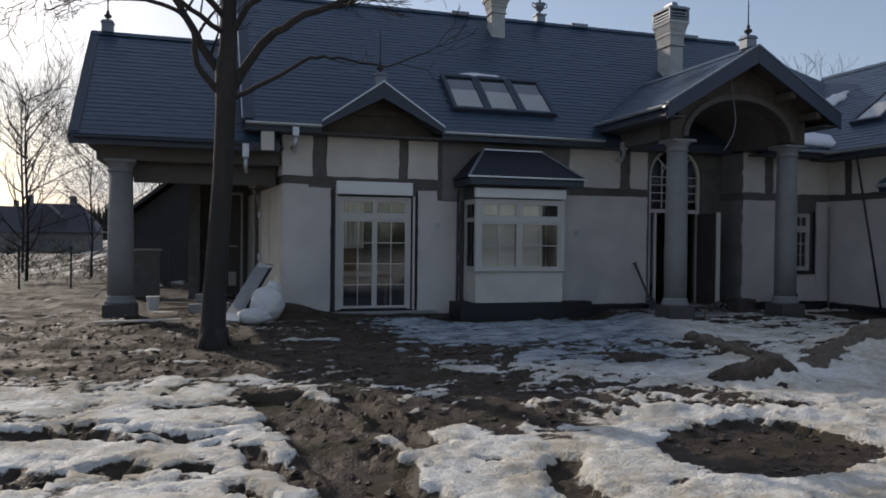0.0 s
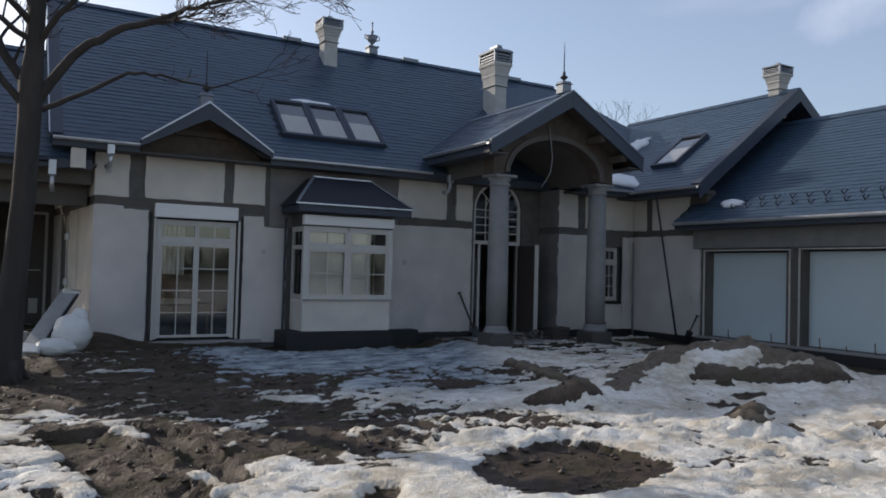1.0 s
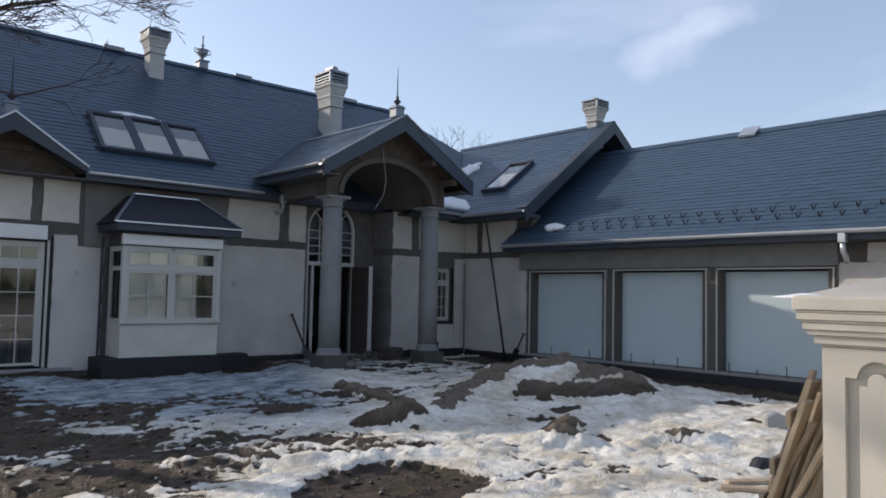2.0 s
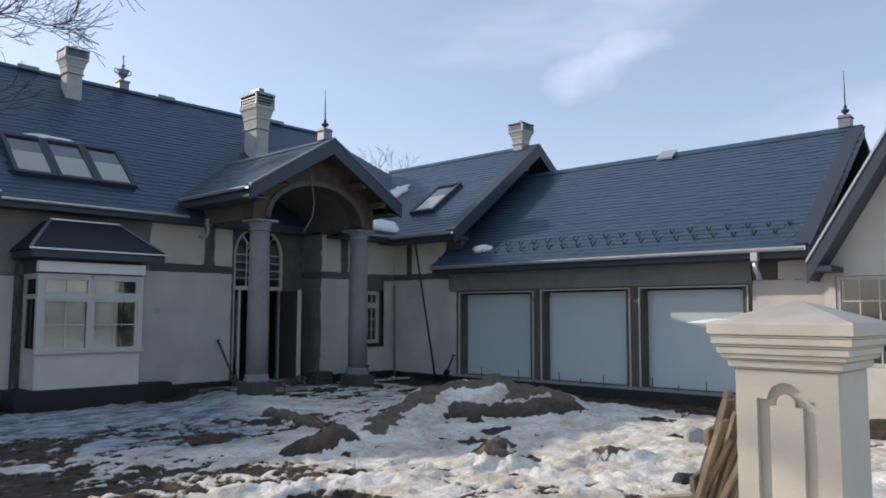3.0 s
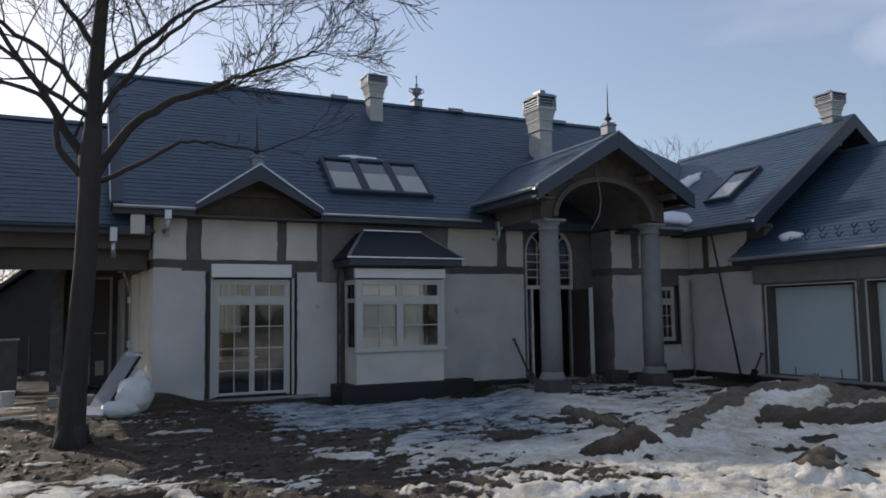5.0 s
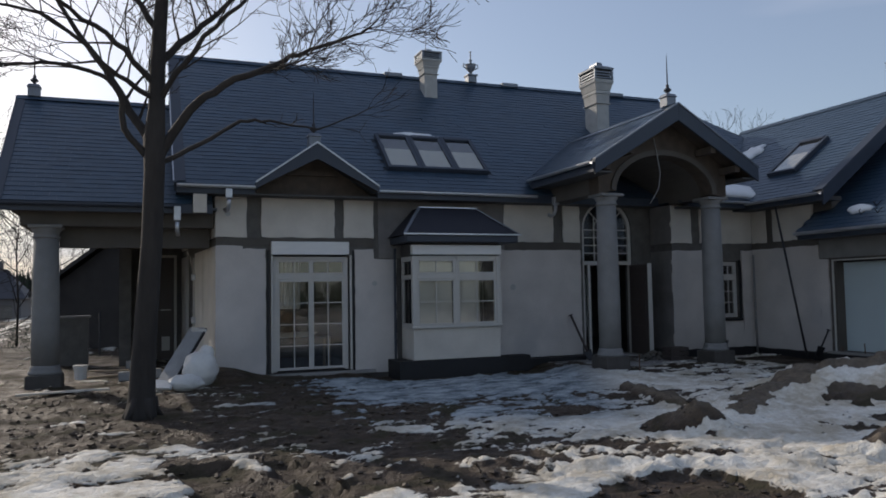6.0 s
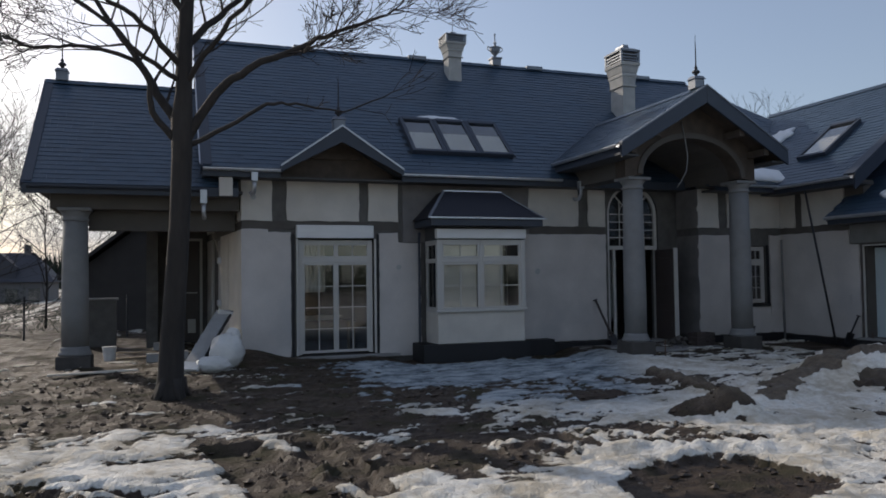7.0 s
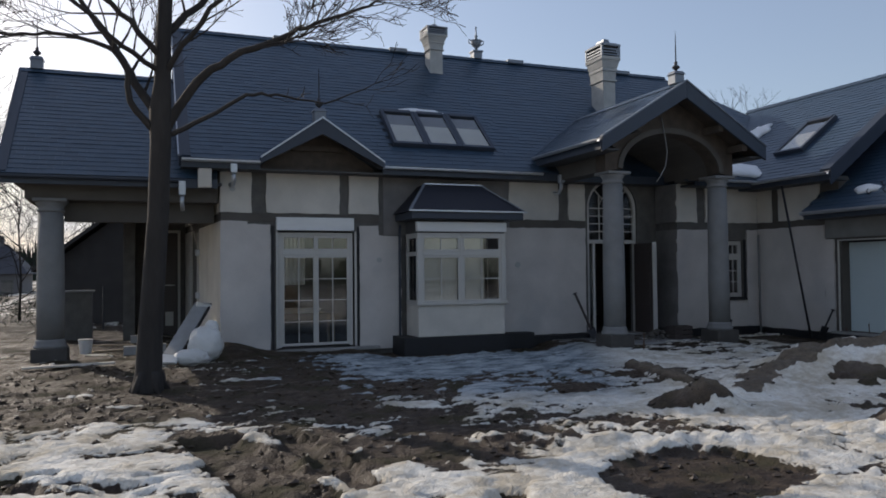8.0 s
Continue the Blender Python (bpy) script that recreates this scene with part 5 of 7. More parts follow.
def french_door():
    d = thing("door_1", (0.93, WALL_Y, 0.1), "white two-leaf french door with glazing bars under a shutter box", "door", "structure")
    x0, x1, z0, z1, y = 0.06, 1.80, 0.13, 2.76, WALL_Y + 0.02
    part("door_frame", Shape().box(x0, x0 + 0.08, y, y + 0.09, z0, z1).box(x1 - 0.08, x1, y, y + 0.09, z0, z1).box(x0 + 0.08, x1 - 0.08, y, y + 0.09, z1 - 0.07, z1).box(x0 + 0.08, x1 - 0.08, y, y + 0.09, 2.24, 2.34), PVC, d, bevel=0.008)
    xm = (x0 + x1) / 2
    for a, b in ((x0 + 0.08, xm), (xm, x1 - 0.08)):
        glazing(d, a, b, 0.16, 2.24, y + 0.005, 2, 4, 0.06)
        glazing(d, a, b, 2.34, 2.69, y + 0.005, 2, 1, 0.05)
    part("shutter_box", Shape().box(0.0, 1.80, WALL_Y - 0.14, WALL_Y + 0.02, 2.80, 3.10), SHUTTER, d, "white roller shutter box", bevel=0.012)
    for x in (0.0, 1.83):
        part("guide_rail", Shape().box(x, x + 0.045, WALL_Y - 0.07, WALL_Y + 0.01, 0.12, 2.79), PVC, d, bevel=0.005)
    for x in (-0.09, 1.90):
        part("open_joint", Shape().box(x, x + 0.05, WALL_Y - 0.03, WALL_Y - 0.003, 0.1, 2.9), BITUMEN, d)
    part("sill", Shape().box(-0.12, 2.4, WALL_Y - 0.22, WALL_Y + 0.02, 0.03, 0.10), CONCRETE, d, "pale concrete threshold", bevel=0.01)
    part("handle", Shape().box(xm - 0.015, xm + 0.015, y - 0.05, y, 1.10, 1.26), PVC, d)
    # what stands behind the glass
    c = thing("curtain", (0.6, 18.0, 1.9), "pale translucent curtain gathered behind the french door", "curtain")
    s = Shape()
    pts = [(0.15 + 0.030 * k, 17.95 + 0.04 * math.sin(k * 1.9)) for k in range(22)]
    s.add([(x, yy, z) for x, yy in pts for z in (1.55, 2.75)], [(2 * k, 2 * k + 2, 2 * k + 3, 2 * k + 1) for k in range(21)])
    s.add([(x, yy + 0.006, z) for x, yy in pts for z in (1.55, 2.75)], [(2 * k + 1, 2 * k + 3, 2 * k + 2, 2 * k) for k in range(21)])
    part("cloth", s, BLIND, c, smooth=True)
    t = thing("work_table", (0.9, 19.0, 0.07), "dark table with pale boards stacked behind the french door", "table")
    part("table_top", Shape().box(0.2, 1.7, 18.6, 19.3, 0.80, 0.84), WOODDARK, t, bevel=0.006)
    for x in (0.28, 1.62):
        for yy in (18.68, 19.22):
            part("leg", Shape().box(x - 0.03, x + 0.03, yy - 0.03, yy + 0.03, 0.07, 0.80), WOOD, t)
    b = Shape()
    for k in range(4):
        b.box(0.3 + 0.05 * k, 1.2 + 0.04 * k, 18.62, 19.1, 0.842 + 0.03 * k, 0.866 + 0.03 * k)
    single("board_stack", b, BLIND, "stack of pale boards lying on the work table", "boards")


def bay_window():
    b = thing("bay_window", (4.2, 16.445, 0.3), "projecting white bay window with its own small slate roof", "bay window", "structure")
    x0, x1, y = 3.08, 5.33, 16.445
    part("apron", Shape().box(x0 + 0.02, x1 - 0.02, y + 0.04, WALL_Y - 0.05, 0.32, 1.05), PANEL, b, "pale render apron under the window", bevel=0.012)
    part("plinth", Shape().box(2.75, x1 + 0.1, y + 0.02, WALL_Y - 0.05, -0.25, 0.315), BITUMEN, b, "black bitumen coated plinth")
    part("head", Shape().box(x0 + 0.02, x1 - 0.02, y + 0.05, WALL_Y - 0.05, 2.73, 3.15), SOFFIT, b)
    part("sill", Shape().box(x0 - 0.03, x1 + 0.03, y - 0.04, y + 0.05, 1.05, 1.115), PVC, b, bevel=0.01)
    part("corner_post", Shape().box(x0, x0 + 0.12, y, y + 0.12, 1.115, 2.73), PVC, b, bevel=0.008)
    part("corner_post", Shape().box(x1 - 0.12, x1, y, y + 0.12, 1.115, 2.73), PVC, b, bevel=0.008)
    part("mullion", Shape().box(4.15, 4.21, y + 0.01, y + 0.10, 1.115, 2.73), PVC, b, bevel=0.008)
    part("transom", Shape().box(x0 + 0.12, 4.15, y + 0.01, y + 0.10, 2.20, 2.30).box(4.21, x1 - 0.12, y + 0.01, y + 0.10, 2.20, 2.30), PVC, b, bevel=0.008)
    part("top_rail", Shape().box(x0 + 0.12, x1 - 0.12, y + 0.01, y + 0.10, 2.66, 2.73), PVC, b)
    for a, c in ((x0 + 0.12, 4.15), (4.21, x1 - 0.12)):
        glazing(b, a, c, 1.115, 2.20, y + 0.02, 2, 2, 0.05)
        glazing(b, a, c, 2.30, 2.66, y + 0.02, 2, 1, 0.05)
    for xs in (x0 + 0.02, x1 - 0.08):
        part("side_frame", Shape().box(xs, xs + 0.06, y + 0.12, WALL_Y - 0.05, 1.05, 1.16).box(xs, xs + 0.06, y + 0.12, WALL_Y - 0.05, 2.62, 2.73).box(xs, xs + 0.06, WALL_Y - 0.16, WALL_Y - 0.05, 1.16, 2.62).box(xs, xs + 0.06, y + 0.12, WALL_Y - 0.16, 2.20, 2.30), PVC, b)
        p = part("side_pane", Shape().box(xs + 0.025, xs + 0.031, y + 0.12, WALL_Y - 0.16, 1.16, 2.62), GLASS, b)
        p.visible_shadow = False
    part("shutter_box", Shape().box(3.05, 5.32, y - 0.09, y + 0.06, 2.76, 2.985), SHUTTER, b, "white roller shutter box", bevel=0.012)
    part("eave_board", Shape().box(2.84, 5.66, 16.13, WALL_Y - 0.03, 3.04, 3.20), FASCIA, b, "dark blue eave box", bevel=0.01)
    part("roof_deck", Shape().add([(2.78, 16.08, 3.205), (5.70, 16.08, 3.205), (5.70, 17.37, 3.205), (2.78, 17.37, 3.205), (3.42, 16.85, 3.90), (4.88, 16.85, 3.90), (4.88, 17.37, 3.90), (3.42, 17.37, 3.90)],
                                   [(3, 2, 1, 0), (0, 1, 5, 4), (1, 2, 6, 5), (2, 3, 7, 6), (3, 0, 4, 7), (4, 5, 6, 7)]), BAYROOF, b, "smooth dark hipped roof", bevel=0.006)
    part("edge_trim", Shape().box(2.76, 5.72, 16.05, 16.085, 3.20, 3.235).beam((3.40, 16.84, 3.915), (4.90, 16.84, 3.915), 0.06, 0.03), GUTTER, b)
    for a, c in (((2.78, 16.08, 3.22), (3.42, 16.85, 3.92)), ((5.70, 16.08, 3.22), (4.88, 16.85, 3.92))):
        part("hip_trim", Shape().beam(a, c, 0.07, 0.025), LEAD, b)
    part("downpipe", Shape().tube([(2.93, 17.25, 2.95), (2.93, 17.30, 2.8), (2.93, 17.32, 0.2)], 0.03, 8), FASCIA, b)
    for k, (xa, xb, za, zb) in enumerate(((3.14, 4.10, 1.13, 2.19), (3.14, 4.10, 2.31, 2.65), (4.25, 4.72, 1.13, 2.19), (4.25, 4.72, 2.31, 2.65))):
        single("blind", Shape().box(xa, xb, y + 0.115, y + 0.121, za, zb), BLIND, "plain white blind drawn behind the bay window", "blind", group="blinds of the bay window")

    # Added dark folds that put the interior's darkness behind the right panes.
    for name, mat, x, lab in (("dark_side_folds", ROOMDARK, 5.20, "added dark folds standing for the unlit side of the bay"),):
        pts = [(x + 0.02 * math.sin(k * 1.7), 16.60 + 0.04 * k) for k in range(17)]
        s = Shape()
        s.add([(px, py, z) for px, py in pts for z in (1.10, 2.72)] + [(px + 0.008, py, z) for px, py in pts for z in (1.10, 2.72)],
              [(2 * k, 2 * k + 1, 2 * k + 3, 2 * k + 2) for k in range(16)] + [(34 + 2 * k, 34 + 2 * k + 2, 34 + 2 * k + 3, 34 + 2 * k + 1) for k in range(16)])
        single("curtain", s, mat, lab, "curtain", smooth=True)
    pts = [(4.74 + 0.006 * k, 16.66 + 0.03 * math.sin(k * 1.5)) for k in range(16)]
    s = Shape()
    s.add([(px + (0.03 if z < 2 else 0), py + d, z) for d in (0, 0.008) for px, py in pts for z in (1.10, 2.72)],
          [(2 * k, 2 * k + 2, 2 * k + 3, 2 * k + 1) for k in range(15)] + [(32 + 2 * k + 1, 32 + 2 * k + 3, 32 + 2 * k + 2, 32 + 2 * k) for k in range(15)])
    single("curtain", s, BLIND, "pale curtain gathered beside the drawn blind", "curtain", smooth=True)
    # Added dark panel that stands for the room's darkness behind the bay.
    part("back_panel", Shape().box(3.1, 5.2, WALL_Y + 0.42, WALL_Y + 0.46, 0.9, 2.9), ROOMDARK, thing("dark_backing", (4.2, WALL_Y + 0.44, 0.9), "added dark panel standing for the unlit room behind the bay", "dust sheet"))


def arched_entrance():
    d = thing("door_2", (9.0, WALL_Y, 0.1), "arched white entrance with fanlight above an open dark door", "door", "structure")
    x0, x1, z0, tr, sp = ARCH
    cx, r, y = (x0 + x1) / 2, (x1 - x0) / 2, WALL_Y + 0.06
    n = 20
    s = Shape()
    arc = [(math.cos(t), math.sin(t)) for t in np.linspace(0, math.pi, n + 1)]
    for (c0, s0), (c1, s1) in zip(arc, arc[1:]):
        s.slab([(cx + r * c0, y, sp + r * s0), (cx + r * c1, y, sp + r * s1), (cx + (r - 0.09) * c1, y, sp + (r - 0.09) * s1), (cx + (r - 0.09) * c0, y, sp + (r - 0.09) * s0)], (0, 0.08, 0))
    s.box(x0, x0 + 0.09, y, y + 0.08, tr, sp).box(x1 - 0.09, x1, y, y + 0.08, tr, sp).box(x0, x1, y, y + 0.08, tr - 0.08, tr + 0.02)
    s.box(x0, x0 + 0.08, y, y + 0.08, z0, tr - 0.08).box(x1 - 0.08, x1, y, y + 0.08, z0, tr - 0.08)
    part("arch_frame", s, PVC, d)
    for x in (cx - 0.36, cx, cx + 0.36):
        top = sp + math.sqrt(max(0, (r - 0.09) ** 2 - (x - cx) ** 2)) * (0.55 if abs(x - cx) > 0.1 else 1.0)
        part("glazing_bar", Shape().box(x - 0.013, x + 0.013, y + 0.02, y + 0.05, tr, top), PVC, d)
    for z in np.linspace(tr + 0.24, sp, 4):
        part("glazing_bar", Shape().box(x0 + 0.09, x1 - 0.09, y + 0.022, y + 0.048, z - 0.013, z + 0.013), PVC, d)
    for t in (math.pi * 0.25, math.pi * 0.5, math.pi * 0.75):
        part("fan_bar", Shape().beam((cx + 0.36 * math.cos(t), y + 0.035, sp + 0.36 * math.sin(t)), (cx + (r - 0.05) * math.cos(t), y + 0.035, sp + (r - 0.05) * math.sin(t)), 0.026, 0.03), PVC, d)
    part("fan_ring", Shape().tube([(cx + 0.36 * math.cos(t), y + 0.035, sp + 0.36 * math.sin(t)) for t in np.linspace(0, math.pi, 13)], 0.014, 6), PVC, d)
    p = part("pane", Shape().slab([(cx + (r - 0.09) * c, y + 0.034, sp + (r - 0.09) * q) for c, q in arc] + [(x0 + 0.09, y + 0.034, tr), (x1 - 0.09, y + 0.034, tr)], (0, 0.006, 0)), GLASS, d)
    p.visible_shadow = False
    part("side_post", Shape().box(x0 + 0.20, x0 + 0.27, y, y + 0.08, z0, tr - 0.08), PVC, d, bevel=0.005)
    sp_ = part("side_pane", Shape().box(x0 + 0.08, x0 + 0.20, y + 0.03, y + 0.036, z0, tr - 0.08), GLASS, d)
    sp_.visible_shadow = False
    leaf = part("open_leaf", Shape().box(9.72, 9.79, 16.62, WALL_Y + 0.05, 0.14, 2.53), WOODDARK, d, "dark wooden leaf standing open", bevel=0.008)
    part("leaf_edge", Shape().box(9.70, 9.82, 16.59, 16.618, 0.14, 2.55), PVC, leaf, "white leaf edge")
    for z in (0.35, 1.05, 1.75):
        part("leaf_panel", Shape().box(9.70, 9.719, 16.74, 17.28, z, z + 0.55), WOODDARK, leaf, bevel=0.006)
    part("threshold", Shape().box(x0 - 0.1, x1 + 0.1, WALL_Y - 0.2, WALL_Y + 0.3, 0.06, 0.13), CONCRETE, d, bevel=0.01)


def narrow_window():
    w = thing("window_1", (12.35, 16.5, 1.0), "narrow white window with small panes beside the entrance", "window", "structure")
    y = 16.56
    part("frame", Shape().box(12.08, 12.14, y, y + 0.08, 1.05, 2.58).box(12.56, 12.62, y, y + 0.08, 1.05, 2.58).box(12.14, 12.56, y, y + 0.08, 1.05, 1.11).box(12.14, 12.56, y, y + 0.08, 2.52, 2.58).box(12.14, 12.56, y, y + 0.08, 2.12, 2.19), PVC, w, bevel=0.006)
    glazing(w, 12.14, 12.56, 1.11, 2.12, y + 0.005, 2, 3, 0.05)
    glazing(w, 12.14, 12.56, 2.19, 2.52, y + 0.005, 2, 1, 0.05)
    part("sill", Shape().box(12.02, 12.68, 16.40, 16.55, 0.96, 1.03), BITUMEN, w, "dark unfinished sill strip", bevel=0.006)
    part("open_joint", Shape().box(12.64, 12.70, 16.45, 16.497, 1.03, 2.62), BITUMEN, w)


def garage_doors():
    for k, (a, b, top) in enumerate(((11.33, 13.82, 2.48), (8.58, 11.05, 2.50), (5.85, 8.30, 2.50))):
        d = thing("garage_door", (13.3, (a + b) / 2, 0.27), "closed smooth pale blue-grey sectional garage door", "garage door", "", "garage doors of the wing")
        x = 13.44
        part("door_leaf", Shape().box(x, x + 0.04, a + 0.12, b - 0.05, 0.272, top - 0.042), GARAGE, d, bevel=0.003)
        part("jamb", Shape().box(13.19, x + 0.05, b - 0.05, b, 0.27, top), PORCH, d)
        part("jamb", Shape().box(13.19, x + 0.05, a, a + 0.10, 0.27, top), PORCH, d)
        part("head_seal", Shape().box(x - 0.02, x + 0.04, a + 0.1, b - 0.05, top - 0.04, top), BITUMEN, d)
        part("edge_profile", Shape().box(13.13, 13.19, b, b + 0.03, 0.25, top + 0.03).box(13.13, 13.19, a - 0.03, a, 0.25, top + 0.03).box(13.13, 13.19, a, b, top, top + 0.03), PVC, d, "white corner bead round the opening", bevel=0.006)
        part("cable_loop", Shape().tube([(13.09, a - 0.12, top + 0.28), (13.08, a - 0.13, top - 0.15), (13.08, a - 0.07, top - 0.24), (13.09, a - 0.05, top - 0.12)], 0.012, 5), COLUMN, d)


main_walls()
french_door()
bay_window()
arched_entrance()
narrow_window()
garage_doors()


# ---- porch ----
PEDESTAL = material("dark_rough_pedestal", (0.075, 0.068, 0.062), 0.95, var=0.3, scale=4, bump=0.5)


def column(x, y, z0, z1, r, label):
    c = thing("column", (x, y, z0), label, "column", "", "stone columns")
    part("pedestal", Shape().box(x - r - 0.07, x + r + 0.07, y - r - 0.07, y + r + 0.07, z0, z0 + 0.32), PEDESTAL, c, "dark unfinished pedestal", bevel=0.02)
    part("base_ring", Shape().lathe((x, y, z0 + 0.32), [(r + 0.05, 0), (r + 0.065, 0.03), (r + 0.05, 0.07), (r + 0.025, 0.09), (r + 0.03, 0.13), (r + 0.005, 0.185)], 28), COLUMN, c, smooth=True)
    h = z1 - z0
    part("shaft", Shape().lathe((x, y, z0 + 0.5), [(r, 0), (r * 1.005, h * 0.25), (r * 0.97, h * 0.5), (r * 0.9, h - 0.78)], 32), COLUMN, c, smooth=True)
    part("capital", Shape().lathe((x, y, z1 - 0.28), [(r * 0.9, 0), (r * 0.9 + 0.03, 0.02), (r * 0.9 + 0.03, 0.05), (r * 0.9, 0.06), (r * 0.92, 0.12), (r + 0.035, 0.19), (r + 0.035, 0.21)], 28), COLUMN, c, smooth=True)
    part("abacus", Shape().box(x - r - 0.055, x + r + 0.055, y - r - 0.055, y + r + 0.055, z1 - 0.07, z1), COLUMN, c, bevel=0.012)
    return c


PX0, PX1, PCX, PTOP, PEAVE = 6.55, 11.17, 8.85, 6.13, 4.72


def porch():
    yf = 14.12
    column(7.38, 14.95, 0.02, 4.10, 0.25, "round grey cast stone column carrying the entrance porch")
    column(10.42, 14.95, 0.02, 4.10, 0.25, "round grey cast stone column carrying the entrance porch")
    p = thing("porch", (PCX, 15.5, 0), "gabled entrance porch with a barrel vault over two columns", "porch", "structure")
    part("floor_slab", Shape().box(6.95, 10.38, 15.35, WALL_Y - 0.06, -0.2, 0.05), CONCRETE, p, bevel=0.02)
    # front wall over the columns, with a flat arch
    cx, half, spring, crown = 8.90, 1.40, 4.16, 5.06
    arc = [(cx - half * math.cos(t), spring + (crown - spring) * math.sin(t)) for t in np.linspace(0, math.pi, 17)]
    front = [(7.06, 4.10)] + arc + [(10.74, 4.10), (10.74, 4.90), (PCX, 6.02), (7.06, 4.94)]
    # The wall's colour includes the shade under the porch gable.
    part("arch_wall", Shape().slab([(x, 14.75, z) for x, z in front], (0, 0.40, 0)), BRICKISH, p, "brown gable wall with porch shade in its colour")
    ring = Shape()
    for (xa, za), (xb, zb) in zip(arc, arc[1:]):
        da, db = Vector((xa - cx, 0, za - spring + 0.35)).normalized() * 0.13, Vector((xb - cx, 0, zb - spring + 0.35)).normalized() * 0.13
        ring.slab([(xa, 14.70, za), (xb, 14.70, zb), (xb + db.x, 14.70, zb + db.z), (xa + da.x, 14.70, za + da.z)], (0, 0.047, 0))
    part("arch_moulding", ring, PORCH, p, "grey moulded arch rim")
    vault = Shape()
    for (xa, za), (xb, zb) in zip(arc, arc[1:]):
        vault.slab([(xa, 15.15, za), (xb, 15.15, zb), (xb, WALL_Y - 0.05, zb), (xa, WALL_Y - 0.05, za)], (0, 0, 0.05))
    part("vault", vault, PORCH, p)
    part("side_beam", Shape().box(7.06, 7.48, 15.16, WALL_Y - 0.06, 4.11, 4.70).box(10.32, 10.74, 15.16, 16.44, 4.11, 4.70), PORCH, p)
    yb = 19.2
    for foot, name in ((PX0, "west_deck"), (PX1, "east_deck")):
        part(name, Shape().slab([(foot, yf, PEAVE), (PCX, yf, PTOP), (PCX, yb, PTOP), (foot, 17.4, PEAVE)], (0, 0, -0.10)), DECK, p)
        a, b = Vector((foot, yf - 0.04, PEAVE)), Vector((PCX, yf - 0.04, PTOP))
        part("bargeboard", Shape().slab([a + Vector((0, 0, -0.30)), b + Vector((0, 0, -0.36)), b + Vector((0, 0, 0.03)), a + Vector((0, 0, 0.03))], (0, 0.06, 0)), FASCIA, p, "broad dark blue bargeboard", bevel=0.008)
        part("rake_trim", Shape().slab([a + Vector((0, -0.02, 0.03)), b + Vector((0, -0.02, 0.03)), b + Vector((0, -0.02, 0.065)), a + Vector((0, -0.02, 0.065))], (0, 0.12, 0)), LEAD, p)
        part("rake_soffit", Shape().slab([a + Vector((0, 0.07, -0.16)), b + Vector((0, 0.07, -0.16)), b + Vector((0, 0.66, -0.16)), a + Vector((0, 0.66, -0.16))], (0, 0, 0.03)), BRICKISH, p)
        part("eave_fascia", Shape().box(foot - 0.02, foot + 0.02, yf, 17.1, PEAVE - 0.24, PEAVE - 0.02), FASCIA, p)
        inner = Shape().box(foot + 0.02, 7.05, yf + 0.05, 17.1, PEAVE - 0.24, PEAVE - 0.20) if foot < 9 else Shape().box(10.75, foot - 0.02, yf + 0.05, 15.85, PEAVE - 0.24, PEAVE - 0.20)
        part("eave_soffit", inner, SOFFIT, p)
    for x in (6.95, 7.6, 9.9, 10.6):
        zz = PEAVE + (PTOP - PEAVE) * (1 - abs(x - PCX) / (PX1 - PCX)) - 0.26
        part("purlin_end", Shape().box(x - 0.07, x + 0.07, yf + 0.06, 14.74, zz - 0.16, zz), BRICKISH, p)
    run, rise = PCX - PX0, PTOP - PEAVE
    lw = math.hypot(run, rise)
    upw = Vector((run, 0, rise)) / lw
    lay_tiles(p, (PX0, yb, PEAVE), (0, -1, 0), upw, yb - yf, lw, lambda a, b: yb - a > yf + 0.02 and slope(yb - a) < PEAVE + rise * b / lw + 0.2, singles=200, near=lambda a, b: True)
    upe = Vector((-run, 0, rise)) / lw
    lay_tiles(p, (PX1, yf, PEAVE), (0, 1, 0), upe, yb - yf, lw, lambda a, b: yf + a > yf + 0.02 and slope(yf + a) < PEAVE + rise * b / lw + 0.2)
    for y in np.arange(yf, yb - 0.6, 0.42):
        part("ridge_cap", Shape().slab([(PCX - 0.16, y, PTOP - 0.05), (PCX - 0.05, y, PTOP + 0.05), (PCX + 0.05, y, PTOP + 0.05), (PCX + 0.16, y, PTOP - 0.05)], (0, 0.43, 0.005)), SLATE_ONE, p)
    gutter_run("gutter", (PX0 - 0.09, 17.1, PEAVE - 0.03), (PX0 - 0.09, yf, PEAVE - 0.03), "galvanised gutter along the porch eave")
    finial((PCX, 14.45, PTOP + 0.03), 0.75, "spiked metal finial at the porch gable top")
    cable = Shape().tube([(8.60, 14.70, 5.45), (8.64, 14.64, 5.0), (8.69, 14.62, 4.6), (8.64, 14.63, 4.25), (8.50, 14.66, 4.0), (8.42, 14.68, 3.88)], 0.014, 6)
    single("hanging_cable", cable, COLUMN, "loose grey cable hanging under the porch gable", "cable", smooth=True)
    # low roof joining porch and wing
    j = thing("link_roof", (11.8, 15.9, 4.2), "low slate roof between porch and wing", "roof", "structure")
    part("deck", Shape().slab([(10.3, 15.9, 4.2), (13.3, 15.9, 4.2), (13.3, 17.85, 5.2), (10.3, 17.85, 5.2)], (0, 0, -0.12)), DECK, j)
    upj = Vector((0, 1.95, 1.0)).normalized()
    lay_tiles(j, (10.3, 15.9, 4.2), (1, 0, 0), upj, 3.0, 2.19, lambda a, b: 0 < a < 3.0)
    part("soffit", Shape().box(10.52, 13.15, 15.95, 16.48, 4.0, 4.05), SOFFIT, j)
    part("fascia", Shape().box(10.52, 12.4, 15.88, 15.92, 4.0, 4.19), FASCIA, j)
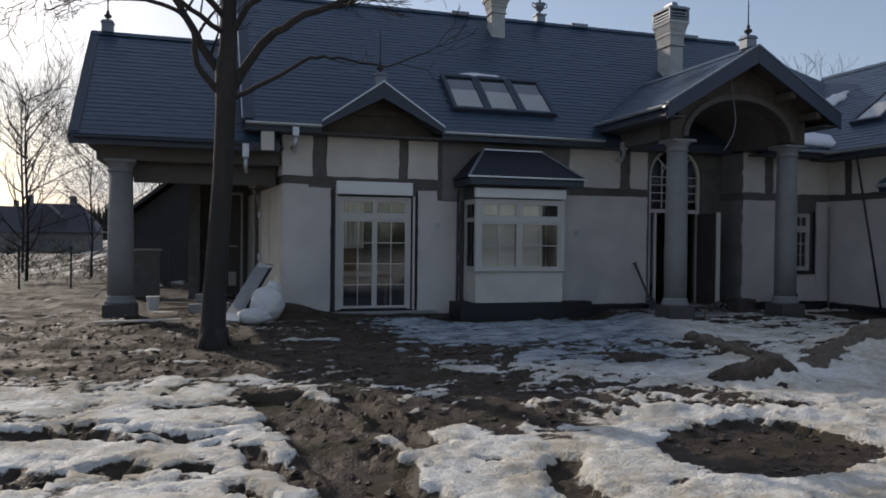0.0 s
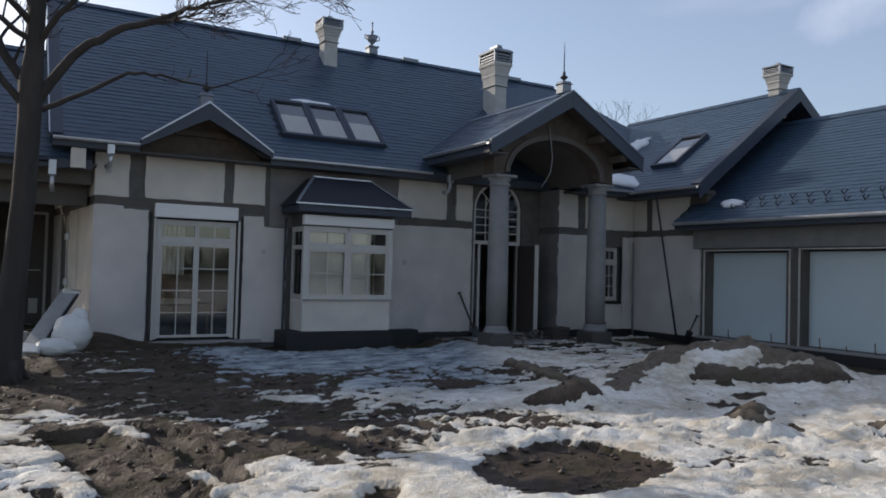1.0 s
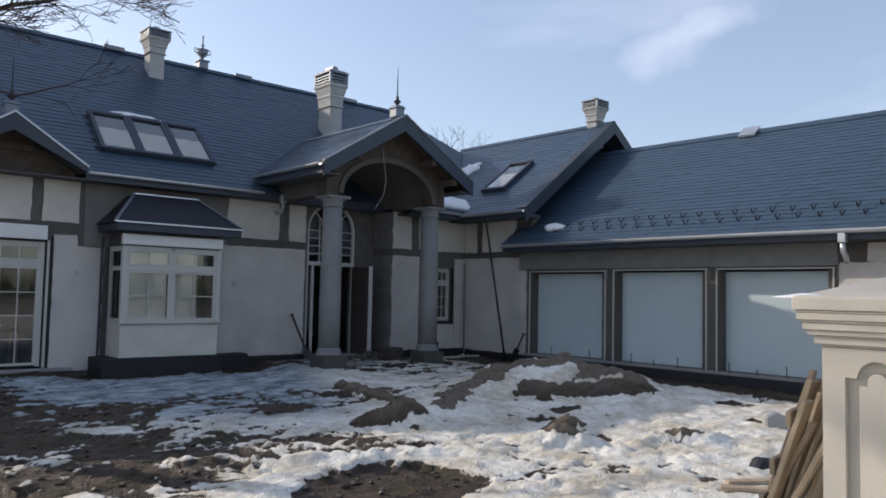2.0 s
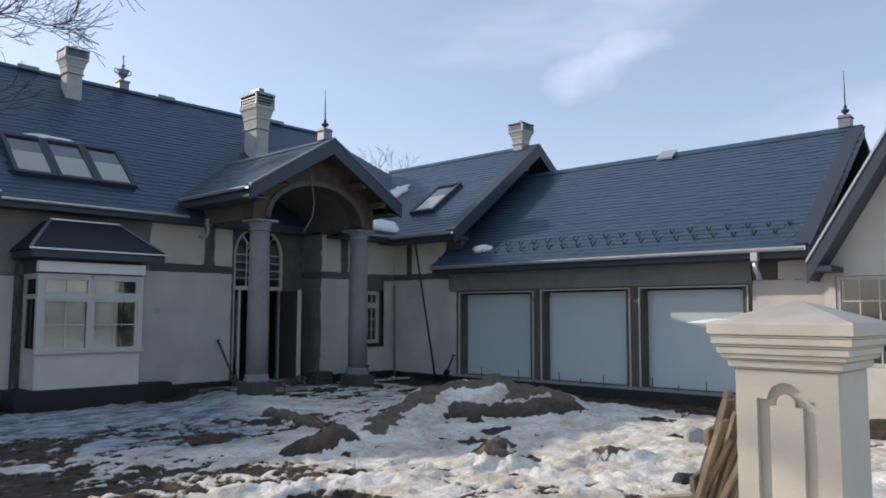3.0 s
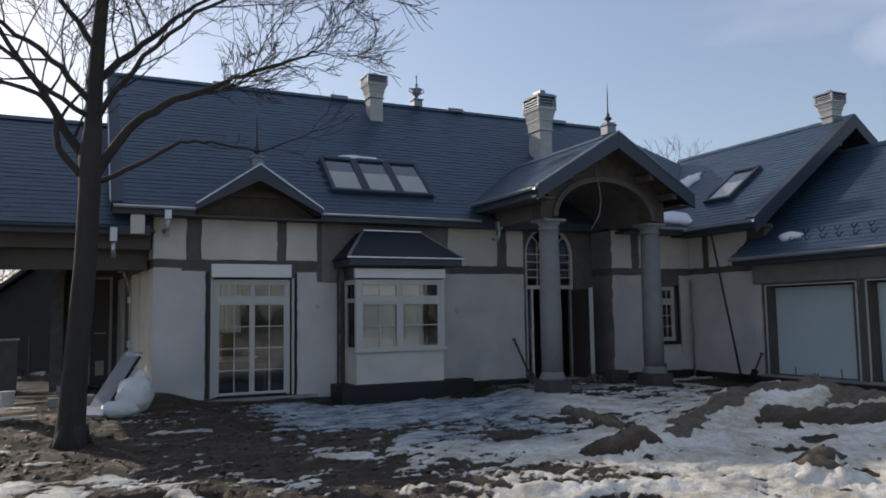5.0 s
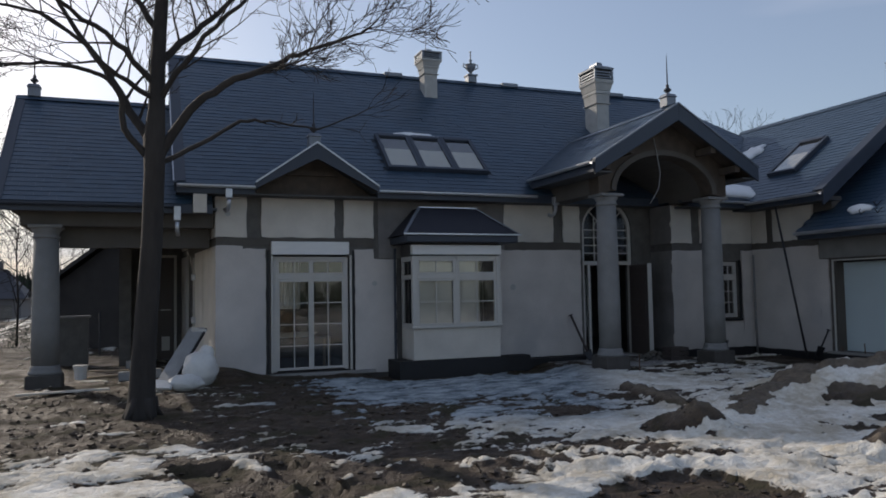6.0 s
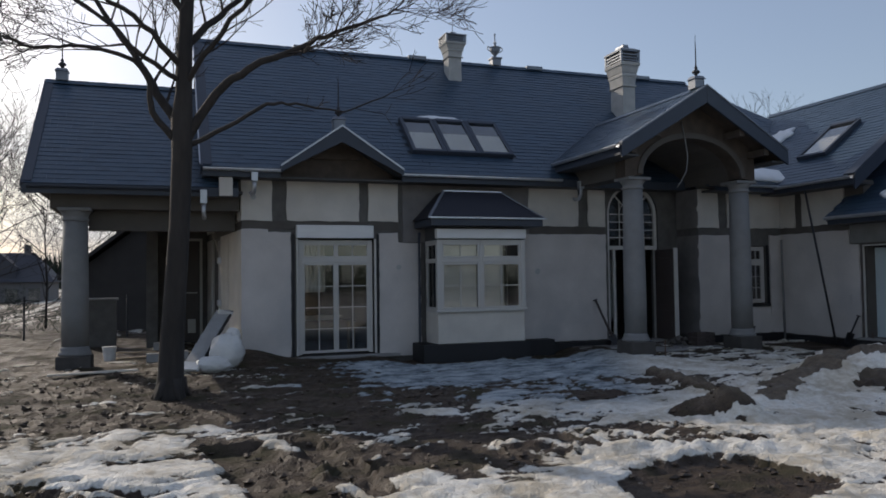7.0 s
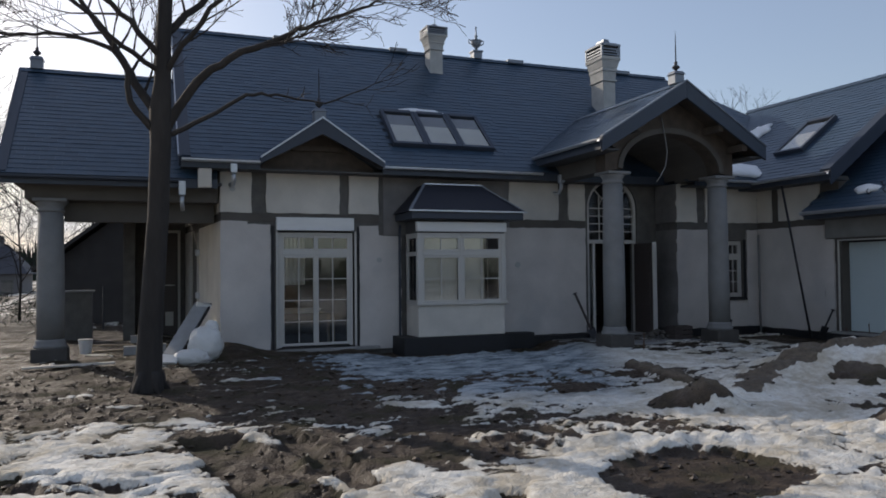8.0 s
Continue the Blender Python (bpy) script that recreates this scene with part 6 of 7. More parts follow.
    gutter_run("gutter", (10.6, 15.80, 4.15), (12.45, 15.80, 4.15), "galvanised gutter between porch and wing")
    snow_pad((12.62, 16.35, 4.45), 1.05, 0.55, 0.15, upj, "heavy patch of old snow in the roof valley", 7)
    snow_pad((14.85, 18.15, WING_Z + WPITCH * 2.35), 0.5, 0.5, 0.12, (1, 0, WPITCH), "small patch of snow higher in the valley", 9)


porch()


# ---- open side roof on the left ----
def side_canopy():
    ye, ze, yr = 17.0, 3.87, 20.2
    zr = ze + PITCH * (yr - ye)
    x0, x1 = -5.5, -1.3
    c = thing("side_canopy", (-3.5, 18.5, 0), "open columned side porch under a slate gable roof", "porch", "structure")
    part("front_deck", Shape().slab([(x0, ye, ze), (x1, ye, ze), (x1, yr, zr), (x0, yr, zr)], (0, 0.09, -0.1)), DECK, c)
    yb = 2 * yr - ye
    part("back_deck", Shape().slab([(x0, yb, ze), (x1, yb, ze), (x1, yr, zr), (x0, yr, zr)], (0, -0.09, -0.1)), DECK, c)
    long = math.hypot(1, PITCH)
    lay_tiles(c, (x0, ye, ze), (1, 0, 0), Vector((0, 1, PITCH)) / long, x1 - x0, (yr - ye) * long, lambda a, b: a < x1 - x0 - 0.1 and a > 0.03, singles=250, near=lambda a, b: True)
    for x in np.arange(x0, x1, 0.45):
        part("ridge_cap", Shape().slab([(x, yr - 0.15, zr - 0.06), (x, yr - 0.05, zr + 0.05), (x, yr + 0.05, zr + 0.05), (x, yr + 0.15, zr - 0.06)], (0.46, 0, 0.005)), SLATE_ONE, c)
    part("fascia", Shape().box(x0, x1, ye - 0.03, ye + 0.02, ze - 0.2, ze - 0.01), FASCIA, c)
    part("beam", Shape().box(x0 + 0.45, -1.25, 17.45, 17.85, 3.40, ze - 0.06), PORCH, c, "deep cement rendered beam", bevel=0.01)
    part("drop_beam", Shape().box(-4.35, -1.3, 17.9, 18.2, 2.98, 3.9), PORCH, c)
    part("cross_beam", Shape().box(x0 + 0.45, x0 + 0.85, 17.86, 22.6, 3.40, ze), PORCH, c)
    part("ceiling_boards", Shape().box(x0 + 0.2, -1.2, 17.1, 23.2, ze - 0.12, ze - 0.06), SOFFIT, c)
    part("gable_end", Shape().slab([(x0 + 0.5, ye + 0.6, ze), (x0 + 0.5, yr, zr - 0.2), (x0 + 0.5, yb - 0.6, ze)], (0.15, 0, 0)), SOFFIT, c)
    part("verge_board", Shape().beam((x0, ye, ze - 0.08), (x0, yr, zr - 0.06), 0.05, 0.2), FASCIA, c)
    part("verge_cap", Shape().beam((x0 + 0.08, ye, ze + 0.045), (x0 + 0.08, yr, zr + 0.045), 0.20, 0.02), FASCIA, c)
    gutter_run("gutter", (x0 + 0.1, ye - 0.09, ze - 0.05), (-1.95, ye - 0.09, ze - 0.05), "dark gutter along the side porch eave", mat=FASCIA)
    finial((x0 + 0.35, yr, zr + 0.03), 0.85, "spiked metal finial on the side porch ridge")
    column(-4.58, 17.62, 0.02, 3.42, 0.265, "round grey cast stone column at the open side porch")
    w = thing("wall_porch", (-2, 20.4, 0), "dark wall under the side porch with a tall glazed door", "wall", "structure")
    part("masonry", Shape().box(-3.0, -1.6, 23.4, 23.7, -0.2, 3.75), RAW, w)
    part("return_wall", Shape().box(-3.3, -3.0, 22.2, 23.4, -0.2, 3.75), RAW, w)
    part("parapet", Shape().box(-4.95, -4.1, 23.0, 23.3, -0.2, 1.36), RAW, w, "low masonry parapet")
    part("coping", Shape().box(-5.0, -4.05, 22.97, 23.33, 1.362, 1.42), CONCRETE, w, "pale concrete coping", bevel=0.01)
    d = thing("door_3", (-2.1, 23.35, 0.1), "tall dark glazed door with pale frame under the side porch", "door", "structure")
    part("frame", Shape().box(-2.40, -2.33, 23.32, 23.39, 0.1, 3.1).box(-1.86, -1.79, 23.32, 23.39, 0.1, 3.1).box(-2.33, -1.86, 23.32, 23.39, 3.03, 3.1), PVC, d, bevel=0.005)
    part("leaf", Shape().box(-2.31, -1.88, 23.35, 23.39, 0.12, 3.0), WOODDARK, d)
    part("pet_flap", Shape().box(-2.20, -1.98, 23.33, 23.348, 0.35, 0.75).box(-2.24, -1.94, 23.335, 23.345, 1.5, 1.53), PVC, d, "small pale panel in the door")
    # Pale box added for the bright patch at the corner.
    single("pale_corner_box", Shape().box(-1.71, -1.43, 16.86, 16.96, 3.68, 4.09), PANEL, "added pale box under the eave at the house corner", "eave box", bevel=0.01, kind="structure")
    # pipes and brackets in the corner under the eave
    for k, (x, z) in enumerate(((-0.98, 4.0), (7.08, 4.05))):
        r = thing("rain_hopper", (x, 16.8, z), "short galvanised hopper with an open pipe elbow under the eave", "rainwater pipe")
        part("hopper", Shape().box(x - 0.07, x + 0.07, 16.70, 16.84, z, z + 0.2), GUTTER, r, bevel=0.01)
        part("elbow", Shape().tube([(x, 16.77, z), (x, 16.78, z - 0.14), (x - 0.01, 16.86, z - 0.24), (x - 0.03, 16.98, z - 0.26), (x - 0.05, 17.05, z - 0.22)], 0.045, 10), GUTTER, r, smooth=True)
    r = thing("rain_hopper", (12.4, 5.38, 2.9), "galvanised hopper with a stub pipe at the garage gutter end", "rainwater pipe")
    part("hopper", Shape().box(12.33, 12.47, 5.31, 5.45, 2.95, 3.13), GUTTER, r, bevel=0.01)
    part("elbow", Shape().tube([(12.4, 5.38, 2.95), (12.42, 5.38, 2.80), (12.55, 5.37, 2.68), (12.58, 5.37, 2.58)], 0.05, 10), GUTTER, r, smooth=True)
    r = thing("rain_hopper", (-2.0, 17.0, 3.6), "galvanised hopper at the side porch eave", "rainwater pipe")
    part("hopper", Shape().box(-2.10, -1.96, 16.80, 16.94, 3.5, 3.8), GUTTER, r, bevel=0.01)
    part("elbow", Shape().tube([(-2.03, 16.87, 3.5), (-2.03, 16.89, 3.3), (-2.01, 17.0, 3.2)], 0.045, 10), GUTTER, r, smooth=True)


side_canopy()


# ---- trees ----
def twig(s, rng, p, d, length, r, depth, droop=0.0):
    """A wandering twig that forks as it goes; the finest ones bend up at their ends."""
    steps = 5 if depth > 1 else 4
    pts, rad = [p], [r]
    bend = Vector((rng.uniform(-.10, .10), rng.uniform(-.10, .10), rng.uniform(-.05, .10)))
    for k in range(steps):
        d = (d + bend + Vector((rng.uniform(-.13, .13), rng.uniform(-.13, .13), rng.uniform(-.10, .14) - droop))).normalized()
        p = p + d * (length / steps)
        pts.append(p)
        rad.append(max(0.0052, r * (1 - 0.72 * (k + 1) / steps)))
        if depth > 0 and k > 0:
            for _ in range(rng.choice((0, 1, 1)) if k < steps - 1 else 2):
                side = d.cross(Vector((rng.uniform(-1, 1), rng.uniform(-1, 1), rng.uniform(-1, 1)))).normalized()
                nd = (d * rng.uniform(0.8, 1.1) + side * rng.uniform(0.35, 0.8)).normalized()
                twig(s, rng, p, nd, length * rng.uniform(0.5, 0.8), max(0.0052, rad[-1] * 0.7), depth - 1, droop)
    s.tube(pts, rad, 4 if r > 0.012 else 3, caps=False)


def limb(s, twigs, rng, pts, r0, r1, depth=3, start=0.3, every=0.28, size=1.0, sides=8):
    """A limb along given points, thinning from r0 to r1, with twigs from start on."""
    pts = [Vector(p) for p in pts]
    fine = []
    for i in range(len(pts) - 1):
        a, b, c, d = pts[max(i - 1, 0)], pts[i], pts[i + 1], pts[min(i + 2, len(pts) - 1)]
        for k in range(4):
            t = k / 4
            fine.append(0.5 * ((2 * b) + (c - a) * t + (2 * a - 5 * b + 4 * c - d) * t * t + (3 * b - a - 3 * c + d) * t ** 3))
    fine.append(pts[-1])
    fine = [p + Vector((rng.uniform(-1, 1), rng.uniform(-1, 1), rng.uniform(-1, 1))) * 0.028 * min(1, k / 3) for k, p in enumerate(fine)]
    n = len(fine)
    rad = [r0 + (r1 - r0) * (k / (n - 1)) ** 0.85 for k in range(n)]
    s.tube(fine, rad, sides)
    gone = 0.0
    for k in range(1, n):
        gone += (fine[k] - fine[k - 1]).length
        if k / n > start and gone > every:
            gone = 0.0
            d = (fine[k] - fine[k - 1]).normalized()
            side = d.cross(Vector((rng.uniform(-1, 1), rng.uniform(-1, 1), rng.uniform(-0.3, 0.8)))).normalized()
            nd = d * rng.uniform(0.5, 1.0) + side
            nd = Vector((nd.x, nd.y, max(nd.z, -0.25) + 0.2)).normalized()
            twig(twigs, rng, fine[k], nd, rng.uniform(0.55, 1.1) * size, max(0.006, rad[k] * 0.5), depth)
    d = (fine[-1] - fine[-2]).normalized()
    for _ in range(3):
        twig(twigs, rng, fine[-1], (d + Vector((rng.uniform(-.5, .5), rng.uniform(-.5, .5), rng.uniform(-.3, .5)))).normalized(), 0.9 * size, max(0.006, r1 * 0.8), depth)


def yard_tree():
    rng = random.Random(12)
    y = 12.9
    t = thing("tree", (-2.69, y, 0), "bare dark deciduous tree standing in the muddy yard", "tree")
    twigs = Shape()
    sides, path, rad = 16, [], []
    for z, x, r in ((-0.15, -2.72, 0.27), (0.05, -2.72, 0.235), (0.3, -2.715, 0.21), (1.2, -2.67, 0.185), (2.75, -2.58, 0.165), (3.9, -2.54, 0.16), (4.45, -2.535, 0.165), (4.9, -2.51, 0.13), (5.6, -2.49, 0.118), (6.5, -2.45, 0.105), (8.0, -2.35, 0.08), (9.5, -2.2, 0.06), (10.6, -2.1, 0.02)):
        path.append((x, y + 0.05 * math.sin(z), z))
        rad.append(r)
    trunk = Shape().tube(path, rad, sides)
    rb = random.Random(4)
    trunk.v = [(px + rb.uniform(-.012, .012), py + rb.uniform(-.012, .012), pz) for px, py, pz in trunk.v]
    for a in (0.3, 1.5, 2.6, 3.9, 5.2):
        trunk.tube([(-2.69 + 0.15 * math.cos(a), y + 0.15 * math.sin(a), 0.3), (-2.71 + 0.21 * math.cos(a), y + 0.21 * math.sin(a), 0.10), (-2.71 + 0.34 * math.cos(a), y + 0.34 * math.sin(a), -0.06)], [0.08, 0.07, 0.03], 7)
    
    def L(pts, r0, r1, **k):
        wood = Shape()
        limb(wood, twigs, rng, pts, r0, r1, **{"every": 0.30, "start": 0.16, "size": 1.45, **k})
        part("limb", wood, BARK, t, smooth=True)

    L([(-2.5, y, 4.1), (-1.98, y - 0.2, 4.93), (-1.48, y - 0.4, 5.30), (-0.72, y - 0.6, 5.66), (-0.33, y - 0.7, 5.84), (0.47, y - 0.9, 6.15), (0.8, y - 1.0, 6.3)], 0.085, 0.016, start=0.36, size=1.0, every=0.17)
    L([(-2.45, y, 4.05), (-1.85, y - 0.1, 4.35), (-1.2, y - 0.2, 4.76), (-0.73, y - 0.2, 4.8), (0.05, y - 0.3, 4.72), (0.95, y - 0.3, 5.1)], 0.045, 0.009, depth=1, start=0.5, every=0.5, size=0.6)
    L([(-2.55, y, 4.3), (-2.9, y + 0.2, 4.93), (-3.28, y + 0.4, 5.62), (-3.65, y + 0.6, 6.15), (-4.1, y + 0.8, 6.9)], 0.085, 0.03)
    L([(-2.6, y, 4.1), (-2.98, y - 0.1, 4.56), (-3.03, y - 0.2, 5.02), (-3.32, y - 0.3, 5.36), (-3.98, y - 0.4, 5.45), (-4.6, y - 0.5, 5.35), (-5.2, y - 0.5, 5.5)], 0.06, 0.014, start=0.4)
    L([(-2.5, y, 5.3), (-2.98, y - 0.3, 5.76), (-3.57, y - 0.5, 6.16), (-4.3, y - 0.7, 6.5), (-5.1, y - 0.9, 6.6)], 0.06, 0.016)
    L([(-2.48, y, 5.7), (-2.02, y + 0.2, 6.23), (-1.5, y + 0.4, 6.8), (-0.9, y + 0.5, 7.4), (-0.2, y + 0.6, 7.9)], 0.07, 0.02)
    L([(-2.5, y, 5.0), (-2.1, y - 0.5, 5.6), (-1.5, y - 0.9, 6.3), (-0.7, y - 1.2, 6.9), (0.2, y - 1.4, 7.2)], 0.055, 0.015)
    L([(-2.47, y, 6.2), (-2.9, y + 0.3, 6.9), (-3.5, y + 0.4, 7.5), (-4.4, y + 0.5, 7.9)], 0.06, 0.02)
    L([(-2.42, y, 7.0), (-1.8, y - 0.2, 7.7), (-0.9, y - 0.4, 8.2)], 0.06, 0.02)
    L([(-2.3, y, 8.3), (-2.8, y + 0.1, 9.2), (-3.3, y + 0.3, 9.8)], 0.045, 0.015, depth=2)
    L([(-2.52, y, 5.1), (-3.1, y - 0.6, 5.3), (-3.9, y - 0.9, 5.9), (-4.7, y - 1.1, 6.0), (-5.6, y - 1.2, 5.6)], 0.05, 0.012)
    part("trunk", trunk, BARK, t, "rough dark bark trunk", smooth=True)
    part("crown", twigs, TWIG, t, "fine bare twigs", kind="stuff")


def bare_tree(at, h, seed, label, depth=3):
    rng = random.Random(seed)
    t = thing("tree", at, label, "tree", group="bare trees behind the house")
    wood, twigs = Shape(), Shape()
    x, y, z = at
    top = Vector((x + rng.uniform(-.4, .4), y, z + h))
    wood.tube([(x, y, z - 0.3), (x + 0.05, y, z + h * 0.3), (x - 0.05, y, z + h * 0.65), top], [h * 0.009, h * 0.007, h * 0.005, 0.01], 8)
    for k in range(16):
        f = 0.14 + 0.053 * k
        a = rng.uniform(0, 6.28)
        d = Vector((math.cos(a), math.sin(a), rng.uniform(0.5, 1.1))).normalized()
        twig(twigs, rng, Vector((x, y, z + h * f)), d, h * (0.30 - 0.15 * f) * 1.45, h * 0.005, depth)
    part("trunk", wood, BARK, t, smooth=True)
    part("crown", twigs, TWIG, t, kind="stuff")
    return t


yard_tree()
for k, (x, y, h) in enumerate(((-9.5, 33, 7.5), (-14.8, 30, 9.5), (-7.6, 36, 6.0), (-6.5, 40, 7.5), (-11.5, 42, 8.5), (28.3, 33, 8.9), (-5.2, 43, 7.0), (-17, 36, 9))):
    bare_tree((x, y, height(x, y)), h, 40 + k, "bare leafless tree standing behind the house")


# ---- distance ----
def far_house(x, y, w, d, h, rise, label, turn=0):
    z = -0.7
    b = thing("house", (x, y, z), label, "house")
    part("wall", Shape().box(x - w / 2, x + w / 2, y - d / 2, y + d / 2, z, z + h), HOUSEFAR, b)
    o = 0.5
    s = Shape().add([(x - w / 2 - o, y - d / 2 - o, z + h), (x + w / 2 + o, y - d / 2 - o, z + h), (x + w / 2 + o, y + d / 2 + o, z + h), (x - w / 2 - o, y + d / 2 + o, z + h), (x - w / 2 + w * 0.2, y, z + h + rise), (x + w / 2 - w * 0.2, y, z + h + rise)],
                    [(0, 1, 5, 4), (1, 2, 5), (2, 3, 4, 5), (3, 0, 4), (3, 2, 1, 0)])
    roof = part("roof", s, ROOFFAR, b)
    part("dormer", Shape().slab([(x - 1.4, y - d * 0.5, z + h), (x + 1.4, y - d * 0.5, z + h), (x + 1.4, y - d * 0.5, z + h + rise * 0.5), (x, y - d * 0.5, z + h + rise * 0.95), (x - 1.4, y - d * 0.5, z + h + rise * 0.5)], (0, d * 0.45, 0)), ROOFFAR, b)
    for k in (-0.25, 0.22):
        part("chimney", Shape().box(x + w * k - 0.3, x + w * k + 0.3, y - 0.3, y + 0.3, z + h + rise * 0.6, z + h + rise + 0.8), HOUSEFAR, roof)
    for k in (-0.35, -0.12, 0.12, 0.35):
        part("window", Shape().box(x + w * k - 0.5, x + w * k + 0.5, y - d / 2 - 0.04, y - d / 2 - 0.01, z + 0.9, z + 2.1), GLASS, b)


far_house(-17.6, 85, 8.4, 7, 2.7, 2.9, "distant dark house with hipped roof across the field")
far_house(-31, 120, 12, 9, 3.2, 3.2, "distant dark house with hipped roof across the field")
far_house(40, 150, 14, 10, 4.0, 4.0, "distant dark house with hipped roof across the field")


def barn():
    b = thing("shed", (-3.2, 34, 0), "dark gabled shed behind the side porch", "shed")
    part("wall", Shape().slab([(-6.0, 31, -0.3), (1.5, 31, -0.3), (1.5, 31, 3.0), (-2.2, 31, 5.2), (-6.0, 31, 2.2)], (0, 5, 0)), BARNWALL, b)
    part("roof", Shape().slab([(-6.5, 30.5, 1.95), (-2.2, 30.5, 5.4), (-2.2, 36.5, 5.4), (-6.5, 36.5, 1.95)], (0, 0, 0.15)).slab([(2.0, 30.5, 2.8), (-2.2, 30.5, 5.4), (-2.2, 36.5, 5.4), (2.0, 36.5, 2.8)], (0, 0, 0.15)), BARNWALL, b)


barn()


def hedge(x0, x1, y, h, seed, name="shrub_row"):
    rng = random.Random(seed)
    s = Shape()
    for _ in range(2400):
        x, yy = rng.uniform(x0, x1), y + rng.uniform(-.6, .6)
        z = rng.uniform(0, 1) ** 0.7 * h * (0.6 + 0.4 * math.sin(x * 1.7 + seed) ** 2)
        d = Vector((rng.uniform(-1, 1), rng.uniform(-1, 1), rng.uniform(0.2, 1.2))).normalized() * rng.uniform(0.2, 0.5)
        p = Vector((x, yy, z))
        n = d.orthogonal().normalized() * 0.012
        s.add([p - n, p + n, p + d], [(0, 1, 2)])
    return single(name, s, CONIFER, "row of dark low shrubs at the garden edge", "shrub", kind="stuff")


hedge(-16, -5.2, 31, 1.3, 2)
hedge(-30, -12, 60, 2.0, 3)


def wire_fence():
    f = thing("fence", (-8, 27, 0), "wire fence on thin dark posts at the garden edge", "fence")
    for k in range(9):
        x = -16 + 1.5 * k
        part("post", Shape().tube([(x, 27, -0.3), (x, 27, 1.45)], 0.035, 6), IRON, f)
    for z in (0.4, 0.8, 1.2):
        part("wire", Shape().tube([(-16, 27, z), (-4, 27, z)], 0.008, 4), IRON, f)


wire_fence()
tree_line = Shape()
near_line = Shape()
rng = random.Random(77)
for _ in range(3000):
    x = rng.uniform(-260, 200)
    p = Vector((x, 300 + rng.uniform(-20, 20), 0))
    h = 6 + 5 * math.sin(x * 0.05) ** 2 + rng.uniform(0, 4)
    n = Vector((rng.uniform(0.4, 1.1), 0, 0))
    tree_line.add([p - n, p + n, p + Vector((rng.uniform(-.6, .6), 0, h))], [(0, 1, 2)])
for _ in range(260):
    x, y, h, r = rng.uniform(-60, 90), rng.uniform(-58, -46), rng.uniform(2, 6.5), rng.uniform(0.5, 1.2)
    near_line.lathe((x, y, -0.3), [(r, 0), (0.75 * r, 0.35 * h), (0.4 * r, 0.75 * h), (0.04, h)], 6)
single("woods_across_road", near_line, CONIFER, "dark woods that the window panes mirror", "woods", kind="stuff")
single("far_woods", tree_line, CONIFER, "far line of dark winter woods on the horizon", "woods", kind="stuff")


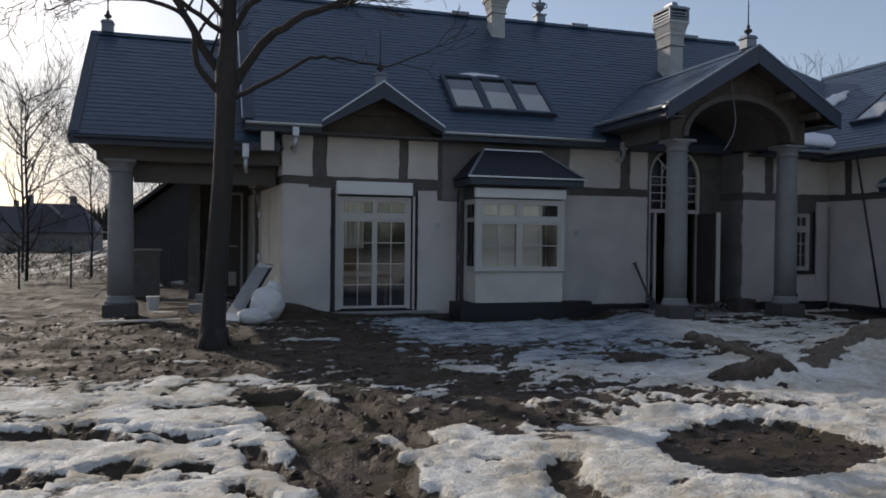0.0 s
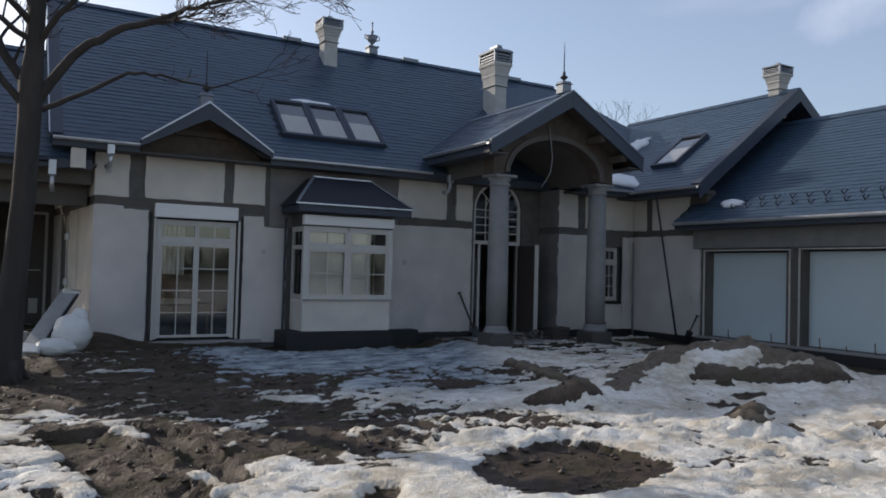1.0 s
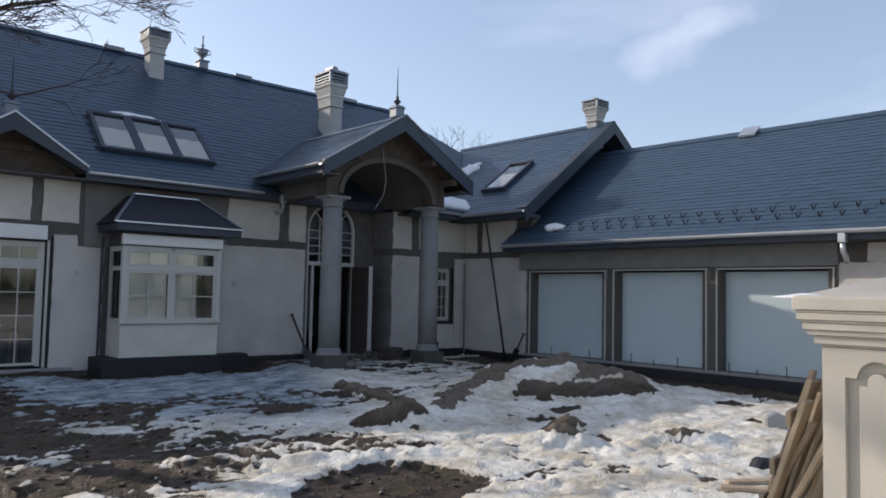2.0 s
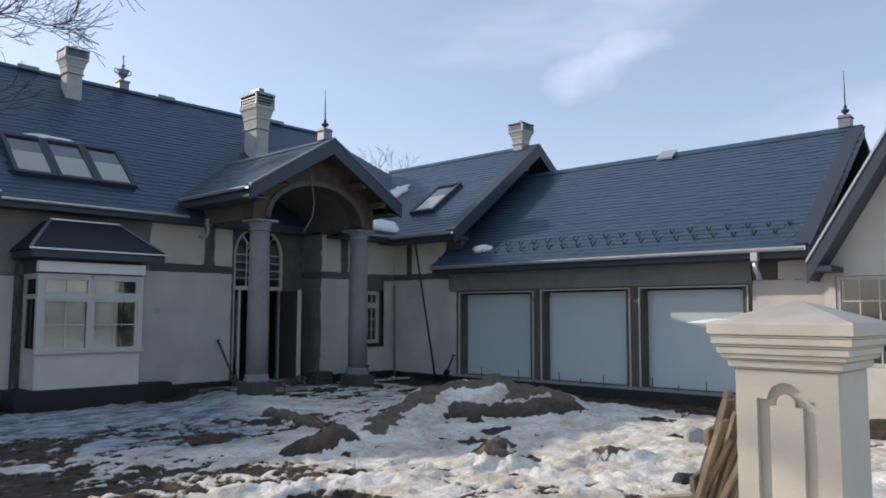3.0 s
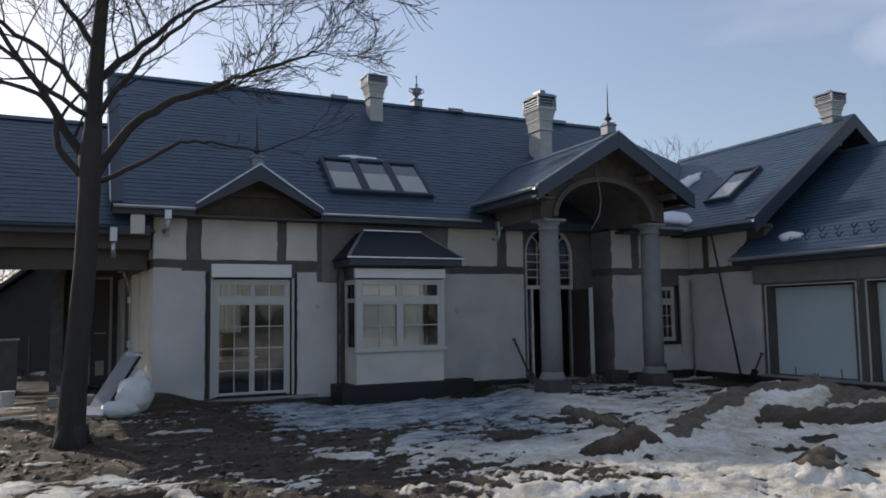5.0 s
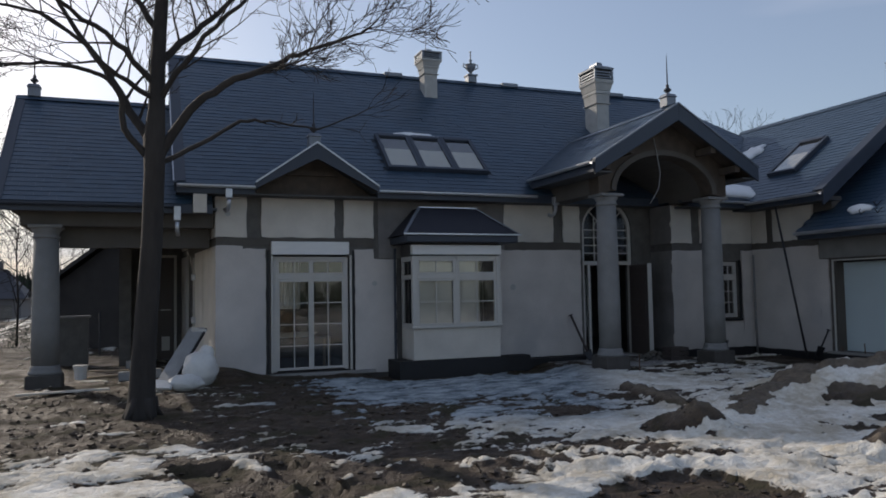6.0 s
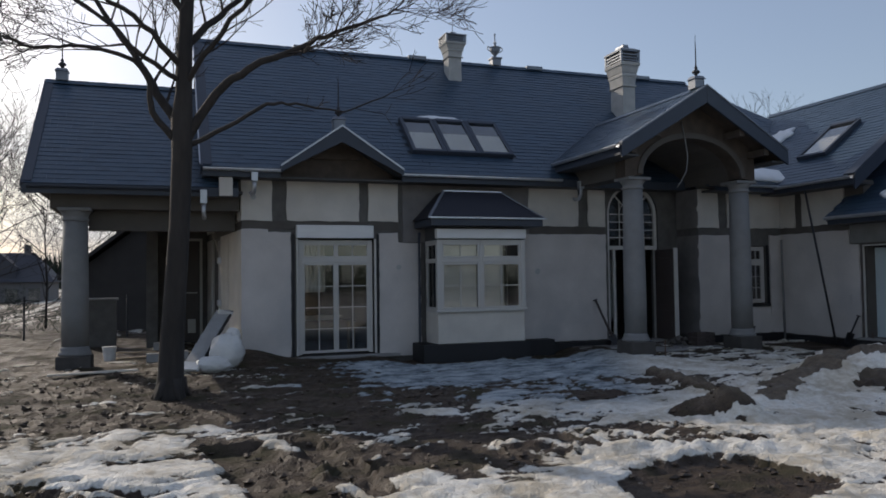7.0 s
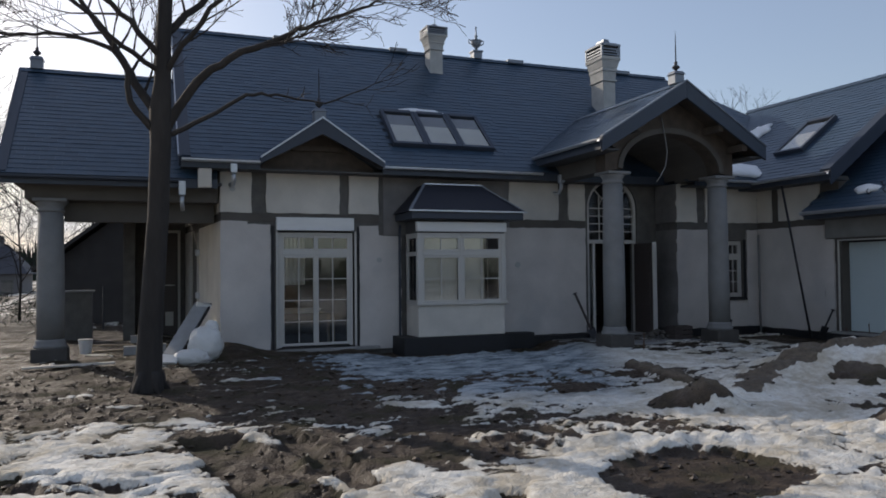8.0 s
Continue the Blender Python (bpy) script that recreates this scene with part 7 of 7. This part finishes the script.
# ---- gate pillar with timber behind it ----
def gate_pillar():
    x0, x1, y0, y1 = 2.20, 2.82, 1.06, 1.67
    p = thing("gate_pillar", (2.51, 1.365, 0), "cream cast stone gate pillar with arched niche panels and moulded cap", "pillar")
    cx, cy = (x0 + x1) / 2, (y0 + y1) / 2
    d = 0.05
    part("core", Shape().box(x0 + d, x1, y0, y1, -0.1, 1.56), STONE, p)
    # front skin with an arched opening
    a, b, sh, ys, r = y0 + 0.13, y1 - 0.13, 1.385, 0.055, 0.11
    s = Shape().box(x0, x0 + d - 0.002, y0, a, -0.1, 1.56).box(x0, x0 + d - 0.002, b, y1, -0.1, 1.56).box(x0, x0 + d - 0.002, a, b, -0.1, 0.35)
    s.box(x0, x0 + d - 0.002, a, cy - r, sh, 1.56).box(x0, x0 + d - 0.002, cy + r, b, sh, 1.56)
    arc = [(cy + r * math.cos(t), sh - 0.005 + r * math.sin(t)) for t in np.linspace(0, math.pi, 15)]
    s.slab([(x0, y, z) for y, z in arc] + [(x0, cy - r, 1.56), (x0, cy + r, 1.56)], (d - 0.002, 0, 0))
    part("niche_front", s, STONE, p)
    inset = Shape().slab([(x0 + 0.012, a + 0.075, 0.42), (x0 + 0.012, b - 0.075, 0.42), (x0 + 0.012, b - 0.075, sh - 0.045), (x0 + 0.012, cy + 0.055, sh - 0.045)] +
                         [(x0 + 0.012, cy + 0.055 * math.cos(t), sh - 0.02 + 0.055 * math.sin(t)) for t in np.linspace(0.3, math.pi - 0.3, 9)] + [(x0 + 0.012, cy - 0.055, sh - 0.045), (x0 + 0.012, a + 0.075, sh - 0.045)], (d - 0.013, 0, 0))
    part("raised_panel", inset, STONE, p, bevel=0.004)
    h = (x1 - x0) / 2
    prof = [(0.0, 0.0, 0.015), (0.03, 0.015, 0.06), (0.042, 0.06, 0.07), (0.06, 0.07, 0.10), (0.08, 0.10, 0.145), (0.092, 0.145, 0.16), (0.106, 0.16, 0.205), (0.112, 0.205, 0.22)]
    for g, lo, hi in prof:
        part("cap_moulding", Shape().square((cx, cy, 1.562), [(h + g - 0.008, lo), (h + g, lo + 0.004), (h + g, hi - 0.004), (h + g - 0.008, hi)]), STONE, p)
    part("cap_top", Shape().square((cx, cy, 1.783), [(h + 0.125, 0), (h + 0.125, 0.07), (h + 0.117, 0.08), (0.02, 0.215)]), STONE, p, bevel=0.004)
    top, e = 1.858, h + 0.122
    s = Shape().add([(cx - e, cy + e - 0.25, top), (cx - e, cy + e + 0.01, top - 0.004), (cx - e + 0.25, cy + e, top), (cx - e + 0.02, cy + e + 0.15, top - 0.002),
                     (cx - e + 0.04, cy + e - 0.22, top + 0.012), (cx - e + 0.06, cy + e - 0.04, top + 0.028), (cx - e + 0.20, cy + e - 0.05, top + 0.012), (cx - e + 0.03, cy + e + 0.09, top + 0.008)],
                    [(0, 1, 5, 4), (1, 3, 7, 5), (3, 2, 6, 7), (5, 7, 6), (4, 5, 6), (0, 4, 6, 2), (0, 2, 1), (1, 2, 3)])
    single("snow_patch", s, SNOW, "thin tongue of snow overhanging the pillar cap", "snow", smooth=True)


def timber():
    rng = random.Random(9)
    for k in range(16):
        x = 2.86 + 0.085 * (k % 6) + rng.uniform(-.03, .03)
        if k < 6:      # these rest on the pillar, the others on them
            top = (x, 1.70 + 0.02 * (k % 3), rng.uniform(1.15, 1.45))
            foot = (x + rng.uniform(-0.05, 0.12), 2.20 + rng.uniform(-.05, .16), 0.03)
        else:
            top = (x + 0.02, 1.96 + rng.uniform(-0.02, .14), rng.uniform(0.80, 1.36))
            foot = (x + rng.uniform(0.0, 0.25), 2.40 + rng.uniform(-.05, .18), 0.03)
        single("plank", Shape().beam(foot, top, rng.choice((0.06, 0.09, 0.13)), 0.04), WOOD, "weathered grey-brown plank leaning behind the gate pillar", "plank", bevel=0.006, group="planks behind the gate pillar")
    for z, ya in ((0.35, 2.42), (0.62, 2.34), (0.98, 2.22)):
        single("plank", Shape().beam((2.92, ya - 0.02, z), (3.6, ya + 0.06, z + 0.04), 0.04, 0.12), WOOD, "short board wedged across the leaning planks", "plank", bevel=0.006, group="planks behind the gate pillar")
    for k, (x, y, r) in enumerate(((4.32, 3.20, -60), (4.78, 3.40, -40))):
        a = radians(r)
        z = height(x, y) + 0.012
        single("plank", Shape().beam((x - 0.24 * math.cos(a), y - 0.24 * math.sin(a), z), (x + 0.24 * math.cos(a), y + 0.24 * math.sin(a), z + 0.02), 0.11, 0.04), WOOD, "loose plank lying in the snow", "plank", bevel=0.006, group="planks behind the gate pillar")
    tz = height(5.6, 3.7)
    tarp = Shape().slab([(5.38, 3.66, tz + 0.0), (5.66, 3.42, tz + 0.0), (5.70, 3.50, tz + 0.09), (5.52, 3.66, tz + 0.11)], (0.14, 0.16, -0.02))
    single("folded_tarp", tarp, BITUMEN, "dark folded tarp lying in the snow beside the planks", "tarp", bevel=0.03)
    bz = height(7.95, 4.66)
    blk = Shape().slab([(7.92, 4.74, bz - 0.04), (8.14, 4.52, bz - 0.04), (8.14, 4.52, bz + 0.15), (8.02, 4.64, bz + 0.22), (7.92, 4.74, bz + 0.16)], (0.12, 0.12, 0.0))
    single("foam_block", blk, FOAM, "broken grey foam block lying in the snow", "block", bevel=0.03)


gate_pillar()
timber()


# ---- loose things in the yard ----
def wrapped_sheet():
    z = 0.16
    s = thing("insulation_sheet", (-1.9, 16.6, z), "grey insulation sheet leaning at the wall corner", "sheet")
    part("sheet", Shape().slab([(-2.50, 15.62, 0.10), (-2.22, 15.45, 0.09), (-1.42, 17.28, 1.16), (-1.72, 17.30, 1.17)], (-0.03, 0.02, 0.05)), FOAM, s, bevel=0.008)
    part("rim", Shape().beam((-2.215, 15.47, 0.11), (-1.415, 17.27, 1.17), 0.03, 0.06), BITUMEN, s, "dark torn edge")
    part("wrapping", Shape().slab([(-1.74, 17.24, 1.13), (-1.45, 17.22, 1.10), (-1.43, 17.22, 1.17), (-1.58, 17.2, 1.19), (-1.72, 17.2, 1.24)], (0.02, -0.07, 0.0)), FILM, s, "torn translucent wrapping edge")
    part("wrapping", Shape().slab([(-2.52, 15.60, 0.12), (-2.20, 15.42, 0.11), (-2.12, 15.62, 0.22), (-2.44, 15.78, 0.25)], (-0.03, -0.03, 0.04)), FILM, s, "torn translucent wrapping edge")
    b = thing("sack", (-1.62, 16.0, 0.1), "white translucent plastic sack slumped against the sheet", "sack")

    def bag(cx, cy, cz, rx, ry, rz, seed):
        bm = bmesh.new()
        bmesh.ops.create_icosphere(bm, subdivisions=4, radius=1.0)
        for v in bm.verts:
            c = v.co.copy()
            q = c + Vector((seed, 0, 0))
            k = 1 + 0.10 * noise.noise(q * 1.8) + 0.10 * noise.noise(q * 4.0) + 0.05 * noise.noise(q * 9)
            v.co = Vector((cx + c.x * rx * k, cy + c.y * ry * k, cz + max(-0.92 * rz, c.z * rz * k)))
        sh = Shape()
        sh.v = [tuple(v.co) for v in bm.verts]
        bm.verts.index_update()
        sh.f = [tuple(v.index for v in f.verts) for f in bm.faces]
        bm.free()
        return sh

    part("body", bag(-1.62, 15.95, 0.43, 0.34, 0.28, 0.37, 3.0), FILM, b, smooth=True)
    part("fold", bag(-1.92, 15.65, 0.20, 0.34, 0.20, 0.17, 9.0), FILM, b, smooth=True)
    part("neck", bag(-1.50, 16.02, 0.74, 0.15, 0.13, 0.16, 5.0), FILM, b, smooth=True)


def shovel(foot, top, label, mat, shaft):
    f, t = Vector(foot), Vector(top)
    s = thing("shovel", foot, label, "shovel")
    d = (t - f).normalized()
    part("shaft", Shape().tube([f + d * 0.22, t], shaft, 8), mat, s, smooth=True)
    side = d.cross(Vector((0, 1, 0))).normalized()
    part("blade", Shape().slab([f - side * 0.08, f + side * 0.08, f + side * 0.12 + d * 0.27, f - side * 0.12 + d * 0.27], (0, -0.02, 0)), IRON, s, bevel=0.004)
    part("grip", Shape().tube([t - side * 0.06, t + side * 0.06], 0.016, 6), IRON, s)


wrapped_sheet()
shovel((8.12, 16.95, 0.06), (7.72, 17.25, 1.22), "dark shovel leaning at the entrance wall", WOODDARK, 0.032)
shovel((12.85, 14.15, 0.12), (13.05, 13.95, 0.78), "short shovel leaning at the garage wall", IRON, 0.022)
single("long_pole", Shape().tube([(12.75, 14.35, 0.05), (12.55, 15.0, 4.0)], 0.028, 8), IRON, "long dark pole leaning against the wing eave", "pole", smooth=True)
single("standpipe", Shape().tube([(12.98, 16.25, -0.05), (12.98, 16.28, 2.75)], 0.03, 8), COLUMN, "pale grey vertical pipe in the inner corner", "pipe", smooth=True)
rubble = Shape()
rng = random.Random(8)
for k in range(70):
    u, w = rng.gauss(0, 0.26), rng.gauss(0, 0.16)
    r = rng.uniform(0.03, 0.075)
    zc = 0.05 + 0.20 * math.exp(-(u * u + w * w) / 0.08)
    rubble.lathe((9.6 + u, 16.3 + w, zc - r), [(0.4 * r, 0), (r, 0.6 * r), (0.8 * r, 1.3 * r), (0.2 * r, 1.7 * r)], 5)
single("rubble_heap", rubble, PORCH, "low heap of dark rubble beside the entrance", "rubble", kind="stuff")
single("bucket", Shape().lathe((11.5, 16.05, 0.05), [(0.19, 0), (0.22, 0.40), (0.235, 0.40), (0.235, 0.43), (0.21, 0.43)], 16), IRON, "black builder's bucket near the entrance wall", "bucket", smooth=False)
single("blue_canister", Shape().lathe((7.62, 14.9, 0.05), [(0.10, 0), (0.11, 0.03), (0.11, 0.28), (0.05, 0.36), (0.04, 0.40)], 14), BLUE, "small blue plastic canister beside the porch column", "canister", smooth=True)
def crate(x, y, z, w, d, h):
    c = thing("crate", (x, y, z), "dark slatted builders' crate standing under the porch", "crate")
    for k in range(3):
        z0 = z + 0.01 + k * h / 3
        z1 = z0 + h / 3 - 0.025
        for y0 in (y - d / 2, y + d / 2 - 0.02):
            part("slat", Shape().box(x - w / 2, x + w / 2, y0, y0 + 0.02, z0, z1), WOODDARK, c)
        for x0 in (x - w / 2, x + w / 2 - 0.02):
            part("slat", Shape().box(x0, x0 + 0.02, y - d / 2 + 0.021, y + d / 2 - 0.021, z0, z1), WOODDARK, c)
    part("bottom", Shape().box(x - w / 2 + 0.02, x + w / 2 - 0.02, y - d / 2 + 0.02, y + d / 2 - 0.02, z, z + 0.02), WOODDARK, c)


crate(10.0, 15.95, 0.05, 0.55, 0.36, 0.34)
stake = Shape().tube([(7.55, 14.1, -0.1), (7.56, 14.1, 0.42)], 0.015, 6)
single("stake", stake, RUST, "thin rusty steel stake stuck in the ground", "stake")


def clods():
    """Lumps of mud thrown up along the ruts and round the dirt patches."""
    rng = random.Random(21)
    base = [(0, 0, 1), (0.9, 0, 0.3), (0.28, 0.85, 0.3), (-0.72, 0.52, 0.3), (-0.72, -0.52, 0.3), (0.28, -0.85, 0.3), (0, 0, -0.5)]
    tri = [(0, 1, 2), (0, 2, 3), (0, 3, 4), (0, 4, 5), (0, 5, 1), (6, 2, 1), (6, 3, 2), (6, 4, 3), (6, 5, 4), (6, 1, 5)]
    n = 6500
    xs = np.array([rng.uniform(-7.5, 6) for _ in range(n)])
    ys = np.array([rng.uniform(3.6, 16.0) for _ in range(n)])
    zs, sn, _, _ = ground_at(xs, ys)
    mud, ice = Shape(), Shape()
    for x, y, z, s in zip(xs, ys, zs, sn):
        r = 0.010 + 0.042 * rng.random() ** 3
        target = mud if s < 0.5 else ice
        if y > 10.5 and (x > 1.5 or s >= 0.5):
            continue
        if s > 0.58 or (s >= 0.5 and rng.random() < 0.75):
            continue
        a = rng.uniform(0, 6.28)
        c, q = math.cos(a), math.sin(a)
        sx, sy, sz = rng.uniform(0.8, 1.6), rng.uniform(0.7, 1.2), rng.uniform(0.5, 0.9)
        pts = [((px * c - py * q) * sx * r + x, (px * q + py * c) * sy * r + y, pz * r * sz + z + r * 0.15) for px, py, pz in [(u + rng.uniform(-.25, .25), v + rng.uniform(-.25, .25), w + rng.uniform(-.2, .2)) for u, v, w in base]]
        target.add(pts, tri)
    single("mud_clods", mud, MUD, "scattered lumps of wet brown mud on the ground", "mud", kind="stuff")
    single("snow_crumbs", ice, CRUMB, "scattered crumbs of dirty snow on the ground", "snow", kind="stuff")


CRUMB = material("dirty_snow_crumbs", (0.74, 0.69, 0.58), 0.8, var=0.2, scale=6, bump=0.5, fine=40, per="island")
MUD = material("wet_mud", (0.058, 0.040, 0.026), 0.6, var=0.4, scale=8, bump=0.6, fine=60, per="island")
clods()


def puddle(cx, cy, rx, ry, label, seed):
    """A shallow pool filling the bottom of a rut."""
    rng = random.Random(seed)
    n = 28
    lows = [height(cx + rng.uniform(-.5, .5) * rx, cy + rng.uniform(-.5, .5) * ry) for _ in range(40)]
    z = sorted(lows)[15]
    s = Shape()
    pts = [(cx + rx * math.cos(2 * math.pi * k / n) * rng.uniform(0.8, 1.1), cy + ry * math.sin(2 * math.pi * k / n) * rng.uniform(0.8, 1.1), z) for k in range(n)]
    s.slab(pts, (0, 0, -0.03))
    single("puddle", s, MURK, label, "puddle", kind="stuff")


MURK = material("murky_meltwater", (0.085, 0.065, 0.043), 0.06, var=0.15, scale=2, bump=0.02)
puddle(-1.40, 5.75, 0.24, 0.6, "murky brown meltwater puddle in a wheel rut", 3)
puddle(-1.72, 5.05, 0.2, 0.4, "murky brown meltwater puddle in a wheel rut", 5)


def porch_clutter():
    """Builders' leftovers under and beside the side porch."""
    for k, (x, y, a, l) in enumerate(((-4.1, 16.1, 8, 1.6), (-3.2, 19.2, 20, 1.4), (-3.6, 20.4, -12, 1.2), (-2.4, 19.9, 35, 1.0))):
        a, z = radians(a), height(x, y) + 0.035
        single("plank", Shape().beam((x - l / 2 * math.cos(a), y - l / 2 * math.sin(a), z), (x + l / 2 * math.cos(a), y + l / 2 * math.sin(a), z), 0.14, 0.035), BLIND if k == 0 else WOOD, "pale board lying on the ground beside the side porch" if k == 0 else "weathered board lying under the side porch", "plank", bevel=0.005, group="boards under the side porch")
    x, y = -4.0, 18.9
    z = height(x, y)
    bk = thing("bucket", (x, y, z), "white plastic paint bucket under the side porch", "bucket")
    part("body", Shape().lathe((x, y, z), [(0.12, 0), (0.145, 0.27), (0.155, 0.27), (0.155, 0.30)], 18), FILM, bk, smooth=False)
    part("lid", Shape().lathe((x, y, z + 0.301), [(0.16, 0), (0.16, 0.02), (0.14, 0.025)], 18), PVC, bk)
    for k, (x, y) in enumerate(((-2.9, 21.2), (-2.5, 18.6), (-3.0, 18.3))):
        z = height(x, y)
        s = Shape().box(x - 0.2, x + 0.2, y - 0.12, y + 0.12, z, z + 0.2)
        single("building_block", s, FOAM, "grey building block lying under the side porch", "block", bevel=0.012, group="blocks under the side porch")


porch_clutter()
